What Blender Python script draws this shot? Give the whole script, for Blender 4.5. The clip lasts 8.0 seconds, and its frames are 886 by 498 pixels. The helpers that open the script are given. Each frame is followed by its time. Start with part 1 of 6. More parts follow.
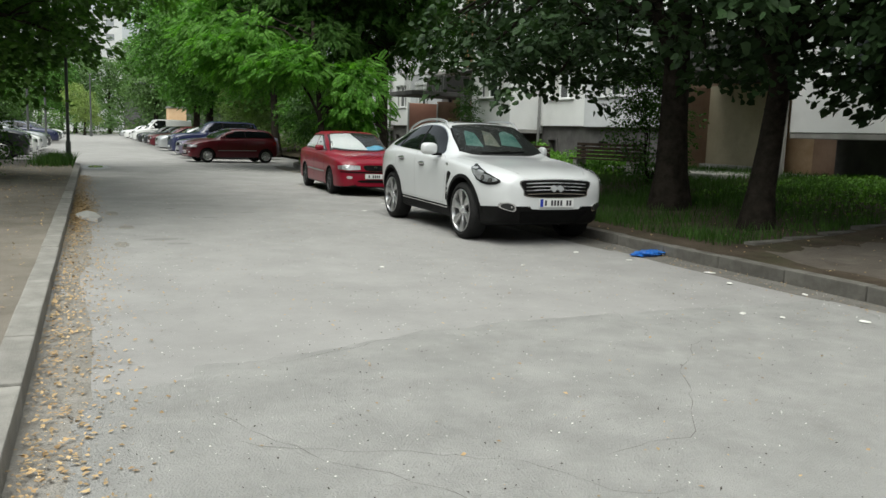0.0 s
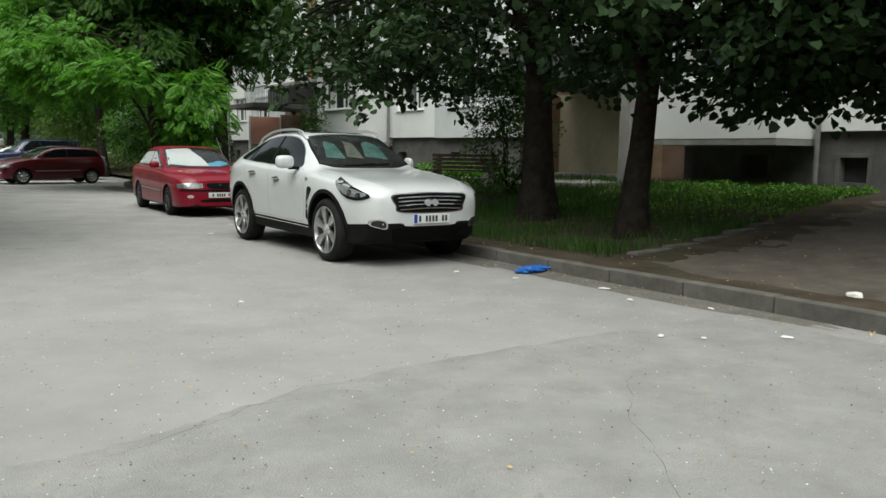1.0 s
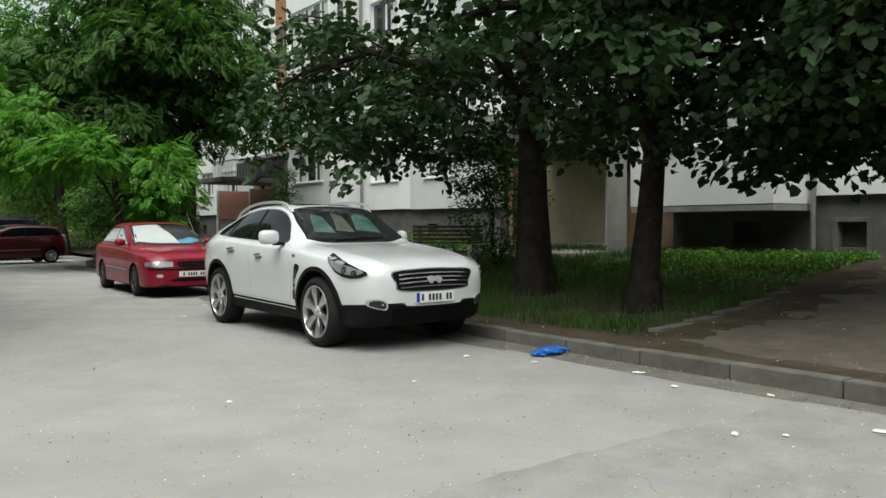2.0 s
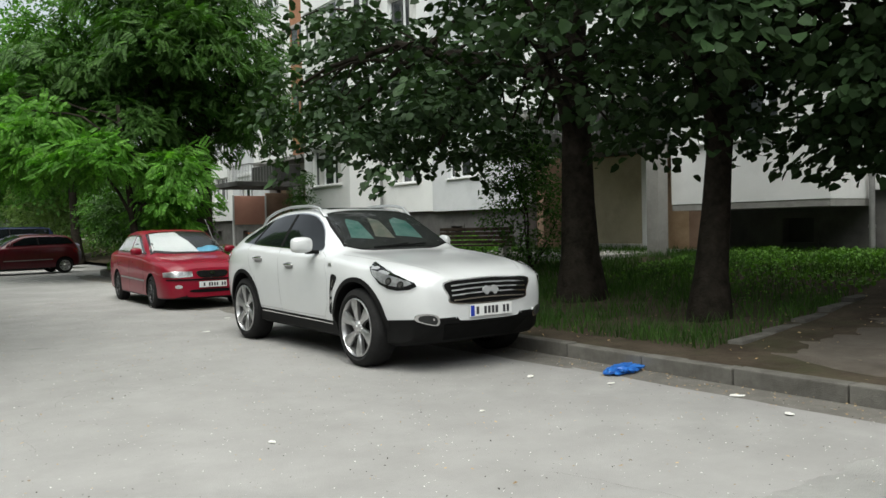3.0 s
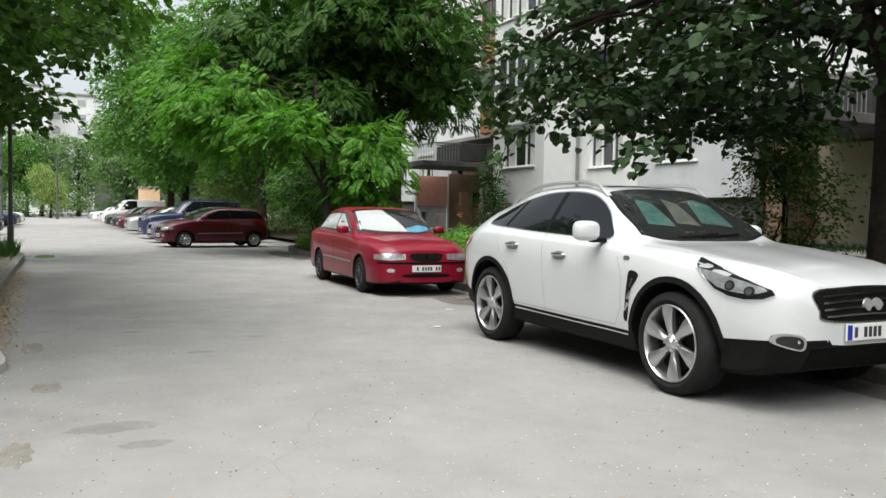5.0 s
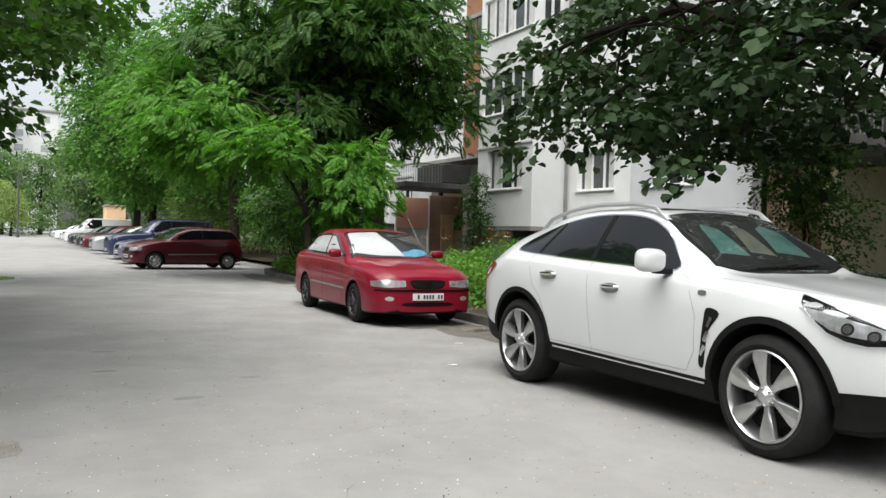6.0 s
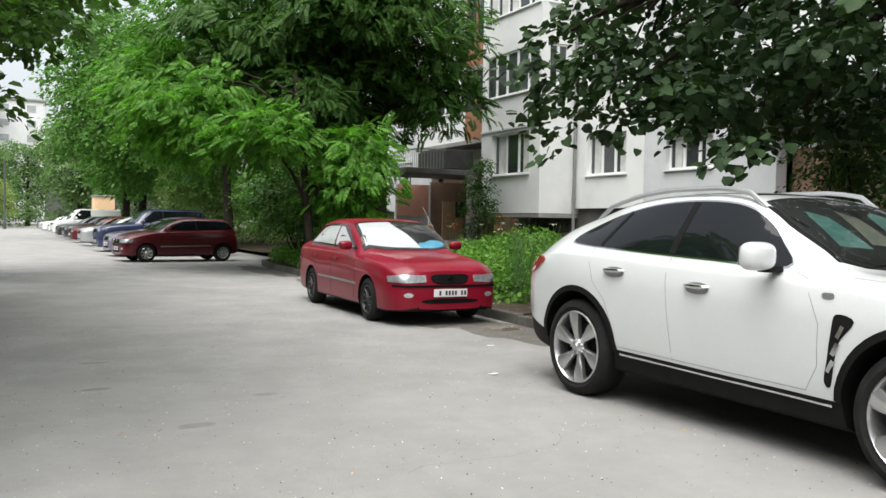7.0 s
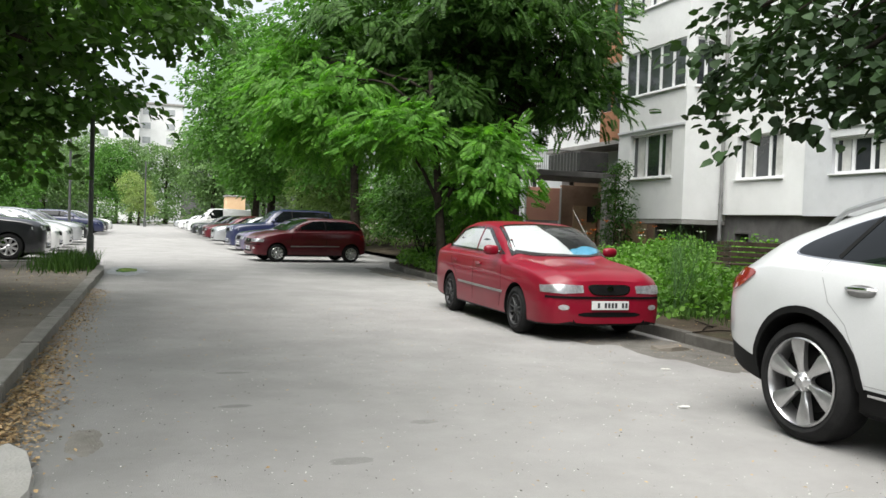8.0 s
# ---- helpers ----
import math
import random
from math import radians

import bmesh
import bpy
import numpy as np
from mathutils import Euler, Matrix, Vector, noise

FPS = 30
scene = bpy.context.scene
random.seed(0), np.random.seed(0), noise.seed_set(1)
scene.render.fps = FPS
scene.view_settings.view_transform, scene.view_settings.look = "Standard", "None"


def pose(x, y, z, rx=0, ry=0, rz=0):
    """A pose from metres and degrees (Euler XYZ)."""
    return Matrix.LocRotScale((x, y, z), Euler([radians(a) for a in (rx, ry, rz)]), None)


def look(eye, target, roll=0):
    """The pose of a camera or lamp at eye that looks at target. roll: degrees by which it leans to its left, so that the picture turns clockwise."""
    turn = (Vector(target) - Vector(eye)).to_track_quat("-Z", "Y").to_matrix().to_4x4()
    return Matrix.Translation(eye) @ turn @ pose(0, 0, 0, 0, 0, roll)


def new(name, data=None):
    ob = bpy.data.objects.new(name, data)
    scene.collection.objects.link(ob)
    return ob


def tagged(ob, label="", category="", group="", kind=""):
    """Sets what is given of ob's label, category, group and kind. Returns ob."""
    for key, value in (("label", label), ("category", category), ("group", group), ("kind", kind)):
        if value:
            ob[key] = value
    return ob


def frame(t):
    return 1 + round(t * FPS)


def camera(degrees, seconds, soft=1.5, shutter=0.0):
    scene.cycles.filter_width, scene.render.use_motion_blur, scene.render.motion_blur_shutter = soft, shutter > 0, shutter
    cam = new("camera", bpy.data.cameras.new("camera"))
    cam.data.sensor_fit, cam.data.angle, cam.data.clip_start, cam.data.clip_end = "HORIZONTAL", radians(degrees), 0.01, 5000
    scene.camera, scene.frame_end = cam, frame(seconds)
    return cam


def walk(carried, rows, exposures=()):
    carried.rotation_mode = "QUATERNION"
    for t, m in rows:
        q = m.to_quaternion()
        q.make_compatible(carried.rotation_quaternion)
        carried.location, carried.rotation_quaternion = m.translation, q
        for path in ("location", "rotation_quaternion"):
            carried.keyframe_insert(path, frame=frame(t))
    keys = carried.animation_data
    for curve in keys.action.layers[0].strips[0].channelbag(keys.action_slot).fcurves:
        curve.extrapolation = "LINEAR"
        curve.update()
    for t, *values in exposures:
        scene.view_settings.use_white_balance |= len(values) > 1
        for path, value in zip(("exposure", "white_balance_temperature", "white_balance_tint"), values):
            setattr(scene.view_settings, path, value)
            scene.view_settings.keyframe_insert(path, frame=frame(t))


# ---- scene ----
cam = camera(56.9, 8.0)

PATH = [
    (0, (-4.727, -10.37, 1.422), (-3.942, -8.551, 1.147), 1.9),
    (0.5, (-4.587, -9.767, 1.401), (-3.589, -8.056, 1.121), 1.9),
    (1, (-4.493, -9.249, 1.369), (-3.377, -7.606, 1.136), 0.8),
    (1.5, (-4.406, -8.704, 1.368), (-3.23, -7.091, 1.246), -0.2),
    (2.8, (-4.119, -7.421, 1.369), (-2.924, -5.818, 1.33), -0.2),
    (3, (-4.079, -7.185, 1.396), (-2.911, -5.563, 1.341), -1.2),
    (3.5, (-4.078, -6.627, 1.39), (-3.085, -4.893, 1.321), -1.2),
    (4, (-4.121, -6.009, 1.382), (-3.271, -4.2, 1.301), 0.7),
    (4.2, (-4.111, -5.792, 1.393), (-3.311, -3.961, 1.318), 0.5),
    (5.5, (-4.218, -4.263, 1.336), (-3.34, -2.468, 1.245), 1.5),
    (6, (-4.211, -3.677, 1.358), (-3.297, -1.899, 1.327), 1.6),
    (6.5, (-4.173, -3.158, 1.38), (-3.164, -1.432, 1.351), 1.1),
    (7, (-4.107, -2.519, 1.391), (-3.173, -0.752, 1.328), 1.0),
    (7.5, (-4.159, -1.991, 1.372), (-3.382, -0.15, 1.288), 1.1),
    (8, (-4.109, -1.417, 1.362), (-3.434, 0.465, 1.302), 2.0),
]
walk(cam, [(t, look(eye, target, roll)) for t, eye, target, roll in PATH], [(0, 0.34, 6500, 3), (1, 0.28, 6500, 2), (1.5, 0.33, 6500, 2), (3.5, 0.55, 6500, 5), (5.5, 0.72, 6500, 8), (6.5, 0.74, 6500, 8), (8, 0.95, 6500, 8)])
SKY, SUN = 0.15, 2.6

# ---------------------------------------------------------------- world, sun, exposure
world = bpy.data.worlds.new("world")
scene.world = world
world.use_nodes = True
wn = world.node_tree.nodes
wl = world.node_tree.links
sky = wn.new("ShaderNodeTexSky")
sky.sky_type = "NISHITA"
sky.sun_disc = False
sky.sun_elevation = radians(69)
sky.sun_rotation = radians(225)
sky.dust_density = 4.0
soft_sky = wn.new("ShaderNodeHueSaturation")
soft_sky.inputs["Saturation"].default_value = 0.30
wl.new(sky.outputs[0], soft_sky.inputs["Color"])
wl.new(soft_sky.outputs[0], wn["Background"].inputs["Color"])
wn["Background"].inputs["Strength"].default_value = SKY

sun = new("sun", bpy.data.lights.new("sun", "SUN"))
sun.data.energy = SUN
sun.data.angle = radians(75)
sun.data.color = (1.0, 0.98, 0.95)
sun.matrix_world = look((-12, -12, 45), (0, 0, 0))


# ---------------------------------------------------------------- materials
def surf(name, c1, c2, scale=6.0, rough=0.7, bump=0.15, fine=60.0, metal=0.0, spec=0.5, rand=0.0, coat=0.0, island=0.0, stain=None, stain_scale=0.6):
    """A principled surface with colour variation at two scales and a fine relief."""
    m = bpy.data.materials.new(name)
    m.use_nodes = True
    nt = m.node_tree
    b = nt.nodes["Principled BSDF"]
    geo = nt.nodes.new("ShaderNodeTexCoord")
    n1 = nt.nodes.new("ShaderNodeTexNoise")
    n1.inputs["Scale"].default_value = scale
    n1.inputs["Detail"].default_value = 6
    n1.inputs["Roughness"].default_value = 0.65
    nt.links.new(geo.outputs["Object"], n1.inputs["Vector"])
    ramp = nt.nodes.new("ShaderNodeValToRGB")
    ramp.color_ramp.elements[0].position = 0.32
    ramp.color_ramp.elements[1].position = 0.68
    ramp.color_ramp.elements[0].color = (*c1, 1)
    ramp.color_ramp.elements[1].color = (*c2, 1)
    nt.links.new(n1.outputs["Fac"], ramp.inputs["Fac"])
    colour = ramp.outputs["Color"]
    n2 = nt.nodes.new("ShaderNodeTexNoise")
    n2.inputs["Scale"].default_value = fine
    n2.inputs["Detail"].default_value = 3
    nt.links.new(geo.outputs["Object"], n2.inputs["Vector"])
    if stain:
        n3 = nt.nodes.new("ShaderNodeTexNoise")
        n3.inputs["Scale"].default_value = stain_scale
        n3.inputs["Detail"].default_value = 8
        n3.inputs["Roughness"].default_value = 0.7
        nt.links.new(geo.outputs["Object"], n3.inputs["Vector"])
        r3 = nt.nodes.new("ShaderNodeMapRange")
        r3.inputs["From Min"].default_value = 0.5
        r3.inputs["From Max"].default_value = 0.72
        r3.inputs["To Max"].default_value = 0.75
        nt.links.new(n3.outputs["Fac"], r3.inputs["Value"])
        mx = nt.nodes.new("ShaderNodeMixRGB")
        mx.inputs[2].default_value = (*stain, 1)
        nt.links.new(r3.outputs[0], mx.inputs[0])
        nt.links.new(colour, mx.inputs[1])
        colour = mx.outputs[0]
    hsv = nt.nodes.new("ShaderNodeHueSaturation")
    nt.links.new(colour, hsv.inputs["Color"])
    mr = nt.nodes.new("ShaderNodeMapRange")
    mr.inputs["To Min"].default_value = 0.88
    mr.inputs["To Max"].default_value = 1.12
    nt.links.new(n2.outputs["Fac"], mr.inputs["Value"])
    value = mr.outputs[0]
    if rand or island:
        src = nt.nodes.new("ShaderNodeObjectInfo" if rand else "ShaderNodeNewGeometry")
        rr = nt.nodes.new("ShaderNodeMapRange")
        amount = rand or island
        rr.inputs["To Min"].default_value = 1 - amount
        rr.inputs["To Max"].default_value = 1 + amount
        nt.links.new(src.outputs["Random" if rand else "Random Per Island"], rr.inputs["Value"])
        mul = nt.nodes.new("ShaderNodeMath")
        mul.operation = "MULTIPLY"
        nt.links.new(value, mul.inputs[0])
        nt.links.new(rr.outputs[0], mul.inputs[1])
        value = mul.outputs[0]
    nt.links.new(value, hsv.inputs["Value"])
    nt.links.new(hsv.outputs["Color"], b.inputs["Base Color"])
    b.inputs["Roughness"].default_value = rough
    b.inputs["Metallic"].default_value = metal
    b.inputs["Specular IOR Level"].default_value = spec
    b.inputs["Coat Weight"].default_value = coat
    b.inputs["Coat Roughness"].default_value = 0.06
    if bump:
        bp = nt.nodes.new("ShaderNodeBump")
        bp.inputs["Strength"].default_value = bump
        bp.inputs["Distance"].default_value = 0.02
        nt.links.new(n2.outputs["Fac"], bp.inputs["Height"])
        nt.links.new(bp.outputs["Normal"], b.inputs["Normal"])
    return m


def leaf_mat(name, dark, light, trans=0.35):
    m = surf(name, dark, light, scale=1.3, rough=0.58, bump=0.0, fine=25, spec=0.22, island=0.35)
    nt = m.node_tree
    b = nt.nodes["Principled BSDF"]
    tr = nt.nodes.new("ShaderNodeBsdfTranslucent")
    src = b.inputs["Base Color"].links[0].from_socket
    boost = nt.nodes.new("ShaderNodeMixRGB")
    boost.blend_type = "MULTIPLY"
    boost.inputs[0].default_value = 1.0
    boost.inputs[2].default_value = (1.0, 1.3, 0.5, 1)
    nt.links.new(src, boost.inputs[1])
    nt.links.new(boost.outputs[0], tr.inputs["Color"])
    mix = nt.nodes.new("ShaderNodeMixShader")
    mix.inputs[0].default_value = trans
    nt.links.new(b.outputs[0], mix.inputs[1])
    nt.links.new(tr.outputs[0], mix.inputs[2])
    nt.links.new(mix.outputs[0], nt.nodes["Material Output"].inputs["Surface"])
    return m


def glass_mat(name, tint, rough=0.02):
    m = bpy.data.materials.new(name)
    m.use_nodes = True
    nt = m.node_tree
    b = nt.nodes["Principled BSDF"]
    b.inputs["Base Color"].default_value = (*tint, 1)
    b.inputs["Roughness"].default_value = rough
    b.inputs["Transmission Weight"].default_value = 1.0
    b.inputs["IOR"].default_value = 1.45
    n = nt.nodes.new("ShaderNodeTexNoise")
    n.inputs["Scale"].default_value = 3.0
    mr = nt.nodes.new("ShaderNodeMapRange")
    mr.inputs["To Min"].default_value = rough
    mr.inputs["To Max"].default_value = rough + 0.05
    nt.links.new(n.outputs["Fac"], mr.inputs["Value"])
    nt.links.new(mr.outputs[0], b.inputs["Roughness"])
    return m


M = {}
M["asphalt"] = surf("asphalt", (0.246, 0.241, 0.232), (0.312, 0.306, 0.296), 1.1, 0.92, 0.5, 180, stain=(0.205, 0.203, 0.193), stain_scale=0.5)
M["asphalt_rough"] = surf("asphalt_rough", (0.245, 0.244, 0.233), (0.325, 0.322, 0.308), 2.4, 0.95, 0.9, 110, stain=(0.21, 0.207, 0.197), stain_scale=1.4)
M["asphalt_dark"] = surf("asphalt_dark", (0.10, 0.098, 0.09), (0.16, 0.155, 0.145), 3.0, 0.9, 0.5, 160)
M["kerb"] = surf("kerb_stone", (0.17, 0.163, 0.148), (0.27, 0.26, 0.236), 4.0, 0.9, 0.4, 90, rand=0.12, stain=(0.12, 0.11, 0.09), stain_scale=1.5)
# Dirty concrete; the shade along the east kerb is put into its colour too
M["kerb_dirty_shaded"] = surf("dirty_shaded_kerb_stone", (0.085, 0.080, 0.070), (0.165, 0.158, 0.142), 3.0, 0.95, 0.5, 90, spec=0.2, rand=0.15, stain=(0.055, 0.052, 0.040), stain_scale=1.2)
M["soil"] = surf("soil", (0.040, 0.031, 0.022), (0.085, 0.068, 0.050), 2.2, 0.97, 0.9, 35, spec=0.1, stain=(0.035, 0.045, 0.018), stain_scale=0.8)
M["dirt_path"] = surf("dirt_path", (0.058, 0.048, 0.037), (0.115, 0.098, 0.078), 2.5, 0.97, 0.7, 60, stain=(0.06, 0.05, 0.038))
M["pavement"] = surf("pavement", (0.13, 0.115, 0.093), (0.20, 0.18, 0.15), 1.8, 0.93, 0.5, 90, stain=(0.085, 0.07, 0.05))
M["far_ground"] = surf("far_ground", (0.05, 0.06, 0.03), (0.10, 0.10, 0.06), 0.1, 0.95, 0.3, 3)
M["white_wall"] = surf("white_render", (0.74, 0.745, 0.735), (0.82, 0.825, 0.815), 0.7, 0.85, 0.15, 120, stain=(0.64, 0.645, 0.63), stain_scale=0.4)
M["grey_wall"] = surf("pale_grey_render", (0.56, 0.57, 0.585), (0.64, 0.65, 0.665), 0.8, 0.85, 0.15, 120, stain=(0.44, 0.45, 0.46))
M["old_wall"] = surf("old_concrete", (0.24, 0.235, 0.22), (0.36, 0.35, 0.33), 1.5, 0.92, 0.4, 70, stain=(0.15, 0.145, 0.13))
# Colour lowered to hold the dark gap under the bays
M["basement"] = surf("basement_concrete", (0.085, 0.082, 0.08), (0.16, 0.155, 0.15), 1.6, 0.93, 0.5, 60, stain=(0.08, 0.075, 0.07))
M["tan_panel"] = surf("tan_panel", (0.40, 0.35, 0.24), (0.50, 0.45, 0.32), 1.0, 0.8, 0.2, 60, stain=(0.30, 0.25, 0.17))
M["orange_panel"] = surf("salmon_panel", (0.66, 0.33, 0.25), (0.74, 0.40, 0.31), 1.2, 0.75, 0.15, 60)
M["brown_wall"] = surf("brown_wall", (0.24, 0.15, 0.10), (0.36, 0.24, 0.17), 1.5, 0.85, 0.3, 50)
M["brick_orange"] = surf("orange_cladding", (0.27, 0.125, 0.065), (0.37, 0.18, 0.095), 3, 0.8, 0.3, 40)
M["door_wood"] = surf("door_wood", (0.42, 0.29, 0.17), (0.54, 0.39, 0.25), 3, 0.6, 0.2, 30)
M["dark_metal"] = surf("dark_metal", (0.035, 0.035, 0.035), (0.065, 0.063, 0.06), 4, 0.55, 0.2, 60)
M["grey_metal"] = surf("grey_metal", (0.20, 0.20, 0.20), (0.30, 0.30, 0.29), 4, 0.5, 0.2, 60, metal=0.3)
M["pvc"] = surf("white_pvc", (0.74, 0.75, 0.75), (0.82, 0.82, 0.82), 3, 0.35, 0.0, 40)
M["pane"] = surf("dark_pane", (0.018, 0.022, 0.024), (0.05, 0.055, 0.058), 0.9, 0.06, 0.0, 8, spec=0.9)
# Far haze is put into these panes as a mid grey
M["haze_pane"] = surf("hazed_pane", (0.30, 0.32, 0.33), (0.48, 0.50, 0.50), 0.9, 0.2, 0.0, 8)
M["curtain"] = surf("curtain", (0.45, 0.45, 0.43), (0.65, 0.65, 0.62), 3, 0.9, 0.2, 30)
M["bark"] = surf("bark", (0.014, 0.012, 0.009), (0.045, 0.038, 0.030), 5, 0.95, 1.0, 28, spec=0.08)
M["bench_wood"] = surf("bench_wood", (0.028, 0.020, 0.015), (0.06, 0.043, 0.032), 5, 0.8, 0.4, 40, rand=0.15, spec=0.15)
M["concrete"] = surf("concrete", (0.36, 0.35, 0.33), (0.48, 0.47, 0.44), 2.5, 0.9, 0.4, 60, stain=(0.25, 0.24, 0.22))
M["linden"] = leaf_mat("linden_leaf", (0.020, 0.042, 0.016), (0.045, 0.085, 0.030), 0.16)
M["pinnate"] = leaf_mat("pinnate_leaf", (0.066, 0.185, 0.024), (0.145, 0.305, 0.048), 0.44)
M["bush"] = leaf_mat("bush_leaf", (0.11, 0.18, 0.055), (0.22, 0.30, 0.105), 0.38)
M["dark_leaf"] = leaf_mat("dark_leaf", (0.031, 0.082, 0.014), (0.072, 0.148, 0.030), 0.32)
M["mid_leaf"] = leaf_mat("mid_leaf", (0.052, 0.135, 0.023), (0.112, 0.232, 0.048), 0.40)
M["shade_leaf"] = leaf_mat("shade_leaf", (0.040, 0.092, 0.018), (0.085, 0.160, 0.036), 0.42)
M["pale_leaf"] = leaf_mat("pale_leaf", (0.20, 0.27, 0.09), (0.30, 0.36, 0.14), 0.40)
# Distance haze is put into this paler, less yellow leaf colour
M["haze_leaf"] = leaf_mat("haze_leaf", (0.09, 0.16, 0.06), (0.18, 0.27, 0.115), 0.42)
M["grass"] = leaf_mat("grass_blade", (0.028, 0.070, 0.012), (0.070, 0.140, 0.028), 0.30)
M["herb"] = leaf_mat("herb_leaf", (0.07, 0.165, 0.026), (0.155, 0.29, 0.055), 0.38)
M["fennel"] = leaf_mat("fennel_leaf", (0.07, 0.15, 0.06), (0.13, 0.22, 0.09), 0.35)
M["petal"] = surf("orange_petal", (0.75, 0.16, 0.03), (0.85, 0.28, 0.06), 8, 0.5, 0.0, 40)
M["petal_white"] = surf("white_petal", (0.75, 0.74, 0.60), (0.85, 0.84, 0.75), 8, 0.5, 0.0, 40)
M["dry_leaf"] = surf("dry_leaf", (0.26, 0.16, 0.07), (0.46, 0.34, 0.18), 6, 0.8, 0.1, 40, island=0.4)
M["paper"] = surf("paper_scrap", (0.62, 0.61, 0.57), (0.75, 0.74, 0.70), 9, 0.8, 0.2, 40)
M["blue_bag"] = surf("blue_plastic", (0.012, 0.085, 0.36), (0.03, 0.16, 0.50), 9, 0.4, 0.5, 20)

M["paint_white"] = surf("pearl_white_paint", (0.59, 0.605, 0.61), (0.63, 0.645, 0.65), 1.5, 0.32, 0.0, 200, coat=1.0)
M["paint_red"] = surf("red_paint", (0.185, 0.0025, 0.014), (0.225, 0.004, 0.020), 1.5, 0.45, 0.0, 200, spec=0.2, coat=0.45)
M["paint_maroon"] = surf("maroon_paint", (0.070, 0.004, 0.009), (0.095, 0.007, 0.013), 1.5, 0.35, 0.0, 200, spec=0.25, coat=0.55)
M["paint_blue"] = surf("blue_paint", (0.008, 0.012, 0.050), (0.013, 0.019, 0.070), 1.5, 0.35, 0.0, 200, coat=0.9)
M["paint_purple"] = surf("violet_grey_paint", (0.10, 0.085, 0.14), (0.13, 0.11, 0.17), 1.5, 0.35, 0.0, 200, coat=0.9)
M["paint_silver"] = surf("silver_paint", (0.42, 0.43, 0.44), (0.50, 0.51, 0.52), 1.5, 0.32, 0.0, 200, metal=0.5, coat=0.9)
M["paint_black"] = surf("black_paint", (0.010, 0.011, 0.013), (0.018, 0.019, 0.022), 1.5, 0.3, 0.0, 200, coat=0.9)
M["paint_plain"] = surf("plain_white_paint", (0.70, 0.70, 0.69), (0.77, 0.77, 0.76), 1.5, 0.4, 0.0, 200, coat=0.6)
M["plastic"] = surf("black_plastic", (0.005, 0.005, 0.005), (0.009, 0.009, 0.009), 8, 0.65, 0.1, 150, spec=0.15)
M["gap"] = surf("shut_line", (0.24, 0.245, 0.25), (0.31, 0.315, 0.32), 8, 0.6, 0.0, 100)
M["seam"] = surf("seam_black", (0.004, 0.004, 0.004), (0.008, 0.008, 0.008), 8, 0.8, 0.0, 100, spec=0.1)
M["tyre"] = surf("tyre_rubber", (0.010, 0.010, 0.010), (0.020, 0.020, 0.020), 10, 0.85, 0.2, 90, spec=0.2)
M["alloy"] = surf("alloy", (0.46, 0.46, 0.46), (0.58, 0.58, 0.58), 6, 0.28, 0.0, 120, metal=0.85)
M["steel_black"] = surf("black_wheel", (0.02, 0.02, 0.021), (0.035, 0.035, 0.036), 6, 0.45, 0.05, 120)
M["chrome"] = surf("chrome", (0.62, 0.62, 0.62), (0.70, 0.70, 0.70), 6, 0.12, 0.0, 120, metal=1.0)
M["tint_glass"] = surf("tinted_glass", (0.004, 0.005, 0.006), (0.008, 0.010, 0.011), 1.0, 0.04, 0.0, 20, spec=0.38)
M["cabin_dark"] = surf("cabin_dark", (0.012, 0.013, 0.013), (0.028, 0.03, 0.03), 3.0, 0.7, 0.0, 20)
M["glass"] = glass_mat("clear_glass", (0.93, 0.97, 0.96))
M["lamp_glass"] = glass_mat("lamp_glass", (0.95, 0.96, 0.97))
M["lamp_in"] = surf("lamp_reflector", (0.36, 0.37, 0.38), (0.72, 0.73, 0.74), 22, 0.30, 0.0, 60, metal=0.5)
M["amber"] = surf("amber_lens", (0.55, 0.22, 0.06), (0.65, 0.30, 0.10), 9, 0.25, 0.0, 60)
M["red_lens"] = surf("red_lens", (0.25, 0.010, 0.012), (0.38, 0.02, 0.02), 9, 0.15, 0.0, 60, coat=0.8)
# Windscreen sunshade, and the painted sky reflection in the saloon's side windows
M["shade_reflect_silver"] = surf("silver_sunshade_reflection", (0.72, 0.73, 0.73), (0.82, 0.83, 0.83), 2.5, 0.5, 0.1, 30)
M["shade_teal"] = surf("teal_sunshade", (0.03, 0.14, 0.12), (0.16, 0.28, 0.25), 4, 0.5, 0.1, 30)
M["shade_tan"] = surf("tan_sunshade", (0.10, 0.13, 0.11), (0.26, 0.24, 0.19), 5, 0.5, 0.1, 30)
M["shade_blue"] = surf("light_blue_cloth", (0.08, 0.35, 0.55), (0.20, 0.55, 0.75), 6, 0.6, 0.1, 30)
M["plate"] = surf("plate_white", (0.72, 0.73, 0.72), (0.78, 0.79, 0.78), 6, 0.4, 0.0, 60)
M["plate_ink"] = surf("plate_ink", (0.03, 0.03, 0.035), (0.05, 0.05, 0.055), 6, 0.5, 0.0, 60)
M["plate_blue"] = surf("plate_blue", (0.01, 0.03, 0.30), (0.02, 0.05, 0.38), 6, 0.4, 0.0, 60)
# Warm sunlight is put into this wall colour
M["orange_lit_wall"] = surf("orange_lit_wall", (0.70, 0.45, 0.25), (0.82, 0.58, 0.36), 0.8, 0.8, 0.1, 20)
M["grey_post"] = surf("grey_post", (0.055, 0.06, 0.058), (0.10, 0.105, 0.10), 3, 0.6, 0.2, 60)


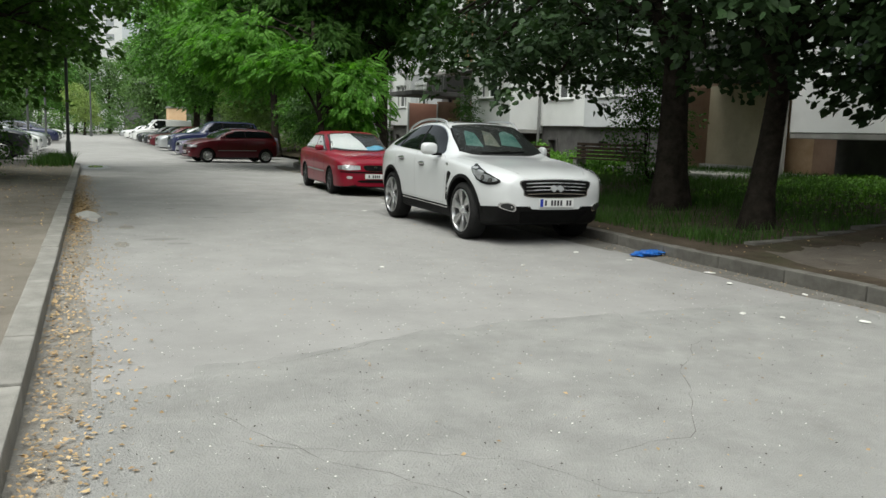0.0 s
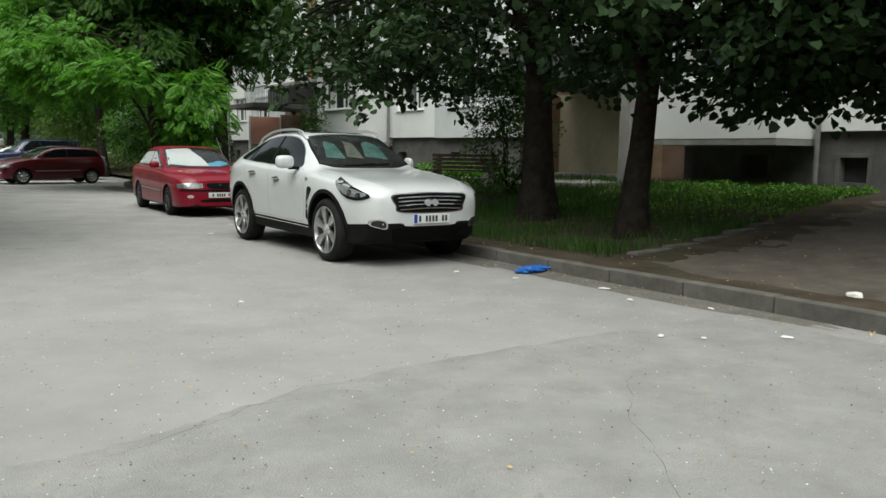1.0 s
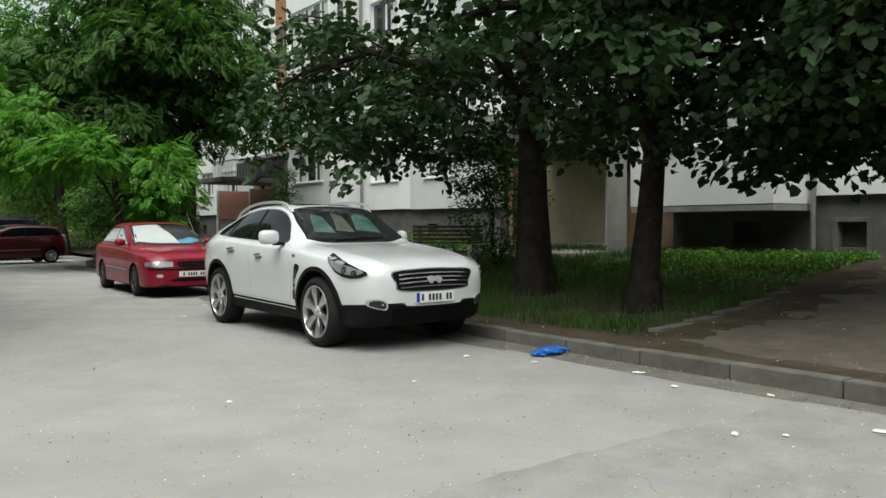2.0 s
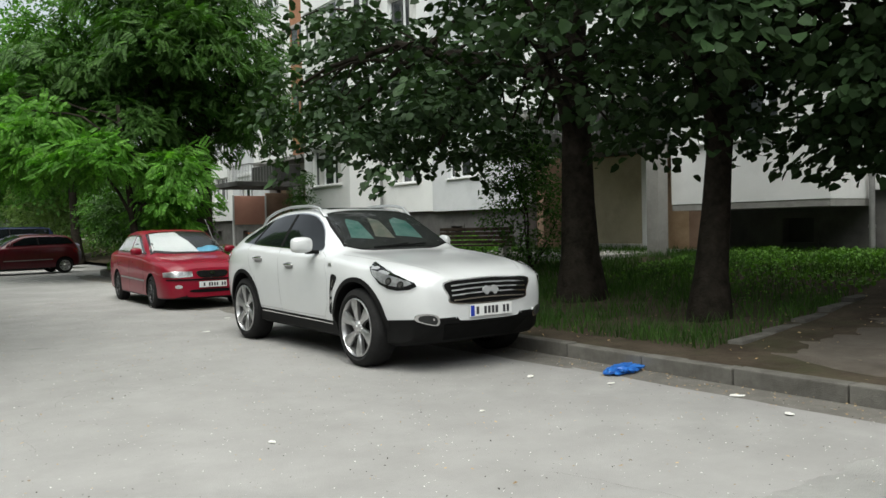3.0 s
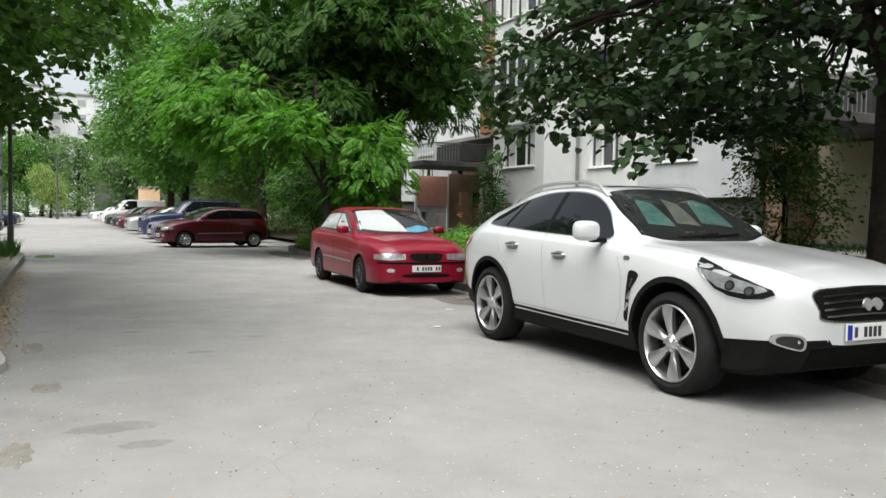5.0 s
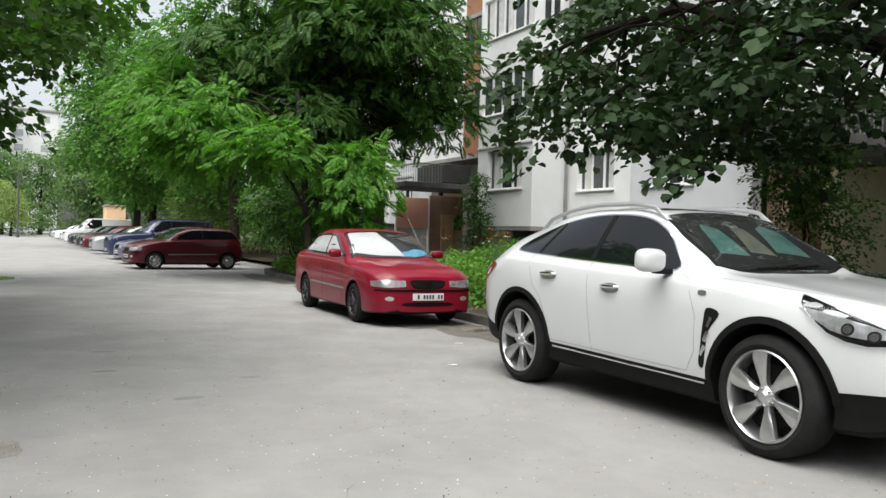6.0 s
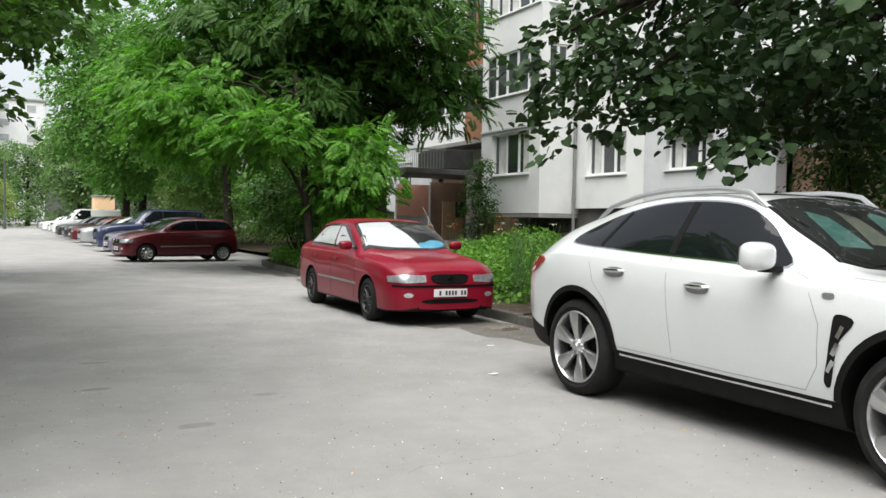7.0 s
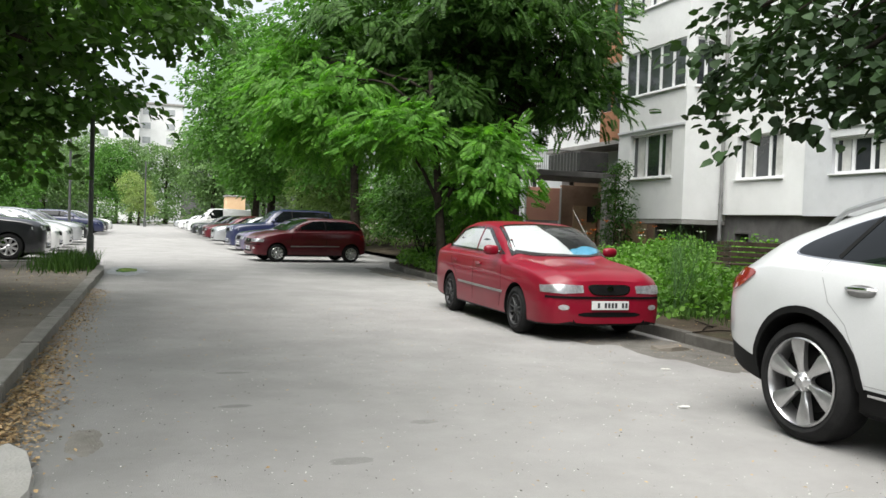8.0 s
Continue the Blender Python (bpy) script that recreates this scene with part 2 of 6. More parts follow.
# ---------------------------------------------------------------- mesh helpers
def part(name, bm, material, parent=None, label="", smooth=False):
    me = bpy.data.meshes.new(name)
    bm.normal_update()
    bm.to_mesh(me)
    bm.free()
    me.materials.append(M[material])
    if smooth:
        me.shade_smooth()
        me.set_sharp_from_angle(angle=radians(38))
    ob = new(name, me)
    ob.parent = parent
    if label:
        tagged(ob, label)
    return ob


def soup(name, verts, faces, material, parent=None, smooth=False):
    """A mesh from numpy arrays: faces all of one size."""
    me = bpy.data.meshes.new(name)
    verts = np.asarray(verts, dtype=np.float32)
    faces = np.asarray(faces, dtype=np.int32)
    k = faces.shape[1]
    me.vertices.add(len(verts))
    me.vertices.foreach_set("co", verts.ravel())
    me.loops.add(faces.size)
    me.loops.foreach_set("vertex_index", faces.ravel())
    me.polygons.add(len(faces))
    me.polygons.foreach_set("loop_start", np.arange(0, faces.size, k, dtype=np.int32))
    me.polygons.foreach_set("loop_total", np.full(len(faces), k, dtype=np.int32))
    me.update(calc_edges=True)
    me.validate()
    me.materials.append(M[material])
    if smooth:
        me.shade_smooth()
    ob = new(name, me)
    ob.parent = parent
    return ob


def box(bm, x0, x1, y0, y1, z0, z1, bevel=0.0):
    vs = [bm.verts.new(p) for p in ((x0, y0, z0), (x1, y0, z0), (x1, y1, z0), (x0, y1, z0), (x0, y0, z1), (x1, y0, z1), (x1, y1, z1), (x0, y1, z1))]
    fs = [bm.faces.new([vs[i] for i in f]) for f in ((3, 2, 1, 0), (4, 5, 6, 7), (0, 1, 5, 4), (1, 2, 6, 5), (2, 3, 7, 6), (3, 0, 4, 7))]
    if bevel:
        es = list({e for f in fs for e in f.edges})
        bmesh.ops.bevel(bm, geom=es, offset=bevel, segments=2, affect="EDGES", profile=0.6)
    return bm


def boxes(*rows, bevel=0.0):
    bm = bmesh.new()
    for r in rows:
        box(bm, *r, bevel=bevel)
    return bm


def tube(bm, pts, radii, sides=8, cap=True):
    """A tapered tube along points."""
    rings = []
    pts = [Vector(p) for p in pts]
    for i, p in enumerate(pts):
        d = (pts[min(i + 1, len(pts) - 1)] - pts[max(i - 1, 0)]).normalized()
        a = d.orthogonal().normalized() if abs(d.z) < 0.9 else Vector((1, 0, 0)) - d * d.x
        a.normalize()
        c = d.cross(a)
        r = radii[i] if isinstance(radii, (list, tuple)) else radii
        rings.append([bm.verts.new(p + r * (math.cos(2 * math.pi * k / sides) * a + math.sin(2 * math.pi * k / sides) * c)) for k in range(sides)])
    for a, b in zip(rings, rings[1:]):
        for k in range(sides):
            bm.faces.new((a[k], a[(k + 1) % sides], b[(k + 1) % sides], b[k]))
    if cap:
        bm.faces.new(rings[0][::-1])
        bm.faces.new(rings[-1])
    return bm


def lathe(bm, prof, axis="x", sides=40, closed=False):
    """Turn (radius, along) rows round an axis."""
    rings = []
    for r, a in prof:
        ring = []
        for k in range(sides):
            c, s = r * math.cos(2 * math.pi * k / sides), r * math.sin(2 * math.pi * k / sides)
            ring.append(bm.verts.new({"x": (a, c, s), "y": (c, a, s), "z": (c, s, a)}[axis]))
        rings.append(ring)
    pairs = list(zip(rings, rings[1:]))
    if closed:
        pairs.append((rings[-1], rings[0]))
    for a, b in pairs:
        for k in range(sides):
            bm.faces.new((a[k], a[(k + 1) % sides], b[(k + 1) % sides], b[k]))
    return bm


def thing(name, m, label, category, group="", kind=""):
    ob = new(name)
    ob.empty_display_size = 0.2
    ob.matrix_world = m
    return tagged(ob, label, category, group, kind)


def pchip(pts, q):
    """Smooth monotone interpolation through (x, y) rows."""
    x = np.array([p[0] for p in pts], float)
    y = np.array([p[1] for p in pts], float)
    h, d = np.diff(x), np.diff(y) / np.diff(x)
    m = np.zeros_like(y)
    m[0], m[-1] = d[0], d[-1]
    for i in range(1, len(x) - 1):
        if d[i - 1] * d[i] > 0:
            w1, w2 = 2 * h[i] + h[i - 1], h[i] + 2 * h[i - 1]
            m[i] = (w1 + w2) / (w1 / d[i - 1] + w2 / d[i])
    q = np.clip(np.asarray(q, float), x[0], x[-1])
    i = np.clip(np.searchsorted(x, q, side="right") - 1, 0, len(h) - 1)
    t = (q - x[i]) / h[i]
    return ((1 + 2 * t) * (1 - t) ** 2 * y[i] + t * (1 - t) ** 2 * h[i] * m[i] + t * t * (3 - 2 * t) * y[i + 1] + t * t * (t - 1) * h[i] * m[i + 1])
# ---------------------------------------------------------------- ground, road, kerbs
KERB_R = [(-40, 1.9), (-12, 1.92), (-5, 1.93), (0, 1.95), (5, 2.02), (9, 2.2), (18, 2.38), (21, 2.5), (23, 2.9), (24, 3.6), (26, 4.2), (40, 4.3), (120, 4.3)]
KERB_L = [(-40, -5.12), (18.5, -5.05), (19.6, -5.2), (20.2, -5.7), (20.5, -6.6), (20.7, -12.2)]


def kerb_x(y):
    return float(pchip(KERB_R, [y])[0])


def hash2(x, y, s=1.0):
    return noise.noise(Vector((x * s, y * s, 3.7)))


def garden_z(x, y):
    u = min(max((x - 3.0) / 8.5, 0), 1)
    return 0.125 + 0.56 * u * u * (3 - 2 * u) + 0.03 * hash2(x, y, 0.9) + 0.012 * hash2(x, y, 4)


def sheet(name, xs, ys, zf, material, label, category="ground"):
    verts = [(x, y, zf(x, y)) for y in ys for x in xs] if not callable(xs) else [(x, y, zf(x, y)) for y in ys for x in xs(y)]
    n = len(xs) if not callable(xs) else len(xs(ys[0]))
    faces = [(j * n + i, j * n + i + 1, (j + 1) * n + i + 1, (j + 1) * n + i) for j in range(len(ys) - 1) for i in range(n - 1)]
    ob = soup(name, verts, faces, material, smooth=True)
    return tagged(ob, label, category, kind="structure")


sheet("ground", np.linspace(-1500, 1500, 31), np.linspace(-1500, 1500, 31), lambda x, y: -0.12, "far_ground", "dull green ground reaching the horizon")
road_ys = np.concatenate([np.linspace(-40, 30, 141), np.linspace(31, 130, 60)])
sheet("road", lambda y: np.linspace(-13.0 if y > 20.2 else -5.3, kerb_x(y) + 0.35, 24), road_ys,
      lambda x, y: 0.010 * hash2(x, y, 0.35) + 0.003 * hash2(x, y, 2.0), "asphalt", "worn pale grey asphalt road with patches and cracks", "road")


def patch_edge(x):
    return -5.15 + 0.35 * math.tanh((x + 3.0) * 1.1) - 0.25 * (x < -4.2) + 0.07 * hash2(x, 0.0, 3.0) + 0.04 * hash2(x, 5.0, 11.0)


sheet("road_patch", np.linspace(-4.75, 1.55, 180), np.linspace(0, 1, 40), lambda x, y: 0, "asphalt_rough", "rougher paler patch of asphalt", "road")
for v in bpy.data.objects["road_patch"].data.vertices:
    v.co.y = -13.0 + v.co.y * (patch_edge(v.co.x) + 13.0)
    v.co.x += min(1, max(0, -4.2 - v.co.x) / 0.5) * (0.16 * hash2(1.0, v.co.y, 0.9) + 0.07 * hash2(2.0, v.co.y, 3.5) - 0.08)
    v.co.z = 0.010 * hash2(v.co.x, v.co.y, 0.35) + 0.003 * hash2(v.co.x, v.co.y, 2.0) + 0.004
sheet("verge_east", lambda y: np.concatenate([np.linspace(kerb_x(y) + 0.12, 6, 22), np.linspace(6.3, 13.5, 20)]), np.linspace(-40, 120, 400), garden_z, "soil",
      "dark bare soil bank rising to the building")
sheet("verge_west", np.linspace(-16, -5.22, 40), np.linspace(-40, 20.0, 160), lambda x, y: 0.125 + 0.015 * hash2(x, y, 0.8) + 0.012 * hash2(x, y, 3) - (0.0 if x > -8 else -0.1), "pavement",
      "dusty trodden pavement with fallen leaves", "pavement")


def path_z(x, y):
    return garden_z(x, y) + 0.03


def path_edge(x):
    return -2.35 + (x - 3.2) * 0.16


sheet("dirt_path", lambda y: np.linspace(2.4, 12.0, 40), np.linspace(0, 1, 18), lambda x, y: 0, "dirt_path", "bare trodden earth path to the building", "path")
pth = bpy.data.objects["dirt_path"].data
for v in pth.vertices:
    t = v.co.y
    v.co.y = -9.0 + t * (path_edge(v.co.x) + 9.0)
    v.co.z = garden_z(v.co.x, v.co.y) + 0.04 * min(1, 6 * t, 6 * (1 - t), 2.5 * (v.co.x - 2.4)) - 0.02 + 0.02 * hash2(v.co.x, v.co.y, 3)


def kerb_run(holder_name, pts, length, side, label, stone="kerb"):
    """Kerb stones one by one along a line of (x, y); side: +1 when the verge lies at greater x."""
    holder = tagged(thing(holder_name, pose(0, 0, 0), label, "kerb"), kind="structure")
    mesh = None
    d = [0.0]
    for a, b in zip(pts, pts[1:]):
        d.append(d[-1] + math.dist(a, b))
    xs, ys = [p[0] for p in pts], [p[1] for p in pts]
    s = 0.0
    rng = random.Random(4)
    while s + length < d[-1]:
        x0, y0 = np.interp(s, d, xs), np.interp(s, d, ys)
        x1, y1 = np.interp(s + length, d, xs), np.interp(s + length, d, ys)
        if mesh is None:
            bm = box(bmesh.new(), -length / 2 + 0.006, length / 2 - 0.006, 0, 0.17, -0.11, 0.145, bevel=0.014)
            st = part("kerb_stone", bm, stone, holder)
            mesh = st.data
        else:
            st = new("kerb_stone", mesh)
            st.parent = holder
        ang = math.degrees(math.atan2(y1 - y0, x1 - x0))
        st.matrix_basis = pose((x0 + x1) / 2, (y0 + y1) / 2, rng.uniform(-0.012, 0.008), rng.uniform(-1.5, 1.5), rng.uniform(-0.4, 0.4), ang + rng.uniform(-0.4, 0.4)) @ Matrix.Diagonal((1, side, 1, 1))
        s += length
    return holder


kerb_run("kerb_east", [(kerb_x(y), y) for y in np.arange(-14, 27, 0.5)], 1.0, -1, "worn dirty grey concrete kerb, shade in its colour, beside the soil bank", "kerb_dirty_shaded")
kerb_run("kerb_west", [(float(pchip([(p[0], p[1]) for p in KERB_L[:3]], [y])[0]), y) for y in np.arange(-14, 19.6, 0.5)] + [(-5.5, 20.1), (-6.2, 20.4), (-7, 20.5), (-8, 20.6), (-9, 20.65)], 1.0, 1,
         "worn grey concrete kerb beside the trodden pavement")
edging = kerb_run("path_edging", [(x, path_edge(x) + 0.1) for x in np.arange(3.2, 8.2, 0.5)], 0.8, 1, "low broken concrete edging between grass and path", "kerb_dirty_shaded")
edging.location = (0, 0, -0.03)
for st in edging.children:
    st.matrix_basis = Matrix.Translation((0, 0, garden_z(st.matrix_basis.translation.x, st.matrix_basis.translation.y) - 0.09)) @ st.matrix_basis


# plain unseen walls added behind the camera, closing the place and blocking sky light
for nm, bx in (("wall_west", (-24.0, -23.6, -45, 19.0, -0.2, 13.0)), ("wall_south", (-23.6, 24.0, -34.0, -33.6, -0.2, 13.0))):
    w = tagged(part(nm, boxes(bx), "old_wall"), "plain weathered concrete wall, unseen, added to block sky light", "wall", kind="structure")

# ---------------------------------------------------------------- apartment block
PERIOD = 18.0
FLOOR0, STOREY, NFLOORS = 1.77, 2.72, 6
BAY_X, WALL_X, BASE_X = 10.6, 12.0, 12.15
building = thing("apartment_building", pose(0, 0, 0), "pale grey and white panel apartment block with projecting bays and loggias", "building")


def wall_with_holes(name, plane, at, thick, u0, u1, z0, z1, holes, material, label=""):
    """A wall slab with real openings. plane 'x': faces -x at x=at, u is y; plane 'y': faces -y at y=at, u is x."""
    us = sorted({u0, u1, *[h[0] for h in holes], *[h[1] for h in holes]})
    zs = sorted({z0, z1, *[h[2] for h in holes], *[h[3] for h in holes]})
    us = [u for u in us if u0 <= u <= u1]
    zs = [z for z in zs if z0 <= z <= z1]
    bm = bmesh.new()
    grid = {}

    def vert(i, j, k):
        key = (i, j, k)
        if key not in grid:
            d = at + k * thick
            grid[key] = bm.verts.new((d, us[i], zs[j]) if plane == "x" else (us[i], d, zs[j]))
        return grid[key]

    solid = {}
    for i in range(len(us) - 1):
        for j in range(len(zs) - 1):
            cu, cz = (us[i] + us[i + 1]) / 2, (zs[j] + zs[j + 1]) / 2
            solid[i, j] = not any(h[0] < cu < h[1] and h[2] < cz < h[3] for h in holes)
    for (i, j), s in solid.items():
        if not s:
            continue
        for k in (0, 1):
            f = [vert(i, j, k), vert(i + 1, j, k), vert(i + 1, j + 1, k), vert(i, j + 1, k)]
            bm.faces.new(f if k else f[::-1])
        for (di, dj), e in (((-1, 0), ((i, j), (i, j + 1))), ((1, 0), ((i + 1, j), (i + 1, j + 1))), ((0, -1), ((i, j), (i + 1, j))), ((0, 1), ((i, j + 1), (i + 1, j + 1)))):
            if not solid.get((i + di, j + dj), False):
                a, b = e
                bm.faces.new((vert(*a, 0), vert(*b, 0), vert(*b, 1), vert(*a, 1)))
    bmesh.ops.recalc_face_normals(bm, faces=bm.faces)
    return part(name, bm, material, building, label)


def window(at, u0, u1, z0, z1, sashes=2, curtain=True, plane="x", frame_mat="pvc", sill=True, inset=0.12):
    """A window in an opening facing -x (or -y): frame, panes, curtain, sill."""
    def put(name, a0, a1, b0, b1, d0, d1, material, parent, bevel=0.0):
        if plane == "x":
            bm = boxes((at + d0, at + d1, a0, a1, b0, b1), bevel=bevel)
        else:
            bm = boxes((a0, a1, at + d0, at + d1, b0, b1), bevel=bevel)
        return part(name, bm, material, parent)

    f = 0.065
    w = (u1 - u0) / sashes
    openings = [(u0 + k * w + (f if k == 0 else 0.05), u0 + (k + 1) * w - (f if k == sashes - 1 else 0.05), z0 + f, z1 - f) for k in range(sashes)]
    win = wall_with_holes("window", plane, at + inset, 0.07, u0, u1, z0, z1, openings, frame_mat)
    for k in range(sashes):
        a0, a1 = u0 + k * w + (f if k == 0 else 0.05), u0 + (k + 1) * w - (f if k == sashes - 1 else 0.05)
        put("pane", a0 + 0.002, a1 - 0.002, z0 + f + 0.002, z1 - f - 0.002, inset + 0.03, inset + 0.04, "pane", win)
        if curtain and k != 1:
            bmc = bmesh.new()
            n = 18
            cols = []
            for i in range(n + 1):
                u = a0 + (a1 - a0) * (0.08 + 0.62 * i / n)
                d = inset + 0.022 + 0.006 * math.sin(i * 1.9)
                cols.append([bmc.verts.new((at + d, u, z) if plane == "x" else (u, at + d, z)) for z in (z0 + f + 0.004, z1 - f - 0.004)])
            for p, q in zip(cols, cols[1:]):
                bmc.faces.new((p[0], q[0], q[1], p[1]))
            part("curtain", bmc, "curtain", win)
    if sill:
        put("sill", u0 - 0.06, u1 + 0.06, z0 - 0.045, z0 - 0.004, -0.07, inset, "pvc", win, 0.008)
    return win


def module(y0, main=False):
    """One stair unit, 18 m long, from its bay to the next: y0 is the bay's near edge."""
    top = FLOOR0 + NFLOORS * STOREY
    bay = (y0, y0 + 3.62)
    # projecting bay, front and two returns
    holes, wins = [], []
    for k in range(NFLOORS):
        z = FLOOR0 + k * STOREY
        if k == 0:
            h = (y0 + 0.62, y0 + 2.92, z + 1.28, z + 2.68)
            holes.append(h)
            wins.append((BAY_X, *h, 3, True, "x", "pvc", True, 0.12))
        else:
            h = (y0 + 0.12, y0 + 3.40, z + 1.22, z + 2.66)
            holes.append(h)
            wins.append((BAY_X, *h, 5, k % 2 == 0, "x", "pvc", True, 0.05))
    wall_with_holes("bay_wall", "x", BAY_X, 0.22, *bay, FLOOR0, top, holes, "white_wall", "white rendered bay front")
    side = [(BAY_X + 0.3, WALL_X - 0.35, FLOOR0 + k * STOREY + 1.22, FLOOR0 + k * STOREY + 2.66) for k in range(1, NFLOORS)]
    wall_with_holes("bay_wall", "y", y0 + 0.003, 0.2, BAY_X + 0.222, WALL_X + 0.3, FLOOR0, top, side, "white_wall")
    for h in side:
        window(y0 + 0.003, *h, 2, False, "y", "pvc", True, 0.05)
    wall_with_holes("bay_wall", "y", bay[1] - 0.203, 0.2, BAY_X + 0.222, WALL_X + 0.5, FLOOR0, top, [], "white_wall")
    for w in wins:
        window(*w)
    part("bay_underside", boxes((BAY_X + 0.01, BASE_X - 0.003, bay[0] + 0.01, bay[1] - 0.01, FLOOR0 - 0.14, FLOOR0 - 0.004)), "old_wall", building)
    part("bay_ledge", boxes((BAY_X - 0.05, BAY_X - 0.003, bay[0], bay[1], FLOOR0 + STOREY + 0.06, FLOOR0 + STOREY + 0.12)), "grey_wall", building)
    # flat wall towards the camera, with windows on each floor
    a0, a1 = y0 - 3.3, y0
    holes = [(y0 - 2.45, y0 - 0.58, FLOOR0 + k * STOREY + 1.20, FLOOR0 + k * STOREY + 2.46) for k in range(NFLOORS)]
    wall_with_holes("wall", "x", WALL_X, 0.3, a0, a1, FLOOR0 + 0.17, top, holes, "white_wall", "white rendered wall")
    for i, h in enumerate(holes):
        window(WALL_X, *h, 3 if i == 0 else 2, True)
    # grey insulated wall with a roller blind
    b0, b1 = y0 - 7.9, y0 - 3.3
    holes = [(y0 - 5.9, y0 - 4.2, FLOOR0 + k * STOREY + 1.20, FLOOR0 + k * STOREY + 2.1) for k in range(NFLOORS)]
    wall_with_holes("wall", "x", WALL_X - 0.06, 0.36, b0, b1 - 0.004, FLOOR0 + 0.14, top, holes, "grey_wall", "pale grey insulated wall")
    for h in holes:
        w = window(WALL_X - 0.06, *h, 3, True)
        part("roller_blind_box", boxes((WALL_X - 0.18, WALL_X - 0.063, h[0] - 0.05, h[1] + 0.05, h[3] + 0.22, h[3] + 0.42), bevel=0.02), "pvc", w)
        for i in range(5):
            part("blind_slat", boxes((WALL_X - 0.125, WALL_X - 0.063, h[0], h[1], h[3] + 0.006 + i * 0.043, h[3] + 0.045 + i * 0.043)), "pvc", w)
    # basement strip, set back, with small openings
    holes = [(y0 - 1.1, y0 - 0.5, 0.87, 1.39), (y0 - 4.7, y0 - 4.1, 0.95, 1.4), (y0 + 1.2, y0 + 1.9, 0.9, 1.42)]
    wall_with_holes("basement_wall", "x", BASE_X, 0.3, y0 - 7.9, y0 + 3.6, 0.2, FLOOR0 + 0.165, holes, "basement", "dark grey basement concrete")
    for h in holes:
        part("basement_opening", boxes((BASE_X + 0.2, BASE_X + 0.26, h[0], h[1], h[2], h[3])), "dark_metal", building)
        part("opening_surround", boxes((BASE_X - 0.04, BASE_X - 0.003, h[0] - 0.1, h[1] + 0.1, h[3], h[3] + 0.09), (BASE_X - 0.04, BASE_X - 0.003, h[0] - 0.1, h[0], h[2] - 0.06, h[3]), (BASE_X - 0.04, BASE_X - 0.003, h[1], h[1] + 0.1, h[2] - 0.06, h[3]), bevel=0.01), "basement", building)
    # entrance recess
    e0, e1 = y0 + 3.62, y0 + 10.1
    wall_with_holes("entrance_wall", "x", WALL_X + 0.5, 0.25, e0, e1, 0.5, FLOOR0 + 1.55, [(e0 + 1.0, e0 + 2.3, 0.5, 2.75), (e0 + 3.2, e0 + 4.6, 1.9, 2.7)], "brown_wall", "dull brown entrance wall")
    part("entrance_door", boxes((WALL_X + 0.56, WALL_X + 0.62, e0 + 1.02, e0 + 2.28, 0.7, 2.72), bevel=0.01), "door_wood", building, "pale wooden entrance door")
    if not main:
        part("entrance_panel", boxes((WALL_X - 0.02, WALL_X + 0.1, y0 + 5.55, y0 + 8.3, 0.55, 3.1), bevel=0.01), "tan_panel", building, "stained cream screen wall beside the entrance")
        part("panel_plinth", boxes((WALL_X - 0.25, WALL_X - 0.024, y0 + 5.5, y0 + 8.3, 0.4, 0.86), bevel=0.02), "concrete", building)
        part("white_column", boxes((WALL_X - 0.15, WALL_X + 0.15, y0 + 5.2, y0 + 5.54, 0.4, 3.1), bevel=0.015), "white_wall", building, "white painted column")
    part("entrance_side_wall", boxes((BAY_X + 0.28, WALL_X + 0.46, e0 + 4.45, e0 + 4.6, 0.4, 3.05), bevel=0.01), "brown_wall", building, "dull brown screen wall")
    if main:
        part("entrance_board", boxes((BAY_X + 0.80, BAY_X + 1.40, e0 + 4.40, e0 + 4.446, 0.74, 2.28), bevel=0.008), "door_wood", building, "pale tan boarded door leaf")
        part("entrance_board", boxes((BAY_X + 1.42, WALL_X + 0.40, e0 + 4.41, e0 + 4.446, 0.74, 1.62), bevel=0.008), "door_wood", building, "pale tan boarded door leaf")
        part("entrance_pane", boxes((BAY_X + 1.42, WALL_X + 0.40, e0 + 4.42, e0 + 4.446, 1.65, 2.26)), "pane", building)
        part("panel_post", boxes((BAY_X + 0.19, BAY_X + 0.27, e0 + 4.42, e0 + 4.5, 0.4, 2.95), bevel=0.008), "pvc", building)
        part("panel_post", boxes((9.3, 9.38, e0 + 4.42, e0 + 4.5, 0.4, 2.95), bevel=0.008), "pvc", building)
        part("orange_panel", boxes((9.382, BAY_X + 0.188, e0 + 4.43, e0 + 4.48, 1.66, 2.92), bevel=0.01), "orange_panel", building, "salmon pink panel")
    part("porch_column", boxes((BAY_X - 0.35, BAY_X - 0.02, e0 + 0.08, e0 + 0.42, 0.3, 3.1), bevel=0.02), "old_wall", building, "rough grey column")
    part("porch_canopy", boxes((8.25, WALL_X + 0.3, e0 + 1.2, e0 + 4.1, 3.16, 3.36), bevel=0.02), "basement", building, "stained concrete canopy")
    part("porch_step", boxes((8.8, WALL_X + 0.46, e0 + 0.5, e0 + 5.2, 0.25, 0.72), bevel=0.02), "concrete", building)
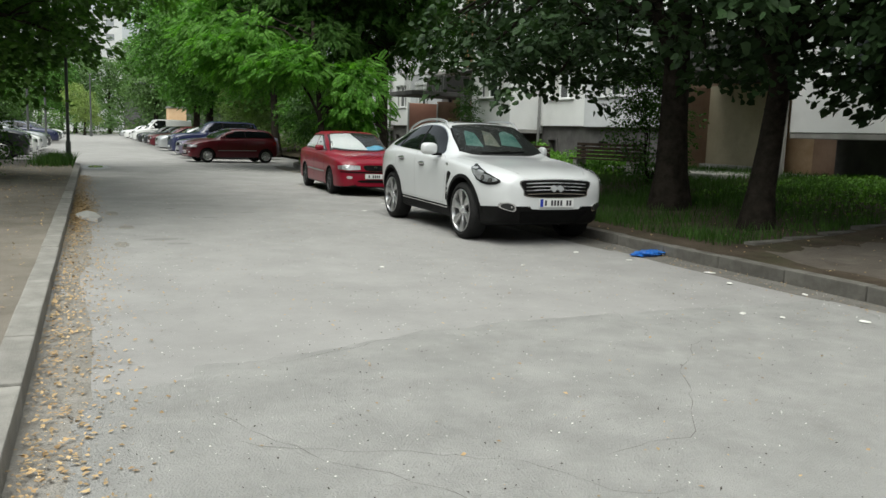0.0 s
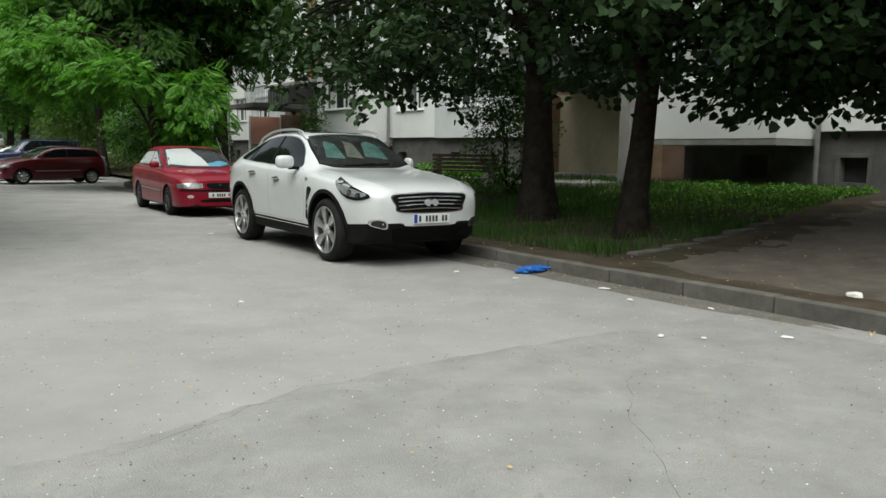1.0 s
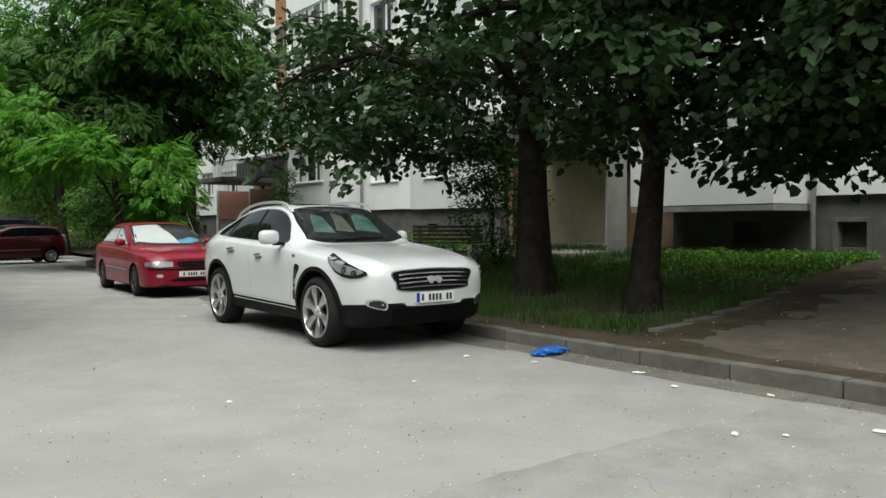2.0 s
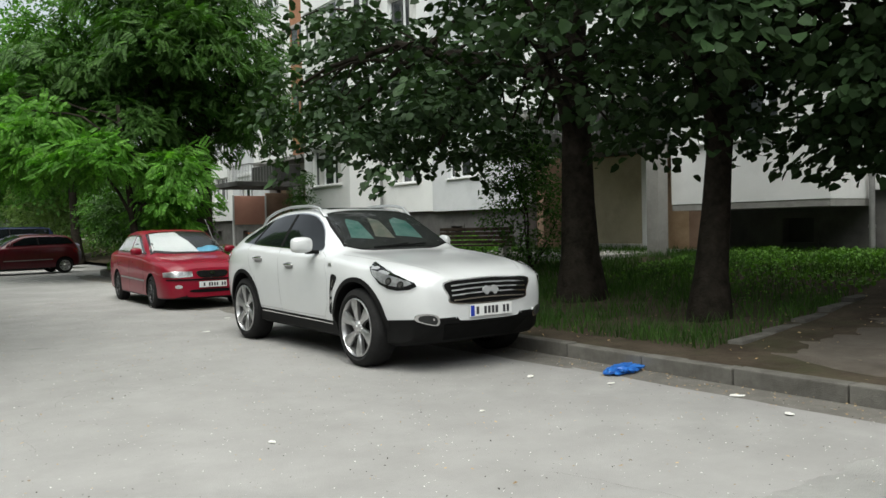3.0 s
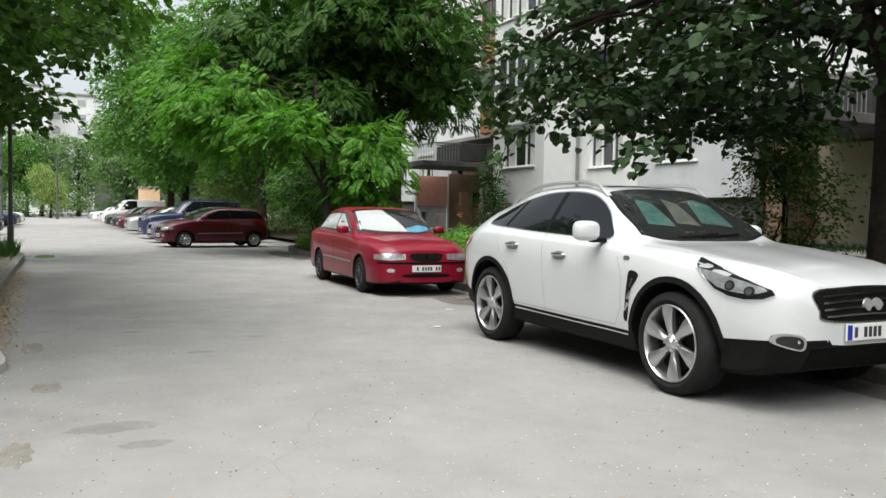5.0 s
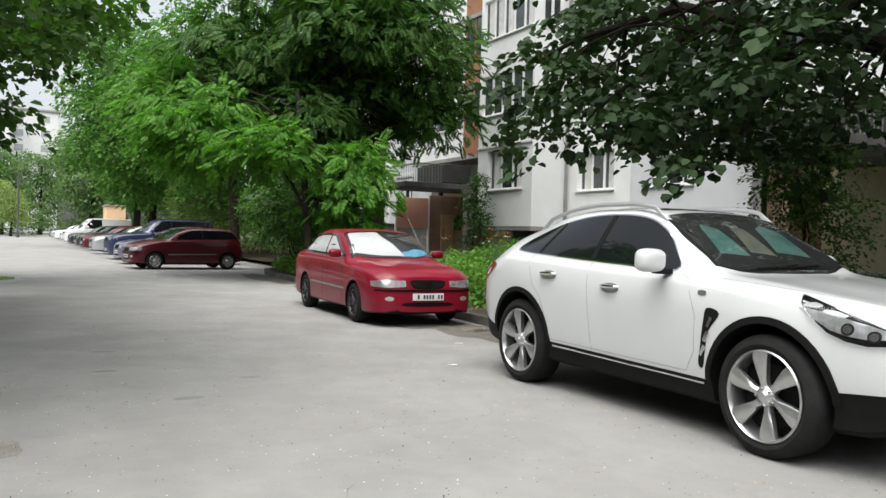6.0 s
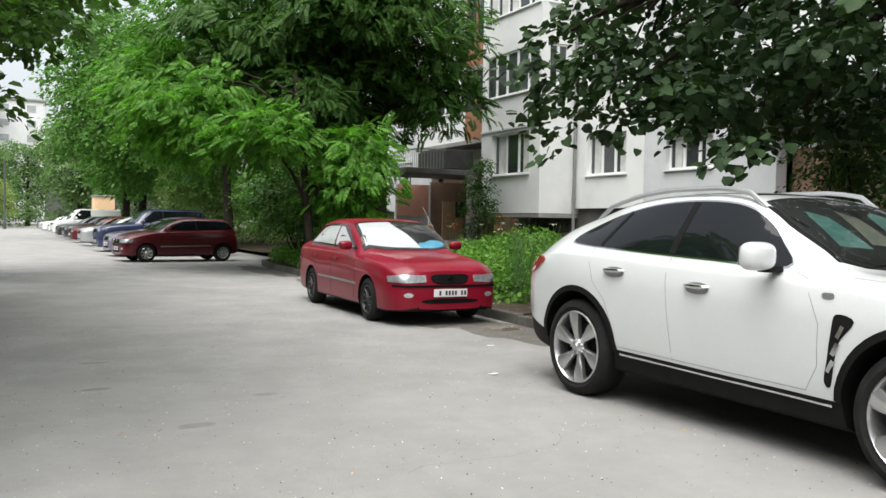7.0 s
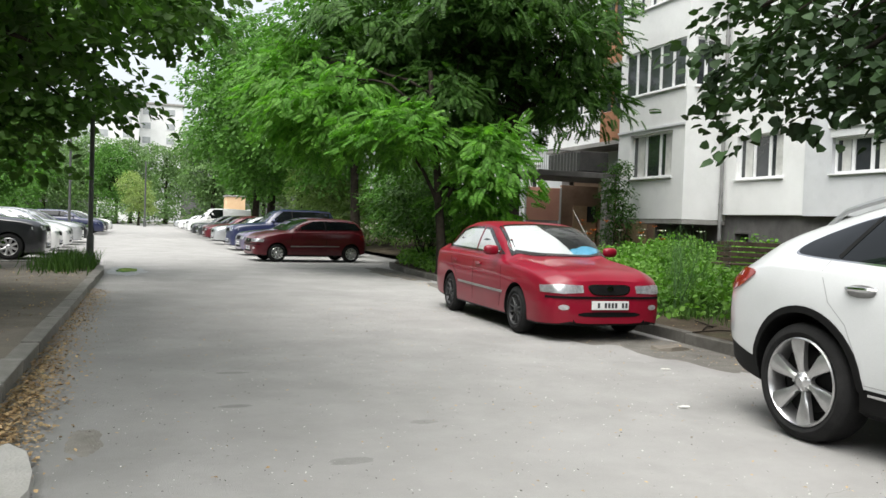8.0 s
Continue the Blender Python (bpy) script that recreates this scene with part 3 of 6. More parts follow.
    # loggias over the entrance
    for k in range(0, NFLOORS):
        z = FLOOR0 + k * STOREY
        if k >= 1:
            g1 = e0 + 2.3
            part("loggia_slab", boxes((BAY_X + 0.55, WALL_X + 0.75, e0 + 0.02, e1, z - 0.1, z + 0.045)), "old_wall", building)
            part("loggia_parapet", boxes((BAY_X + 0.6, BAY_X + 0.7, e0 + 0.03, g1, z + 0.05, z + 1.1), bevel=0.01), "brick_orange" if main else "grey_wall", building, "orange brown loggia parapet" if main else "")
            for i in range(4):
                u = e0 + 0.08 + i * (g1 - e0 - 0.13) / 3
                part("loggia_frame", boxes((BAY_X + 0.6, BAY_X + 0.68, u - 0.05, u + 0.05, z + 1.103, z + STOREY - 0.103)), "brick_orange" if main else "pvc", building)
            part("loggia_glazing", boxes((BAY_X + 0.63, BAY_X + 0.64, e0 + 0.1, g1 - 0.1, z + 1.12, z + STOREY - 0.11)), "pane", building)
            hole = (g1 + 1.0, g1 + 2.7, z + 1.2, z + 2.5)
            wall_with_holes("wall", "x", BAY_X + 0.6, 0.22, g1 + 0.004, e1, z + 0.048, z + STOREY - 0.103, [hole], "white_wall")
            window(BAY_X + 0.6, *hole, 2, True)
    wall_with_holes("recess_wall", "x", WALL_X + 0.5, 0.25, e0, e1, FLOOR0 + 1.553, top, [], "white_wall")
    # balcony over the canopy
    part("balcony_box", boxes((10.05, 11.2, e0 + 1.6, e0 + 4.0, 3.42, 4.12), bevel=0.02), "dark_metal", building, "dark sheet-metal balcony front")
    bm = boxes((8.88, 8.94, e0 + 1.58, e0 + 4.04, 4.06, 4.11), (8.943, 10.046, e0 + 1.58, e0 + 1.64, 4.06, 4.11), bevel=0.006)
    rail = part("balcony_rail", bm, "grey_metal", building, "thin grey balcony handrail")
    bar = part("baluster", tube(bmesh.new(), [(0, 0, 3.36), (0, 0, 4.08)], 0.012, 6), "grey_metal", rail)
    bar.location = (8.91, e0 + 1.61, 0)
    for x, y in [(9.035 + 0.125 * i, e0 + 1.61) for i in range(8)] + [(8.91, e0 + 1.77 + 0.16 * i) for i in range(14)]:
        b = new("baluster", bar.data)
        b.parent = rail
        b.location = (x, y, 0)
    # drain pipe with collars
    bm = tube(bmesh.new(), [(WALL_X - 0.14, y0 - 0.13, 0.7), (WALL_X - 0.14, y0 - 0.13, top)], 0.055, 10)
    for z in (1.2, 2.2, 4.5, 7.2, 9.9):
        tube(bm, [(WALL_X - 0.14, y0 - 0.13, z), (WALL_X - 0.14, y0 - 0.13, z + 0.06)], 0.07, 10)
    part("drain_pipe", bm, "grey_metal", building)


for y0 in (-17.1, 0.9, 18.9, 36.9):
    module(y0, y0 == 18.9)
top = FLOOR0 + NFLOORS * STOREY
part("roof", boxes((10.3, 23.2, -25.2, 47.5, top, top + 0.35), bevel=0.03), "old_wall", building)
part("back_wall", boxes((22.9, 23.15, -25, 47.3, -0.1, top - 0.004)), "white_wall", building)
part("end_wall", boxes((12.8, 22.89, -25, -24.75, -0.1, top - 0.004)), "white_wall", building)
part("end_wall", boxes((12.8, 22.89, 47.0, 47.25, -0.1, top - 0.004)), "white_wall", building)
# ---------------------------------------------------------------- cars
from mathutils.bvhtree import BVHTree


class Shell:
    """A car's outer skin, lofted from stations along its length (y, front at negative y, front axle at 0)."""

    def __init__(self, top, belt, width, bottom, roof_w, clad, nose=0.0):
        self.top, self.belt, self.width, self.bottom, self.roof_w, self.clad = top, belt, width, bottom, roof_w, clad
        self.y0, self.y1 = top[0][0], top[-1][0]

    def ring(self, y):
        zt, zs = float(pchip(self.top, [y])[0]), float(pchip(self.belt, [y])[0])
        w, zb = float(pchip(self.width, [y])[0]), float(pchip(self.bottom, [y])[0])
        zc = float(pchip(self.clad, [y])[0])
        zs = min(zs, zt - 0.01)
        zc = min(max(zc, zb + 0.03), zs - 0.06)
        h = zt - zs
        c = min(max((h - 0.10) / 0.26, 0), 1)
        c = c * c * (3 - 2 * c)
        wr = float(pchip(self.roof_w, [y])[0])
        wr = (1 - c) * 0.74 * w + c * min(wr, w)
        mid = zc + 0.45 * (zs - zc)
        side = [(0, zb), (0.55 * w, zb), (0.86 * w, zb + 0.01), (0.94 * w, zb + 0.05), (0.965 * w, zc - 0.02), (0.975 * w, zc), (0.990 * w, zc + 0.06), (w, mid),
                (0.996 * w, mid + 0.4 * (zs - mid)), (0.978 * w, zs - 0.05), (0.955 * w, zs - 0.012), (0.935 * w, zs)]
        b = (0.925 * w, zs + 0.02 * c + 0.06 * h * (1 - c))
        e = (wr, zt - 0.055 * c - 0.10 * h * (1 - c))
        up = [b]
        for t in (0.25, 0.5, 0.75):
            bulge = 0.018 * c * math.sin(math.pi * t)
            up.append((b[0] + (e[0] - b[0]) * t + bulge, b[1] + (e[1] - b[1]) * t + 0.06 * h * (1 - c) * math.sin(math.pi * t)))
        up += [e, (wr - 0.035 * (1 + c), zt - 0.024 * c - 0.05 * h * (1 - c)), (wr * 0.72, zt - 0.012), (wr * 0.36, zt - 0.003), (0, zt)]
        return side + up

    def build(self, stations):
        bm = bmesh.new()
        rings = []
        for y in stations:
            r = self.ring(y)
            full = r + [(-x, z) for x, z in r[-2:0:-1]]
            rings.append([bm.verts.new((x, y, z)) for x, z in full])
        n, half = len(rings[0]), len(self.ring(0))
        for a, b in zip(rings, rings[1:]):
            for k in range(n):
                f = bm.faces.new((a[k], b[k], b[(k + 1) % n], a[(k + 1) % n]))
                kk = k if k < half - 1 else n - 1 - k
                f.material_index = 1 if kk < 5 else 0
        for ring, flip in ((rings[0], False), (rings[-1], True)):
            f = bm.faces.new(ring if not flip else ring[::-1])
        bmesh.ops.recalc_face_normals(bm, faces=bm.faces)
        return bm


def poly_patch(bvh, outline, plane, side=1, offset=0.004, step=0.06, skirt=0.012):
    """A patch of an outline drawn in (y, z), (x, z) or (x, y), laid on the shell and a little proud of it."""
    bm = bmesh.new()

    def to3(p):
        return {"side": (side * 2.0, p[0], p[1]), "front": (p[0], -3.0, p[1]), "rear": (p[0], 8.0, p[1]), "top": (p[0], p[1], 3.0)}[plane]

    way = {"side": Vector((-side, 0, 0)), "front": Vector((0, 1, 0)), "rear": Vector((0, -1, 0)), "top": Vector((0, 0, -1))}[plane]
    bm.faces.new([bm.verts.new(to3(p)) for p in outline])
    for ax in ((0, 1) if plane == "top" else (1, 2) if plane == "side" else (0, 2)):
        lo, hi = min(v.co[ax] for v in bm.verts), max(v.co[ax] for v in bm.verts)
        k = max(2, int((hi - lo) / step))
        for i in range(1, k):
            co, no = Vector(), Vector()
            co[ax], no[ax] = lo + (hi - lo) * i / k, 1
            bmesh.ops.bisect_plane(bm, geom=bm.verts[:] + bm.edges[:] + bm.faces[:], plane_co=co, plane_no=no)
    dead = []
    for v in bm.verts:
        hit, nor, _, _ = bvh.ray_cast(v.co, way)
        if hit is None:
            dead.append(v)
            continue
        if nor.dot(way) > 0:
            nor = -nor
        v.co = hit + nor * offset
    if dead:
        bmesh.ops.delete(bm, geom=dead, context="VERTS")
    if skirt and bm.faces:
        edges = [e for e in bm.edges if e.is_boundary]
        ex = bmesh.ops.extrude_edge_only(bm, edges=edges)
        for v in ex["geom"]:
            if isinstance(v, bmesh.types.BMVert):
                v.co += way * skirt
    bmesh.ops.recalc_face_normals(bm, faces=bm.faces)
    s = sum(f.normal.dot(way) * f.calc_area() for f in bm.faces)
    if s > 0:
        bmesh.ops.reverse_faces(bm, faces=bm.faces)
    return bm


def smooth_loop(pts, n=5):
    """Round a closed outline (Catmull-Rom)."""
    out = []
    k = len(pts)
    for i in range(k):
        p0, p1, p2, p3 = (np.array(pts[(i + j - 1) % k], float) for j in range(4))
        for s in range(n):
            t = s / n
            out.append(tuple(0.5 * (2 * p1 + (p2 - p0) * t + (2 * p0 - 5 * p1 + 4 * p2 - p3) * t * t + (3 * p1 - p0 - 3 * p2 + p3) * t ** 3)))
    return out


def strip(pts, w):
    """A thin closed outline along an open line."""
    a, b = [], []
    for i, p in enumerate(pts):
        q, r = pts[max(i - 1, 0)], pts[min(i + 1, len(pts) - 1)]
        d = np.array([r[0] - q[0], r[1] - q[1]], float)
        d /= np.linalg.norm(d) + 1e-9
        n = np.array([-d[1], d[0]]) * w / 2
        a.append(tuple(np.array(p) + n))
        b.append(tuple(np.array(p) - n))
    return a + b[::-1]


def wheel_meshes(r, rim_r, width, spokes, style):
    """Tyre, rim and inner drum, axle along x, outer face at x=0 and looking to -x."""
    hw = width
    t = lathe(bmesh.new(), [(rim_r - 0.004, 0.012), (rim_r + 0.012, -0.006), (rim_r + 0.35 * (r - rim_r), -0.016), (r - 0.035, -0.006), (r - 0.010, 0.012), (r, 0.04), (r, hw - 0.04), (r - 0.010, hw - 0.012), (r - 0.03, hw), (rim_r, hw)], "x", 56)
    rim = lathe(bmesh.new(), [(rim_r + 0.002, -0.004), (rim_r - 0.008, -0.012), (rim_r - 0.020, 0.004), (rim_r - 0.028, 0.05), (rim_r - 0.032, hw - 0.01)], "x", 56)
    lathe(rim, [(0.001, -0.012), (0.028, -0.012), (0.034, -0.004), (0.062, 0.010), (0.072, 0.03), (0.072, 0.06)], "x", 24)
    for k in range(spokes):
        a = 2 * math.pi * k / spokes + 0.3
        if style == "blade":
            sect = [(0.050, 0.026, 0.018), (0.10, 0.025, 0.008), (0.16, 0.040, 0.0), (rim_r - 0.07, 0.056, -0.008), (rim_r - 0.008, 0.066, -0.006)]
        elif style == "mesh":
            sect = [(0.055, 0.012, 0.010), (0.14, 0.012, 0.004), (rim_r - 0.008, 0.014, 0.0)]
        else:
            sect = [(0.055, 0.035, 0.010), (0.13, 0.032, 0.004), (rim_r - 0.008, 0.040, 0.0)]
        prev = None
        for i, (rr, ww, xx) in enumerate(sect):
            tw = a + (0.10 * i / len(sect) if style == "blade" else 0)
            rad, tan = Vector((0, math.cos(tw), math.sin(tw))), Vector((0, -math.sin(tw), math.cos(tw)))
            ring = [rim.verts.new(Vector((x, 0, 0)) + rad * rr + tan * u) for u, x in ((-ww, xx + 0.012), (-ww * 0.72, xx), (ww * 0.35, xx - 0.004), (ww, xx + 0.010), (ww * 0.9, xx + 0.05), (-ww * 0.9, xx + 0.05))]
            if prev:
                for j in range(6):
                    rim.faces.new((prev[j], prev[(j + 1) % 6], ring[(j + 1) % 6], ring[j]))
            prev = ring
    if style == "blade":
        for k in range(5):
            a = 2 * math.pi * k / 5
            c = Vector((0, 0.057 * math.cos(a), 0.057 * math.sin(a)))
            tube(rim, [c + Vector((-0.004, 0, 0)), c + Vector((0.02, 0, 0))], 0.010, 6)
    drum = lathe(bmesh.new(), [(0.001, 0.085), (rim_r * 0.70, 0.085), (rim_r * 0.70, 0.10), (rim_r - 0.034, 0.115), (rim_r - 0.034, hw - 0.02), (0.001, hw - 0.02)], "x", 40)
    for b in (t, rim, drum):
        bmesh.ops.recalc_face_normals(b, faces=b.faces)
    return t, rim, drum


WHEELS = {}


def add_wheel(car, key, x, y, r, rim_r, width, spokes, style, rim_mat, side):
    if key not in WHEELS:
        t, rim, drum = wheel_meshes(r, rim_r, width, spokes, style)
        obs = [part("wheel", drum, "plastic", None, smooth=True), part("tyre", t, "tyre", None, smooth=True), part("rim", rim, rim_mat, None, smooth=True)]
        WHEELS[key] = [o.data for o in obs]
        for o in obs:
            bpy.data.objects.remove(o)
    w = new("wheel", WHEELS[key][0])
    w.parent = car
    w.matrix_basis = pose(x, y, r) @ (Matrix() if side < 0 else Matrix.Rotation(math.pi, 4, "Z"))
    for nm, me in (("tyre", WHEELS[key][1]), ("rim", WHEELS[key][2])):
        o = new(nm, me)
        o.parent = w
    return w


def cut_body(bm, car, wheelbase, arch_r, wheel_z, half_w, paint, well_depth=0.30):
    """Cut the wheel arches and split the shell into painted body, lower cladding and wheel wells."""
    me = bpy.data.meshes.new("body")
    bm.to_mesh(me)
    for m in (paint, "plastic", "seam"):
        me.materials.append(M[m])
    ob = new("body", me)
    for y in (0, wheelbase):
        for s in (-1, 1):
            k = bmesh.new()
            turn = Matrix.Translation((s * (half_w + 0.3 - (0.3 + well_depth) / 2), y, wheel_z)) @ Matrix.Rotation(math.pi / 2, 4, "Y")
            bmesh.ops.create_cone(k, cap_ends=True, cap_tris=False, segments=44, radius1=arch_r, radius2=arch_r, depth=0.3 + well_depth, matrix=turn)
            for f in k.faces:
                f.material_index = 2
            cme = bpy.data.meshes.new("cutter")
            k.to_mesh(cme)
            k.free()
            for m in (paint, "plastic", "seam"):
                cme.materials.append(M[m])
            cut = new("cutter", cme)
            md = ob.modifiers.new("arch", "BOOLEAN")
            md.operation, md.solver, md.object = "DIFFERENCE", "MANIFOLD", cut
            bpy.context.view_layer.update()
            res = bpy.data.meshes.new_from_object(ob.evaluated_get(bpy.context.evaluated_depsgraph_get()))
            ob.modifiers.clear()
            ob.data = res
            bpy.data.objects.remove(cut)
    bpy.data.objects.remove(ob)
    for idx, (nm, mat) in enumerate((("body", paint), ("lower_cladding", "plastic"), ("wheel_well", "seam"))):
        b = bmesh.new()
        b.from_mesh(res)
        bmesh.ops.delete(b, geom=[f for f in b.faces if f.material_index != idx], context="FACES")
        for f in b.faces:
            f.material_index = 0
        if idx == 2:
            for s in (-1, 1):
                for y in (0, wheelbase):
                    c = b.copy()
                    bmesh.ops.delete(c, geom=[f for f in c.faces if f.calc_center_median().x * s < 0 or abs(f.calc_center_median().y - y) > 1.0], context="FACES")
                    part(nm, c, mat, car, smooth=True)
            b.free()
        else:
            part(nm, b, mat, car, smooth=True)
    bpy.data.meshes.remove(res)


def plate_at(car, y, z, w=0.52, h=0.115, tilt=0, name="number_plate", x=0.0, left_blue=True):
    pl = part(name, boxes((x - w / 2, x + w / 2, y - 0.012, y, z, z + h), bevel=0.003), "plate", car)
    if left_blue:
        part("blue_strip", boxes((x - w / 2 + 0.006, x - w / 2 + 0.05, y - 0.0155, y - 0.0123, z + 0.006, z + h - 0.006)), "plate_blue", pl)
    for i, k in enumerate((0, 2, 3, 4, 5, 7, 8)):
        u = x - w / 2 + 0.075 + k * 0.047
        part("dark_bar", boxes((u, u + 0.030, y - 0.0155, y - 0.0123, z + 0.022, z + h - 0.022)), "plate_ink", pl)
    return pl


def stations(y0, y1, n, extra=()):
    t = (1 - np.cos(np.linspace(0, math.pi, n))) / 2
    u = np.linspace(0, 1, n)
    return sorted({round(float(v), 4) for v in y0 + (y1 - y0) * (0.55 * t + 0.45 * u)} | {round(float(e), 4) for e in extra})


# --- the white crossover
def white_crossover(m):
    car = thing("crossover_car", m, "pearl white crossover with tinted windows, parked by the kerb", "car")
    sh = Shell(
        top=[(-0.965, 0.74), (-0.957, 0.84), (-0.935, 0.895), (-0.86, 0.945), (-0.6, 1.02), (-0.2, 1.075), (0.2, 1.12), (0.52, 1.15), (0.62, 1.175), (0.80, 1.30), (1.05, 1.455), (1.30, 1.575), (1.5, 1.63), (1.75, 1.655), (2.1, 1.655), (2.5, 1.625), (2.9, 1.54), (3.25, 1.41), (3.5, 1.28), (3.66, 1.16), (3.80, 1.08), (3.88, 1.0), (3.905, 0.85)],
        belt=[(-0.965, 0.70), (-0.93, 0.82), (-0.8, 0.90), (-0.4, 0.99), (0.0, 1.035), (0.5, 1.09), (1.0, 1.115), (2.0, 1.15), (2.7, 1.185), (3.2, 1.19), (3.5, 1.14), (3.8, 1.02), (3.905, 0.82)],
        width=[(-0.965, 0.42), (-0.955, 0.56), (-0.93, 0.66), (-0.86, 0.75), (-0.72, 0.84), (-0.5, 0.905), (-0.2, 0.952), (0.1, 0.968), (0.45, 0.955), (0.9, 0.935), (1.7, 0.938), (2.3, 0.955), (2.75, 0.975), (3.05, 0.965), (3.4, 0.925), (3.68, 0.85), (3.84, 0.75), (3.905, 0.6)],
        bottom=[(-0.965, 0.49), (-0.93, 0.46), (-0.86, 0.38), (-0.75, 0.28), (-0.55, 0.24), (0, 0.23), (2.9, 0.25), (3.5, 0.30), (3.8, 0.40), (3.905, 0.55)],
        roof_w=[(-0.965, 0.5), (0.5, 0.66), (0.8, 0.65), (1.3, 0.62), (1.8, 0.625), (2.4, 0.62), (3.0, 0.60), (3.5, 0.62), (3.905, 0.6)],
        clad=[(-0.965, 0.535), (-0.8, 0.525), (-0.5, 0.505), (-0.3, 0.48), (0.45, 0.42), (2.4, 0.445), (3.2, 0.47), (3.905, 0.60)])
    bm = sh.build(stations(sh.y0, sh.y1, 60, (0.52, 0.62)))
    bvh = BVHTree.FromBMesh(bm)
    cut_body(bm, car, 2.885, 0.462, 0.40, 0.97, "paint_white", 0.33)

    def lay(name, outline, plane, material, side=1, off=0.004, parent=None, label="", skirt=0.012, step=0.06):
        return part(name, poly_patch(bvh, outline, plane, side, off, step, skirt), material, parent or car, label, True)

    for s in (-1, 1):
        for y in (0, 2.885):
            add_wheel(car, "fx", s * 0.945, y, 0.395, 0.296, 0.25, 6, "blade", "alloy", s)
        # side glass, in two panes with a dark pillar, in a chrome surround
        glass = smooth_loop([(0.93, 1.165), (1.04, 1.30), (1.25, 1.46), (1.50, 1.555), (1.9, 1.578), (2.3, 1.55), (2.65, 1.475), (2.95, 1.365), (3.06, 1.27), (2.9, 1.238), (2.2, 1.205), (1.5, 1.18)], 4)
        lay("window_surround", [(1.9 + (p[0] - 1.9) * 1.018, 1.37 + (p[1] - 1.37) * 1.07) for p in glass], "side", "chrome", s, 0.002)
        lay("side_glass", glass, "side", "tint_glass", s, 0.005)
        lay("window_pillar", strip([(1.86, 1.575), (1.895, 1.20)], 0.06), "side", "plastic", s, 0.008)
        lay("window_pillar", strip([(2.52, 1.50), (2.66, 1.235)], 0.035), "side", "plastic", s, 0.008)
        # door shut lines
        lay("door_gap", strip([(0.70, 0.45), (0.62, 0.60), (0.62, 0.85), (0.74, 1.10), (0.86, 1.14)], 0.004), "side", "gap", s, 0.0015, skirt=0.002)
        lay("door_gap", strip([(1.80, 0.45), (1.84, 0.70), (1.885, 1.0), (1.885, 1.19)], 0.004), "side", "gap", s, 0.0015, skirt=0.002)
        lay("door_gap", strip([(2.42, 0.60), (2.52, 0.82), (2.66, 0.95), (2.74, 1.15), (2.72, 1.22)], 0.004), "side", "gap", s, 0.0015, skirt=0.002)
        lay("door_gap", strip([(0.70, 0.45), (1.3, 0.452), (1.80, 0.458), (2.38, 0.468)], 0.004), "side", "gap", s, 0.0015, skirt=0.002)
        lay("sill_trim", strip([(0.52, 0.392), (1.4, 0.40), (2.35, 0.415)], 0.016), "side", "chrome", s, 0.014)
        # arch trim
        for yc in (0, 2.885):
            arc = [(yc + 0.482 * math.cos(a), 0.40 + 0.482 * math.sin(a)) for a in np.linspace(0.05, math.pi - 0.05, 22)]
            lay("arch_trim", strip(arc, 0.046), "side", "plastic", s, 0.010, step=0.12)
        # door handles
        for y, z in ((1.58, 0.985), (2.42, 1.045)):
            cup = lay("handle_cup", smooth_loop([(y - 0.09, z - 0.03), (y, z - 0.045), (y + 0.09, z - 0.03), (y + 0.09, z + 0.02), (y, z + 0.035), (y - 0.09, z + 0.02)], 4), "side", "grey_metal", s, 0.0015, skirt=0.002)
            hb = bmesh.new()
            pts = []
            for i in range(9):
                t = i / 8
                h, nrm, _, _ = bvh.ray_cast(Vector((s * 2, y - 0.11 + 0.22 * t, z + 0.008)), Vector((-s, 0, 0)))
                pts.append(h + Vector((s, 0, 0)) * (0.006 + 0.034 * math.sin(math.pi * t) ** 0.5))
            tube(hb, pts, [0.012 + 0.006 * math.sin(math.pi * i / 8) for i in range(9)], 8)
            part("door_handle", hb, "chrome", car, "chrome door handle", True)
        # side vent
        vent = lay("side_vent", smooth_loop([(0.385, 0.885), (0.50, 0.915), (0.525, 0.82), (0.545, 0.66), (0.565, 0.53), (0.525, 0.50), (0.505, 0.62), (0.475, 0.76)], 4), "side", "plastic", s, 0.007)
        for i in range(3):
            z = 0.585 + 0.10 * i
            lay("vent_slat", strip([(0.540 - 0.03 * i, z), (0.502 - 0.028 * i, z + 0.07)], 0.026), "side", "chrome", s, 0.014, vent)
        lay("badge", smooth_loop([(0.53, 1.0), (0.60, 1.0), (0.60, 1.03), (0.53, 1.03)], 3), "side", "alloy", s, 0.004)
        # head lamp: reflector bowl under a clear lens
        lamp = [(-0.17, 1.045), (-0.30, 1.018), (-0.48, 0.975), (-0.66, 0.922), (-0.80, 0.868), (-0.825, 0.835), (-0.77, 0.805), (-0.66, 0.795), (-0.54, 0.812), (-0.43, 0.850), (-0.33, 0.925), (-0.25, 0.99)]
        hl = lay("headlight", lamp, "side", "plastic", s, 0.003)
        inner = [(-0.52 + (p[0] + 0.52) * 0.86, 0.893 + (p[1] - 0.893) * 0.62) for p in lamp]
        lay("reflector", inner, "side", "lamp_in", s, 0.007, hl)
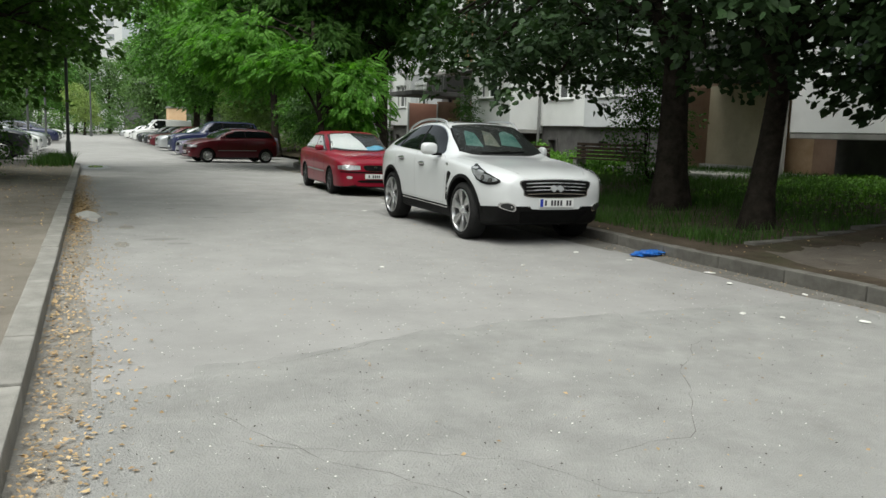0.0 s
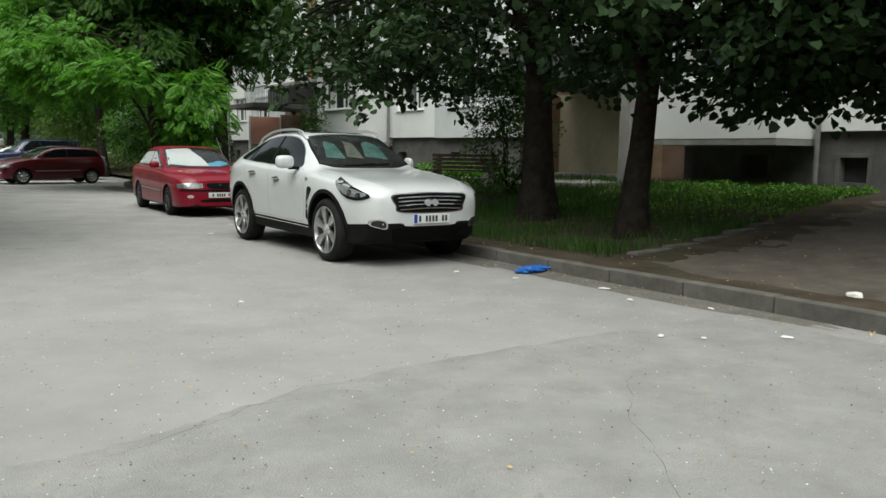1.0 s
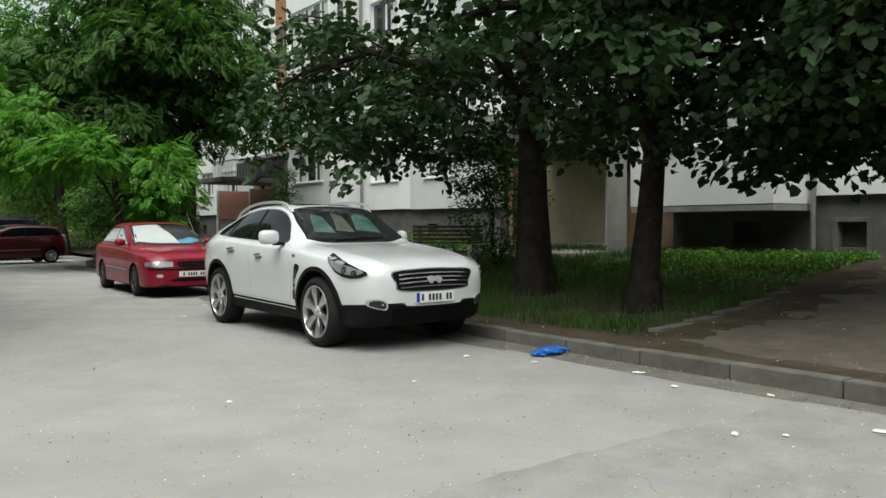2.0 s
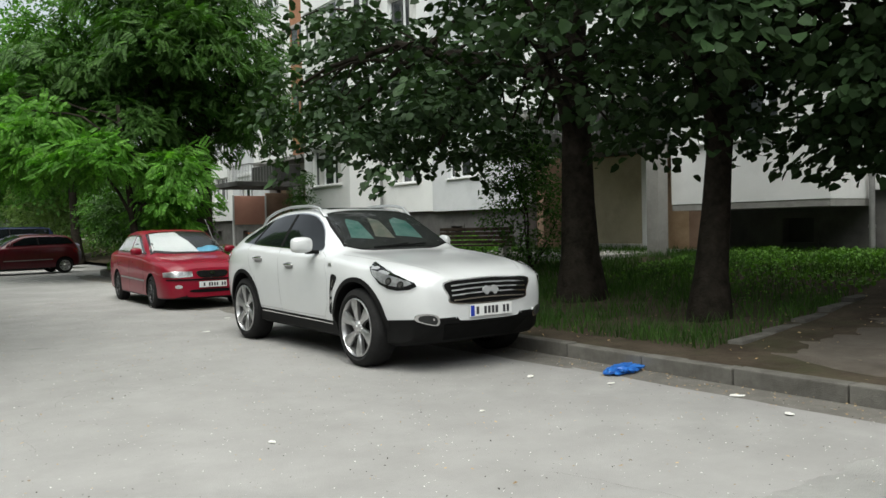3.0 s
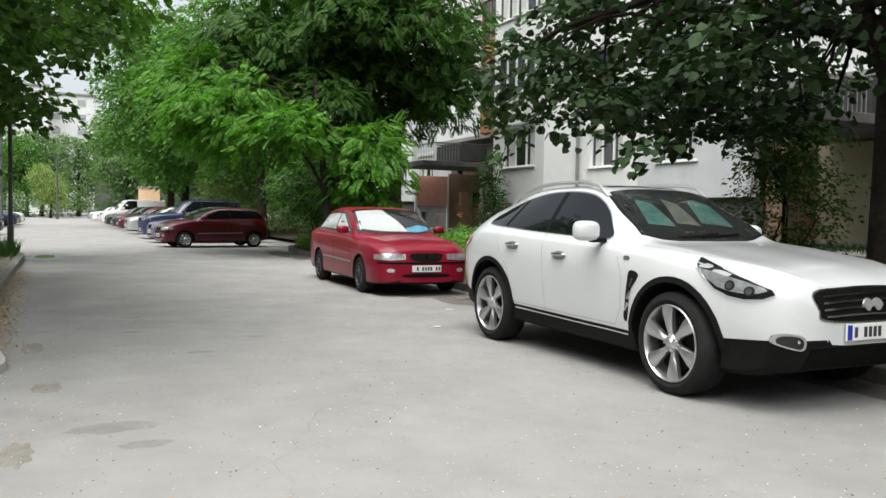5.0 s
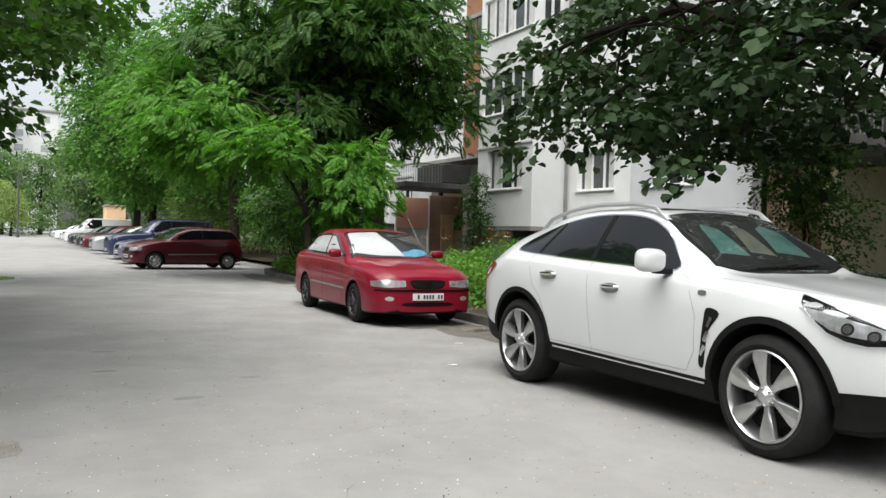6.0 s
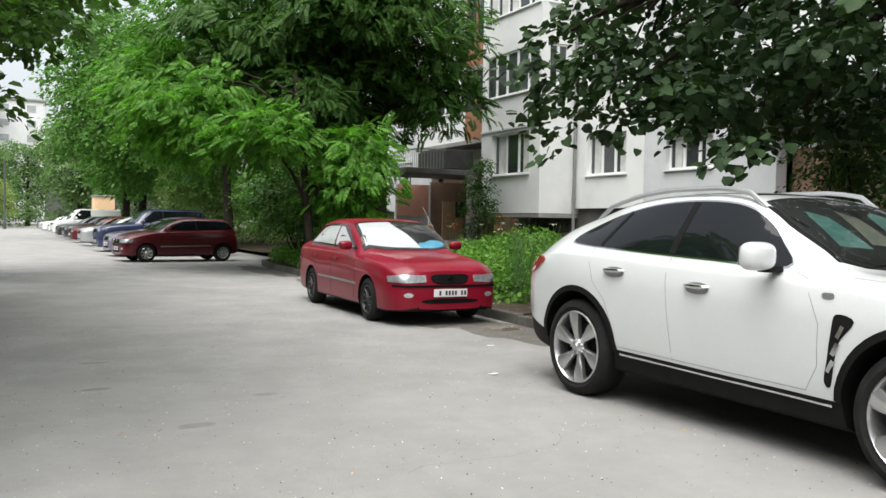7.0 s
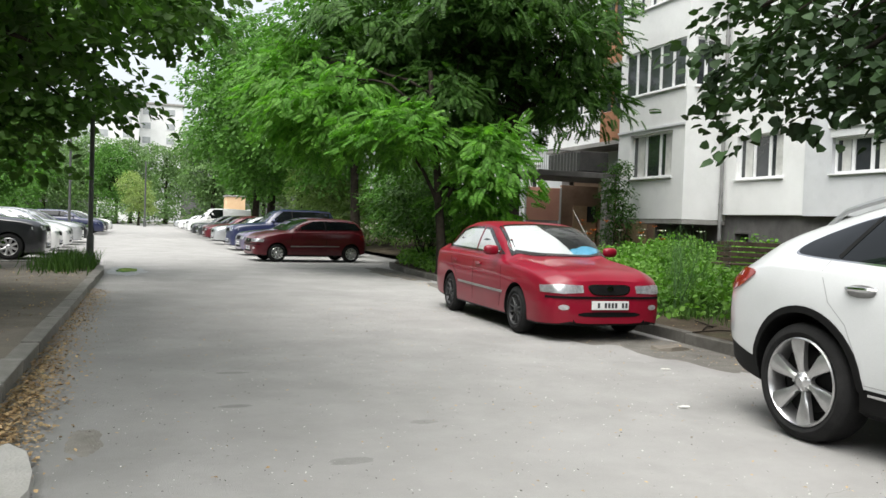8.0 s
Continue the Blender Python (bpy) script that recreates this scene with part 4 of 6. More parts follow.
        for yy, zz, rr in ((-0.68, 0.850, 0.034), (-0.54, 0.880, 0.036)):
            lay("lamp_ring", [(yy + rr * math.cos(a), zz + rr * math.sin(a)) for a in np.linspace(0, 2 * math.pi, 16, endpoint=False)], "side", "cabin_dark", s, 0.012, hl)
            lay("projector_lens", [(yy + 0.7 * rr * math.cos(a), zz + 0.7 * rr * math.sin(a)) for a in np.linspace(0, 2 * math.pi, 14, endpoint=False)], "side", "chrome", s, 0.016, hl)
        lay("lens", lamp, "side", "lamp_glass", s, 0.020, hl)
        # tail lamp
        lay("tail_light", smooth_loop([(3.40, 1.10), (3.55, 1.12), (3.72, 1.085), (3.80, 1.01), (3.74, 0.95), (3.60, 0.98), (3.48, 1.04)], 4), "side", "red_lens", s, 0.010)
        # mirror
        mb = bmesh.new()
        bmesh.ops.create_uvsphere(mb, u_segments=18, v_segments=12, radius=1.0)
        for v in mb.verts:
            x, y, z = v.co
            v.co = Vector((s * 1.06 + 0.128 * math.copysign(abs(x) ** 0.6, x), 0.97 + (0.085 if y < 0 else 0.055) * y, 1.225 + 0.088 * math.copysign(abs(z) ** 0.6, z)))
        if s > 0:
            for v in mb.verts:
                v.co = Vector((0.90 + (v.co.x - 1.06) * 0.35, 1.03 + (v.co.y - 0.97) * 1.4, v.co.z - 0.02))
            part("mirror", mb, "paint_white", car, "folded white door mirror", True)
        mir = None if s > 0 else part("mirror", mb, "paint_white", car, smooth=True)
        part("mirror_stalk", boxes((min(s * 0.86, s * 1.0), max(s * 0.86, s * 1.0), 0.93, 1.02, 1.125, 1.165), bevel=0.012), "plastic", mir or car)
        if mir:
            part("mirror_glass", boxes((min(s * 0.98, s * 1.15), max(s * 0.98, s * 1.15), 1.018, 1.027, 1.165, 1.285), bevel=0.01), "chrome", mir)
        # roof rail
        rb = bmesh.new()
        pts = []
        for i in range(13):
            y = 1.30 + 1.75 * i / 12
            h, nrm, _, _ = bvh.ray_cast(Vector((s * 0.585, y, 3)), Vector((0, 0, -1)))
            pts.append(h + Vector((0, 0, 0.062 * min(1, 4.5 * math.sin(math.pi * i / 12)) - 0.004)))
        tube(rb, pts, 0.019, 8)
        part("roof_rail", rb, "paint_silver", car, "silver roof rail", True)
        # fog lamp
        fog = smooth_loop([(s * 0.59, 0.47), (s * 0.70, 0.485), (s * 0.765, 0.52), (s * 0.755, 0.575), (s * 0.66, 0.58), (s * 0.59, 0.54)], 4)
        fl = lay("fog_light", fog, "front", "chrome", 1, 0.012)
        lay("fog_lens", [(s * 0.675 + (p[0] - s * 0.675) * 0.74, 0.525 + (p[1] - 0.525) * 0.72) for p in fog], "front", "cabin_dark", 1, 0.017, fl)
    # windscreen, sunshade behind it, rear screen
    ws = [(-0.66, 0.70), (-0.35, 0.585), (0, 0.555), (0.35, 0.585), (0.66, 0.70), (0.60, 1.10), (0.545, 1.34), (0.3, 1.385), (0, 1.395), (-0.3, 1.385), (-0.545, 1.34), (-0.60, 1.10)]
    lay("screen_surround", [(p[0] * 1.05, 1.0 + (p[1] - 1.0) * 1.06) for p in ws], "top", "plastic", 1, 0.002)
    # Dark sheet on the closed skin paints the cabin's shade behind the glass
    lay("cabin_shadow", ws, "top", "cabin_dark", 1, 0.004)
    for x0, x1, c in ((-0.56, -0.26, "shade_teal"), (-0.25, 0.02, "shade_tan"), (0.03, 0.40, "shade_teal")):
        lay("sunshade", [(x0 + 0.03, 0.80), (x1, 0.76), (x1 - 0.02, 1.08), (x1 - 0.14, 1.16), (x0 + 0.12, 1.10)], "top", c, 1, 0.006, skirt=0.002)
    lay("windscreen", ws, "top", "glass", 1, 0.012)
    lay("rear_screen", [(-0.52, 3.02), (0.52, 3.02), (0.60, 3.46), (0, 3.52), (-0.60, 3.46)], "top", "tint_glass", 1, 0.005)
    lay("sunroof", [(-0.40, 1.55), (0.40, 1.55), (0.40, 2.15), (-0.40, 2.15)], "top", "tint_glass", 1, 0.004)
    for s in (-1, 1):
        wb = bmesh.new()
        pts = [bvh.ray_cast(Vector((x, y, 3)), Vector((0, 0, -1)))[0] + Vector((0, 0, 0.022)) for x, y in ((s * 0.10 - 0.25, 0.60), (s * 0.1, 0.62), (s * 0.12 + 0.25, 0.66))]
        tube(wb, pts, 0.010, 6)
        part("wiper", wb, "plastic", car)
        lay("bonnet_gap", strip([(s * 0.80, 0.50), (s * 0.76, 0.0), (s * 0.66, -0.5), (s * 0.50, -0.83)], 0.006), "top", "gap", 1, 0.0015, skirt=0.002)
    # grille
    gr = smooth_loop([(-0.51, 0.855), (-0.25, 0.878), (0, 0.885), (0.25, 0.878), (0.51, 0.855), (0.47, 0.74), (0.42, 0.672), (0, 0.655), (-0.42, 0.672), (-0.47, 0.74)], 4)
    grille = lay("grille", [(p[0] * 1.04, 0.765 + (p[1] - 0.765) * 1.10) for p in gr], "front", "chrome", 1, 0.006)
    lay("grille_mesh", gr, "front", "seam", 1, 0.012, grille)
    for i in range(4):
        z = 0.694 + 0.045 * i
        w = 0.455 - 0.02 * (i == 0)
        lay("grille_bar", strip([(-w, z), (-w / 2, z + 0.010), (0, z + 0.014), (w / 2, z + 0.010), (w, z)], 0.013), "front", "chrome", 1, 0.022, grille)
    lay("emblem", smooth_loop([(-0.10, 0.765), (-0.05, 0.808), (0, 0.785), (0.05, 0.808), (0.10, 0.765), (0.05, 0.728), (0, 0.757), (-0.05, 0.728)], 4), "front", "paint_silver", 1, 0.034, grille)
    lay("lower_grille", [(-0.44, 0.30), (0.44, 0.30), (0.52, 0.47), (-0.52, 0.47)], "front", "seam", 1, 0.004)
    plate_at(car, -0.985, 0.525)
    return car


# --- ordinary cars from proportions
def common_car(name, m, label, spec, paint, rim_style=("steel", 9, "steel_black"), shade=None, detail=True, group="", trim_dark=True):
    """Saloons, hatchbacks, estates and vans. spec: lengths in metres, front axle at y=0."""
    car = thing(name, m, label, "car" if spec.get("kind") != "van" else "van", group)
    f, wb, r, H, hw, r_w = spec["front"], spec["wheelbase"], spec["rear"], spec["height"], spec["half"], spec["wheel"]
    hood, base, ws0, ws1 = spec["hood"], spec["belt"], spec["screen"][0], spec["screen"][1]
    rs0, rs1, deck = spec["rear_screen"][0], spec["rear_screen"][1], spec["deck"]
    y0, y1 = -f, wb + r
    nose = spec.get("nose", 0.62)
    top = [(y0, nose - 0.10), (y0 + 0.015, nose), (y0 + 0.07, nose + 0.06), (y0 + 0.3, hood - 0.10), (ws0 - 0.25, hood - 0.01), (ws0, hood + 0.02), ((ws0 + ws1) / 2, (hood + H) / 2 + 0.05), (ws1, H - 0.035), (ws1 + 0.35, H - 0.004), ((ws1 + rs0) / 2 + 0.1, H), (rs0, H - 0.05)]
    if rs1 < y1 - 0.2:
        top += [((rs0 + rs1) / 2, (H + deck) / 2 + 0.03), (rs1, deck + 0.01), (y1 - 0.10, deck - 0.02), (y1 - 0.02, deck - 0.10), (y1, deck - 0.25)]
    else:
        top += [((rs0 + rs1) / 2, (H + deck) / 2 + 0.06), (rs1, deck), (y1 - 0.01, deck - 0.12), (y1, deck - 0.3)]
    sh = Shell(top=top,
               belt=[(y0, nose - 0.14), (y0 + 0.10, nose - 0.02), (y0 + 0.5, hood - 0.14), (ws0, base - 0.04), (1.0, base), (wb, base + 0.03), (y1 - 0.3, min(base + 0.03, deck - 0.04)), (y1, min(base - 0.2, deck - 0.3))],
               width=[(y0, hw * 0.60), (y0 + 0.03, hw * 0.76), (y0 + 0.12, hw * 0.87), (y0 + 0.38, hw * 0.965), (0.1, hw), (wb, hw), (y1 - 0.4, hw * 0.97), (y1 - 0.12, hw * 0.90), (y1, hw * 0.72)],
               bottom=[(y0, 0.23), (y0 + 0.05, 0.20), (0, 0.18), (wb, 0.20), (y1 - 0.1, 0.28), (y1, 0.38)],
               roof_w=[(y0, hw * 0.7), (ws0, hw * 0.82), (ws1, hw * 0.755), (rs0, hw * 0.75), (y1, hw * 0.75)],
               clad=[(y0, 0.20), (0, 0.225), (wb, 0.23), (y1, 0.26)])
    bm = sh.build(stations(y0, y1, 44, (ws0, ws1, rs0, rs1)))
    bvh = BVHTree.FromBMesh(bm)
    cut_body(bm, car, wb, r_w + 0.045, r_w, hw, paint, 0.27)

    def lay(name, outline, plane, material, side=1, off=0.004, parent=None, label="", skirt=0.01, step=0.08):
        step = step if detail else max(step, 0.12) if step < 0.05 else 0.22
        return part(name, poly_patch(bvh, outline, plane, side, off, step, skirt), material, parent or car, label, True)

    g0, g1 = ws0 + 0.24, rs0 + 0.62 * (rs1 - rs0)
    for s in (-1, 1):
        for y in (0, wb):
            add_wheel(car, (r_w, *rim_style), s * (hw - 0.02), y, r_w, r_w * 0.66, 0.19, rim_style[1], "mesh" if rim_style[0] == "mesh" else "steel", rim_style[2], s)
        top_z = H - 0.10
        slope = (g0 + (ws1 - ws0) * 0.78, top_z - 0.015)
        glass = [(g0, base + 0.045), slope, (ws1 + 0.35, top_z), (rs0 - 0.25, top_z - 0.005), (rs0 + 0.05, top_z - 0.05), (g1, base + 0.09)]
        if spec.get("kind") == "van":
            glass = [(g0, base + 0.045), slope, (ws1 + 0.35, top_z), (ws1 + 0.75, top_z - 0.01), (ws1 + 0.75, base + 0.05)]
        if spec.get("side_shade"):
            # Cabin shade painted as a dark sheet under the side glass
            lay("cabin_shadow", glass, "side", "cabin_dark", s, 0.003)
            cy, cz = 1.75, 1.16
            # Pale sheet under the side glass paints the bright sky reflection
            lay("side_shade", [(cy + (p[0] - cy) * 0.86, cz + (p[1] - cz) * 0.84) for p in glass], "side", "shade_reflect_silver", s, 0.005, skirt=0.002)
            lay("side_glass", glass, "side", "glass", s, 0.011)
        else:
            lay("side_glass", glass, "side", "tint_glass", s, 0.004)
        pil = spec.get("pillar", (ws1 + rs0) / 2)
        lay("window_pillar", strip([(pil, top_z), (pil + 0.03, base + 0.05)], 0.06), "side", paint if spec.get("body_pillar") else "plastic", s, 0.008)
        if detail:
            pts = [(ws0 + 0.18, 0.30), (ws0 + 0.12, 0.55), (ws0 + 0.20, base - 0.02)]
            lay("door_gap", strip(pts, 0.007), "side", "seam", s, 0.0015, skirt=0.002)
            lay("door_gap", strip([(pil + 0.02, 0.30), (pil + 0.04, base)], 0.007), "side", "seam", s, 0.0015, skirt=0.002)
            if not spec.get("two_door"):
                lay("door_gap", strip([(wb - 0.34, 0.36), (wb - 0.30, 0.62), (wb - 0.05, 0.78), (wb + 0.02, base)], 0.007), "side", "seam", s, 0.0015, skirt=0.002)
            # Door strip in grey metal, its pale highlight put into the colour
            lay("rub_strip", strip([(0.42, 0.50), (wb - 0.42, 0.52)], 0.030), "side", "grey_metal", s, 0.014)
            for y in ((pil - 0.20,) if spec.get("two_door") else (pil - 0.18, wb - 0.22)):
                lay("door_handle", smooth_loop([(y - 0.09, base - 0.13), (y + 0.09, base - 0.125), (y + 0.09, base - 0.09), (y - 0.09, base - 0.095)], 3), "side", paint, s, 0.022)
        mb = bmesh.new()
        bmesh.ops.create_uvsphere(mb, u_segments=12, v_segments=8, radius=1.0)
        for v in mb.verts:
            v.co = Vector((s * (hw + 0.06) + 0.11 * math.copysign(abs(v.co.x) ** 0.65, v.co.x), g0 + 0.12 + 0.06 * v.co.y, base + 0.10 + 0.068 * math.copysign(abs(v.co.z) ** 0.65, v.co.z)))
        part("mirror", mb, paint, car, smooth=True)
        # lamps
        lz = spec.get("lamp_z", nose - 0.03)
        lx0, lx1 = spec.get("lamp_x", (0.42, 0.93))
        hl = lay("headlight", [(s * hw * lx0, lz - 0.045), (s * hw * 0.7, lz - 0.058), (s * hw * lx1, lz - 0.05), (s * hw * lx1, lz + 0.03), (s * hw * 0.75, lz + 0.05), (s * hw * lx0, lz + 0.04)], "front", "lamp_in", 1, 0.006, step=0.025)
        lay("lens", [(s * hw * lx0, lz - 0.045), (s * hw * 0.7, lz - 0.058), (s * hw * lx1, lz - 0.05), (s * hw * lx1, lz + 0.03), (s * hw * 0.75, lz + 0.05), (s * hw * lx0, lz + 0.04)], "front", "lamp_glass", 1, 0.014, hl, step=0.025)
        lay("tail_light", smooth_loop([(s * hw * 0.6, 0.72), (s * hw * 0.9, 0.72), (s * hw * 0.9, 0.88), (s * hw * 0.6, 0.88)], 3), "rear", "red_lens", 1, 0.006)
        if detail:
            lay("fog_light", [(s * hw * (0.70 + 0.075 * math.cos(a)), 0.425 + 0.032 * math.sin(a)) for a in np.linspace(0, 2 * math.pi, 14, endpoint=False)], "front", "lamp_in", 1, 0.006)
    tw, bw = hw * 0.715, hw * 0.82
    ws = [(-bw, ws0 + 0.12), (-bw * 0.5, ws0 + 0.035), (0, ws0 + 0.02), (bw * 0.5, ws0 + 0.035), (bw, ws0 + 0.12), (tw, ws1 - 0.10), (0, ws1 - 0.05), (-tw, ws1 - 0.10)]
    lay("screen_surround", [(p[0] * 1.012, (ws0 + ws1) / 2 + (p[1] - (ws0 + ws1) / 2) * 1.015) for p in ws], "top", "plastic", 1, 0.002)
    if shade:
        # Dark sheet paints the unlit cabin round the sunshade
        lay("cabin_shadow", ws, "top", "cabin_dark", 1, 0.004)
        for pts, c in shade:
            lay("sunshade", pts, "top", c, 1, 0.006, skirt=0.002)
        lay("windscreen", ws, "top", "glass", 1, 0.012)
    else:
        lay("windscreen", ws, "top", "tint_glass", 1, 0.005)
    if spec.get("kind") != "van":
        if rs1 < y1 - 0.2:
            lay("rear_screen", [(-tw, rs0 + 0.06), (tw, rs0 + 0.06), (bw, rs1 - 0.06), (-bw, rs1 - 0.06)], "top", "tint_glass", 1, 0.005)
        else:
            lay("rear_screen", [(-tw, base + 0.10), (tw, base + 0.10), (tw * 0.93, H - 0.14), (-tw * 0.93, H - 0.14)], "rear", "tint_glass", 1, 0.005)
    gz_ = spec.get("grille_z", nose - 0.05)
    gw = spec.get("grille_w", 0.34)
    g = smooth_loop([(-hw * gw, gz_ + 0.04), (0, gz_ + 0.05), (hw * gw, gz_ + 0.04), (hw * gw * 0.85, gz_ - 0.045), (0, gz_ - 0.06), (-hw * gw * 0.85, gz_ - 0.045)], 4)
    gr = lay("grille", [(p[0] * 1.06, gz_ + (p[1] - gz_) * 1.2) for p in g], "front", "chrome" if detail else "seam", 1, 0.004)
    lay("grille_mesh", g, "front", "seam", 1, 0.010, gr)
    lay("lower_grille", smooth_loop([(-hw * 0.40, 0.315), (hw * 0.40, 0.315), (hw * 0.40, 0.365), (-hw * 0.40, 0.365)], 3), "front", "seam", 1, 0.004)
    if detail:
        lay("bumper_strip", strip([(-hw * 0.90, 0.545), (-hw * 0.6, 0.545), (0, 0.545), (hw * 0.6, 0.545), (hw * 0.90, 0.545)], 0.028), "front", "seam", 1, 0.012)
        lay("emblem", [(0.045 * math.cos(a), gz_ + 0.012 + 0.03 * math.sin(a)) for a in np.linspace(0, 2 * math.pi, 12, endpoint=False)], "front", "chrome", 1, 0.02, gr)
    plate_at(car, y0 - 0.012, spec.get("plate_z", 0.37), 0.50, 0.105, left_blue=not spec.get("plain_plate"))
    if spec.get("aerial"):
        a = bvh.ray_cast(Vector((hw * 0.74, ws0 + 0.5, 3)), Vector((0, 0, -1)))[0]
        part("aerial", tube(bmesh.new(), [a, a + Vector((0.02, 0.55, 0.42))], [0.005, 0.003], 6), "grey_metal", car)
    return car


SALOON = dict(front=0.93, wheelbase=2.61, rear=1.03, height=1.45, half=0.855, wheel=0.305, hood=0.955, belt=0.94, screen=(0.36, 1.28), rear_screen=(2.40, 3.12), deck=1.06, nose=0.70, lamp_z=0.645, grille_z=0.64, grille_w=0.30, plate_z=0.40, pillar=1.55, body_pillar=True)
RED = dict(SALOON, plain_plate=True, aerial=True, side_shade=True)
HATCH = dict(front=0.72, wheelbase=2.47, rear=0.60, height=1.42, half=0.82, wheel=0.285, hood=0.97, belt=0.97, screen=(0.30, 1.15), rear_screen=(2.60, 3.0), deck=0.98, nose=0.70, pillar=1.58, two_door=True)
ESTATE = dict(front=0.90, wheelbase=2.65, rear=1.0, height=1.47, half=0.86, wheel=0.31, hood=1.0, belt=0.98, screen=(0.45, 1.35), rear_screen=(3.15, 3.6), deck=1.0, nose=0.72, pillar=1.6)
OFFROAD = dict(front=0.85, wheelbase=2.70, rear=0.95, height=1.78, half=0.90, wheel=0.36, hood=1.18, belt=1.16, screen=(0.50, 1.20), rear_screen=(3.30, 3.6), deck=1.2, nose=0.92, lamp_z=0.88, grille_z=0.86, pillar=1.65)
VAN = dict(front=0.85, wheelbase=3.0, rear=0.95, height=2.0, half=0.95, wheel=0.33, hood=1.15, belt=1.15, screen=(0.15, 1.0), rear_screen=(3.85, 3.95), deck=1.9, nose=0.90, lamp_z=0.86, grille_z=0.84, pillar=1.1, kind="van")

white_crossover(pose(0.945, 0, 0))
RED_SHADE = [([(-0.66, 0.54), (-0.2, 0.46), (0.20, 0.44), (0.16, 0.58), (0.08, 0.74), (-0.02, 0.94), (-0.06, 1.15), (-0.57, 1.12)], "shade_reflect_silver"), (smooth_loop([(0.16, 0.45), (0.40, 0.455), (0.62, 0.52), (0.60, 0.60), (0.44, 0.63), (0.30, 0.575), (0.20, 0.55)], 4), "shade_blue")]
common_car("saloon_car", pose(1.17, 8.12, 0, 0, 0, -1.5), "red saloon with black wheels and a silver sunshade", RED, "paint_red", ("mesh", 10, "steel_black"), RED_SHADE)
# cars parked square to the road
common_car("hatchback_car", pose(-0.45, 25.3, 0, 0, 0, -82), "dark red three-door hatchback parked square to the road", HATCH, "paint_maroon", ("steel", 8, "alloy"))
row = [("saloon_car", SALOON, "paint_purple", "violet grey saloon in the parked row"), ("offroad_car", OFFROAD, "paint_blue", "dark blue off-road car in the parked row"),
       ("estate_car", ESTATE, "paint_silver", "silver grey estate in the parked row"), ("saloon_car", SALOON, "paint_maroon", "dull red saloon in the parked row"),
       ("estate_car", ESTATE, "paint_black", "black estate in the parked row"), ("saloon_car", SALOON, "paint_black", "black saloon in the parked row"),
       ("van", VAN, "paint_plain", "white van in the parked row"), ("hatchback_car", HATCH, "paint_plain", "white hatchback in the parked row"), ("estate_car", ESTATE, "paint_plain", "white estate in the parked row"), ("saloon_car", SALOON, "paint_silver", "pale silver saloon in the parked row")]
for k, (nm, sp, pt, lb) in enumerate(row):
    y = (29.0, 33.6, 40.5, 46.0, 51.5, 57.5, 65.0, 72.0, 79.0, 87.0)[k]
    common_car(nm, pose(-0.20 - 0.012 * (y - 30), y, 0, 0, 0, -84 - (k % 3)), lb, sp, pt, ("steel", 8, "alloy"), detail=False, group="cars parked along the east side")
row = [("offroad_car", OFFROAD, "paint_black", "black off-road car facing the road"), ("estate_car", ESTATE, "paint_plain", "white estate facing the road"), ("saloon_car", SALOON, "paint_plain", "white saloon facing the road"),
       ("hatchback_car", HATCH, "paint_silver", "silver hatchback facing the road"), ("estate_car", ESTATE, "paint_silver", "silver estate facing the road"), ("saloon_car", SALOON, "paint_black", "black saloon facing the road"),
       ("estate_car", ESTATE, "paint_blue", "blue estate facing the road"), ("saloon_car", SALOON, "paint_black", "dark saloon facing the road"), ("hatchback_car", HATCH, "paint_black", "dark hatchback facing the road"), ("saloon_car", SALOON, "paint_plain", "white saloon facing the road")]
for k, (nm, sp, pt, lb) in enumerate(row):
    common_car(nm, pose(-7.65, 24.0 + 2.9 * k + (12 if k > 5 else 0), 0, 0, 0, 88 + (k % 3)), lb, sp, pt, ("steel", 8, "alloy"), detail=False, group="cars parked along the west side")
# ---------------------------------------------------------------- foliage
def leaf_shape(kind):
    """Vertices and triangles of one leaf in its own plane: along +y, folded on its rib."""
    if kind == "broad":
        v = [(0, 0, -0.03), (0.44, 0.16, 0.07), (0.40, 0.66, 0.07), (0, 1.05, -0.06), (-0.40, 0.66, 0.07), (-0.44, 0.16, 0.07)]
        f = [(0, 1, 2), (0, 2, 3), (0, 3, 4), (0, 4, 5)]
    elif kind == "small":
        v = [(0, 0, 0), (0.30, 0.45, 0.06), (0, 1, -0.04), (-0.30, 0.45, 0.06)]
        f = [(0, 1, 2), (0, 2, 3)]
    else:
        v, f = [], []
        n = 6
        for i in range(n):
            y = 0.12 + 0.80 * i / (n - 1)
            length = 0.36 * (1 - 0.45 * abs(i / (n - 1) - 0.35))
            droop = -0.22 * (y ** 2)
            for s in (-1, 1):
                k = len(v)
                tip = (s * length * 0.92, y + length * 0.42, droop - 0.10)
                v += [(0, y, droop), (s * length * 0.58, y - 0.03, droop - 0.02), tip, (s * length * 0.36, y + length * 0.56, droop - 0.01)]
                f += [(k, k + 1, k + 2), (k, k + 2, k + 3)]
    return np.array(v, float), np.array(f, int)


def unit(v):
    return v / (np.linalg.norm(v, axis=-1, keepdims=True) + 1e-9)


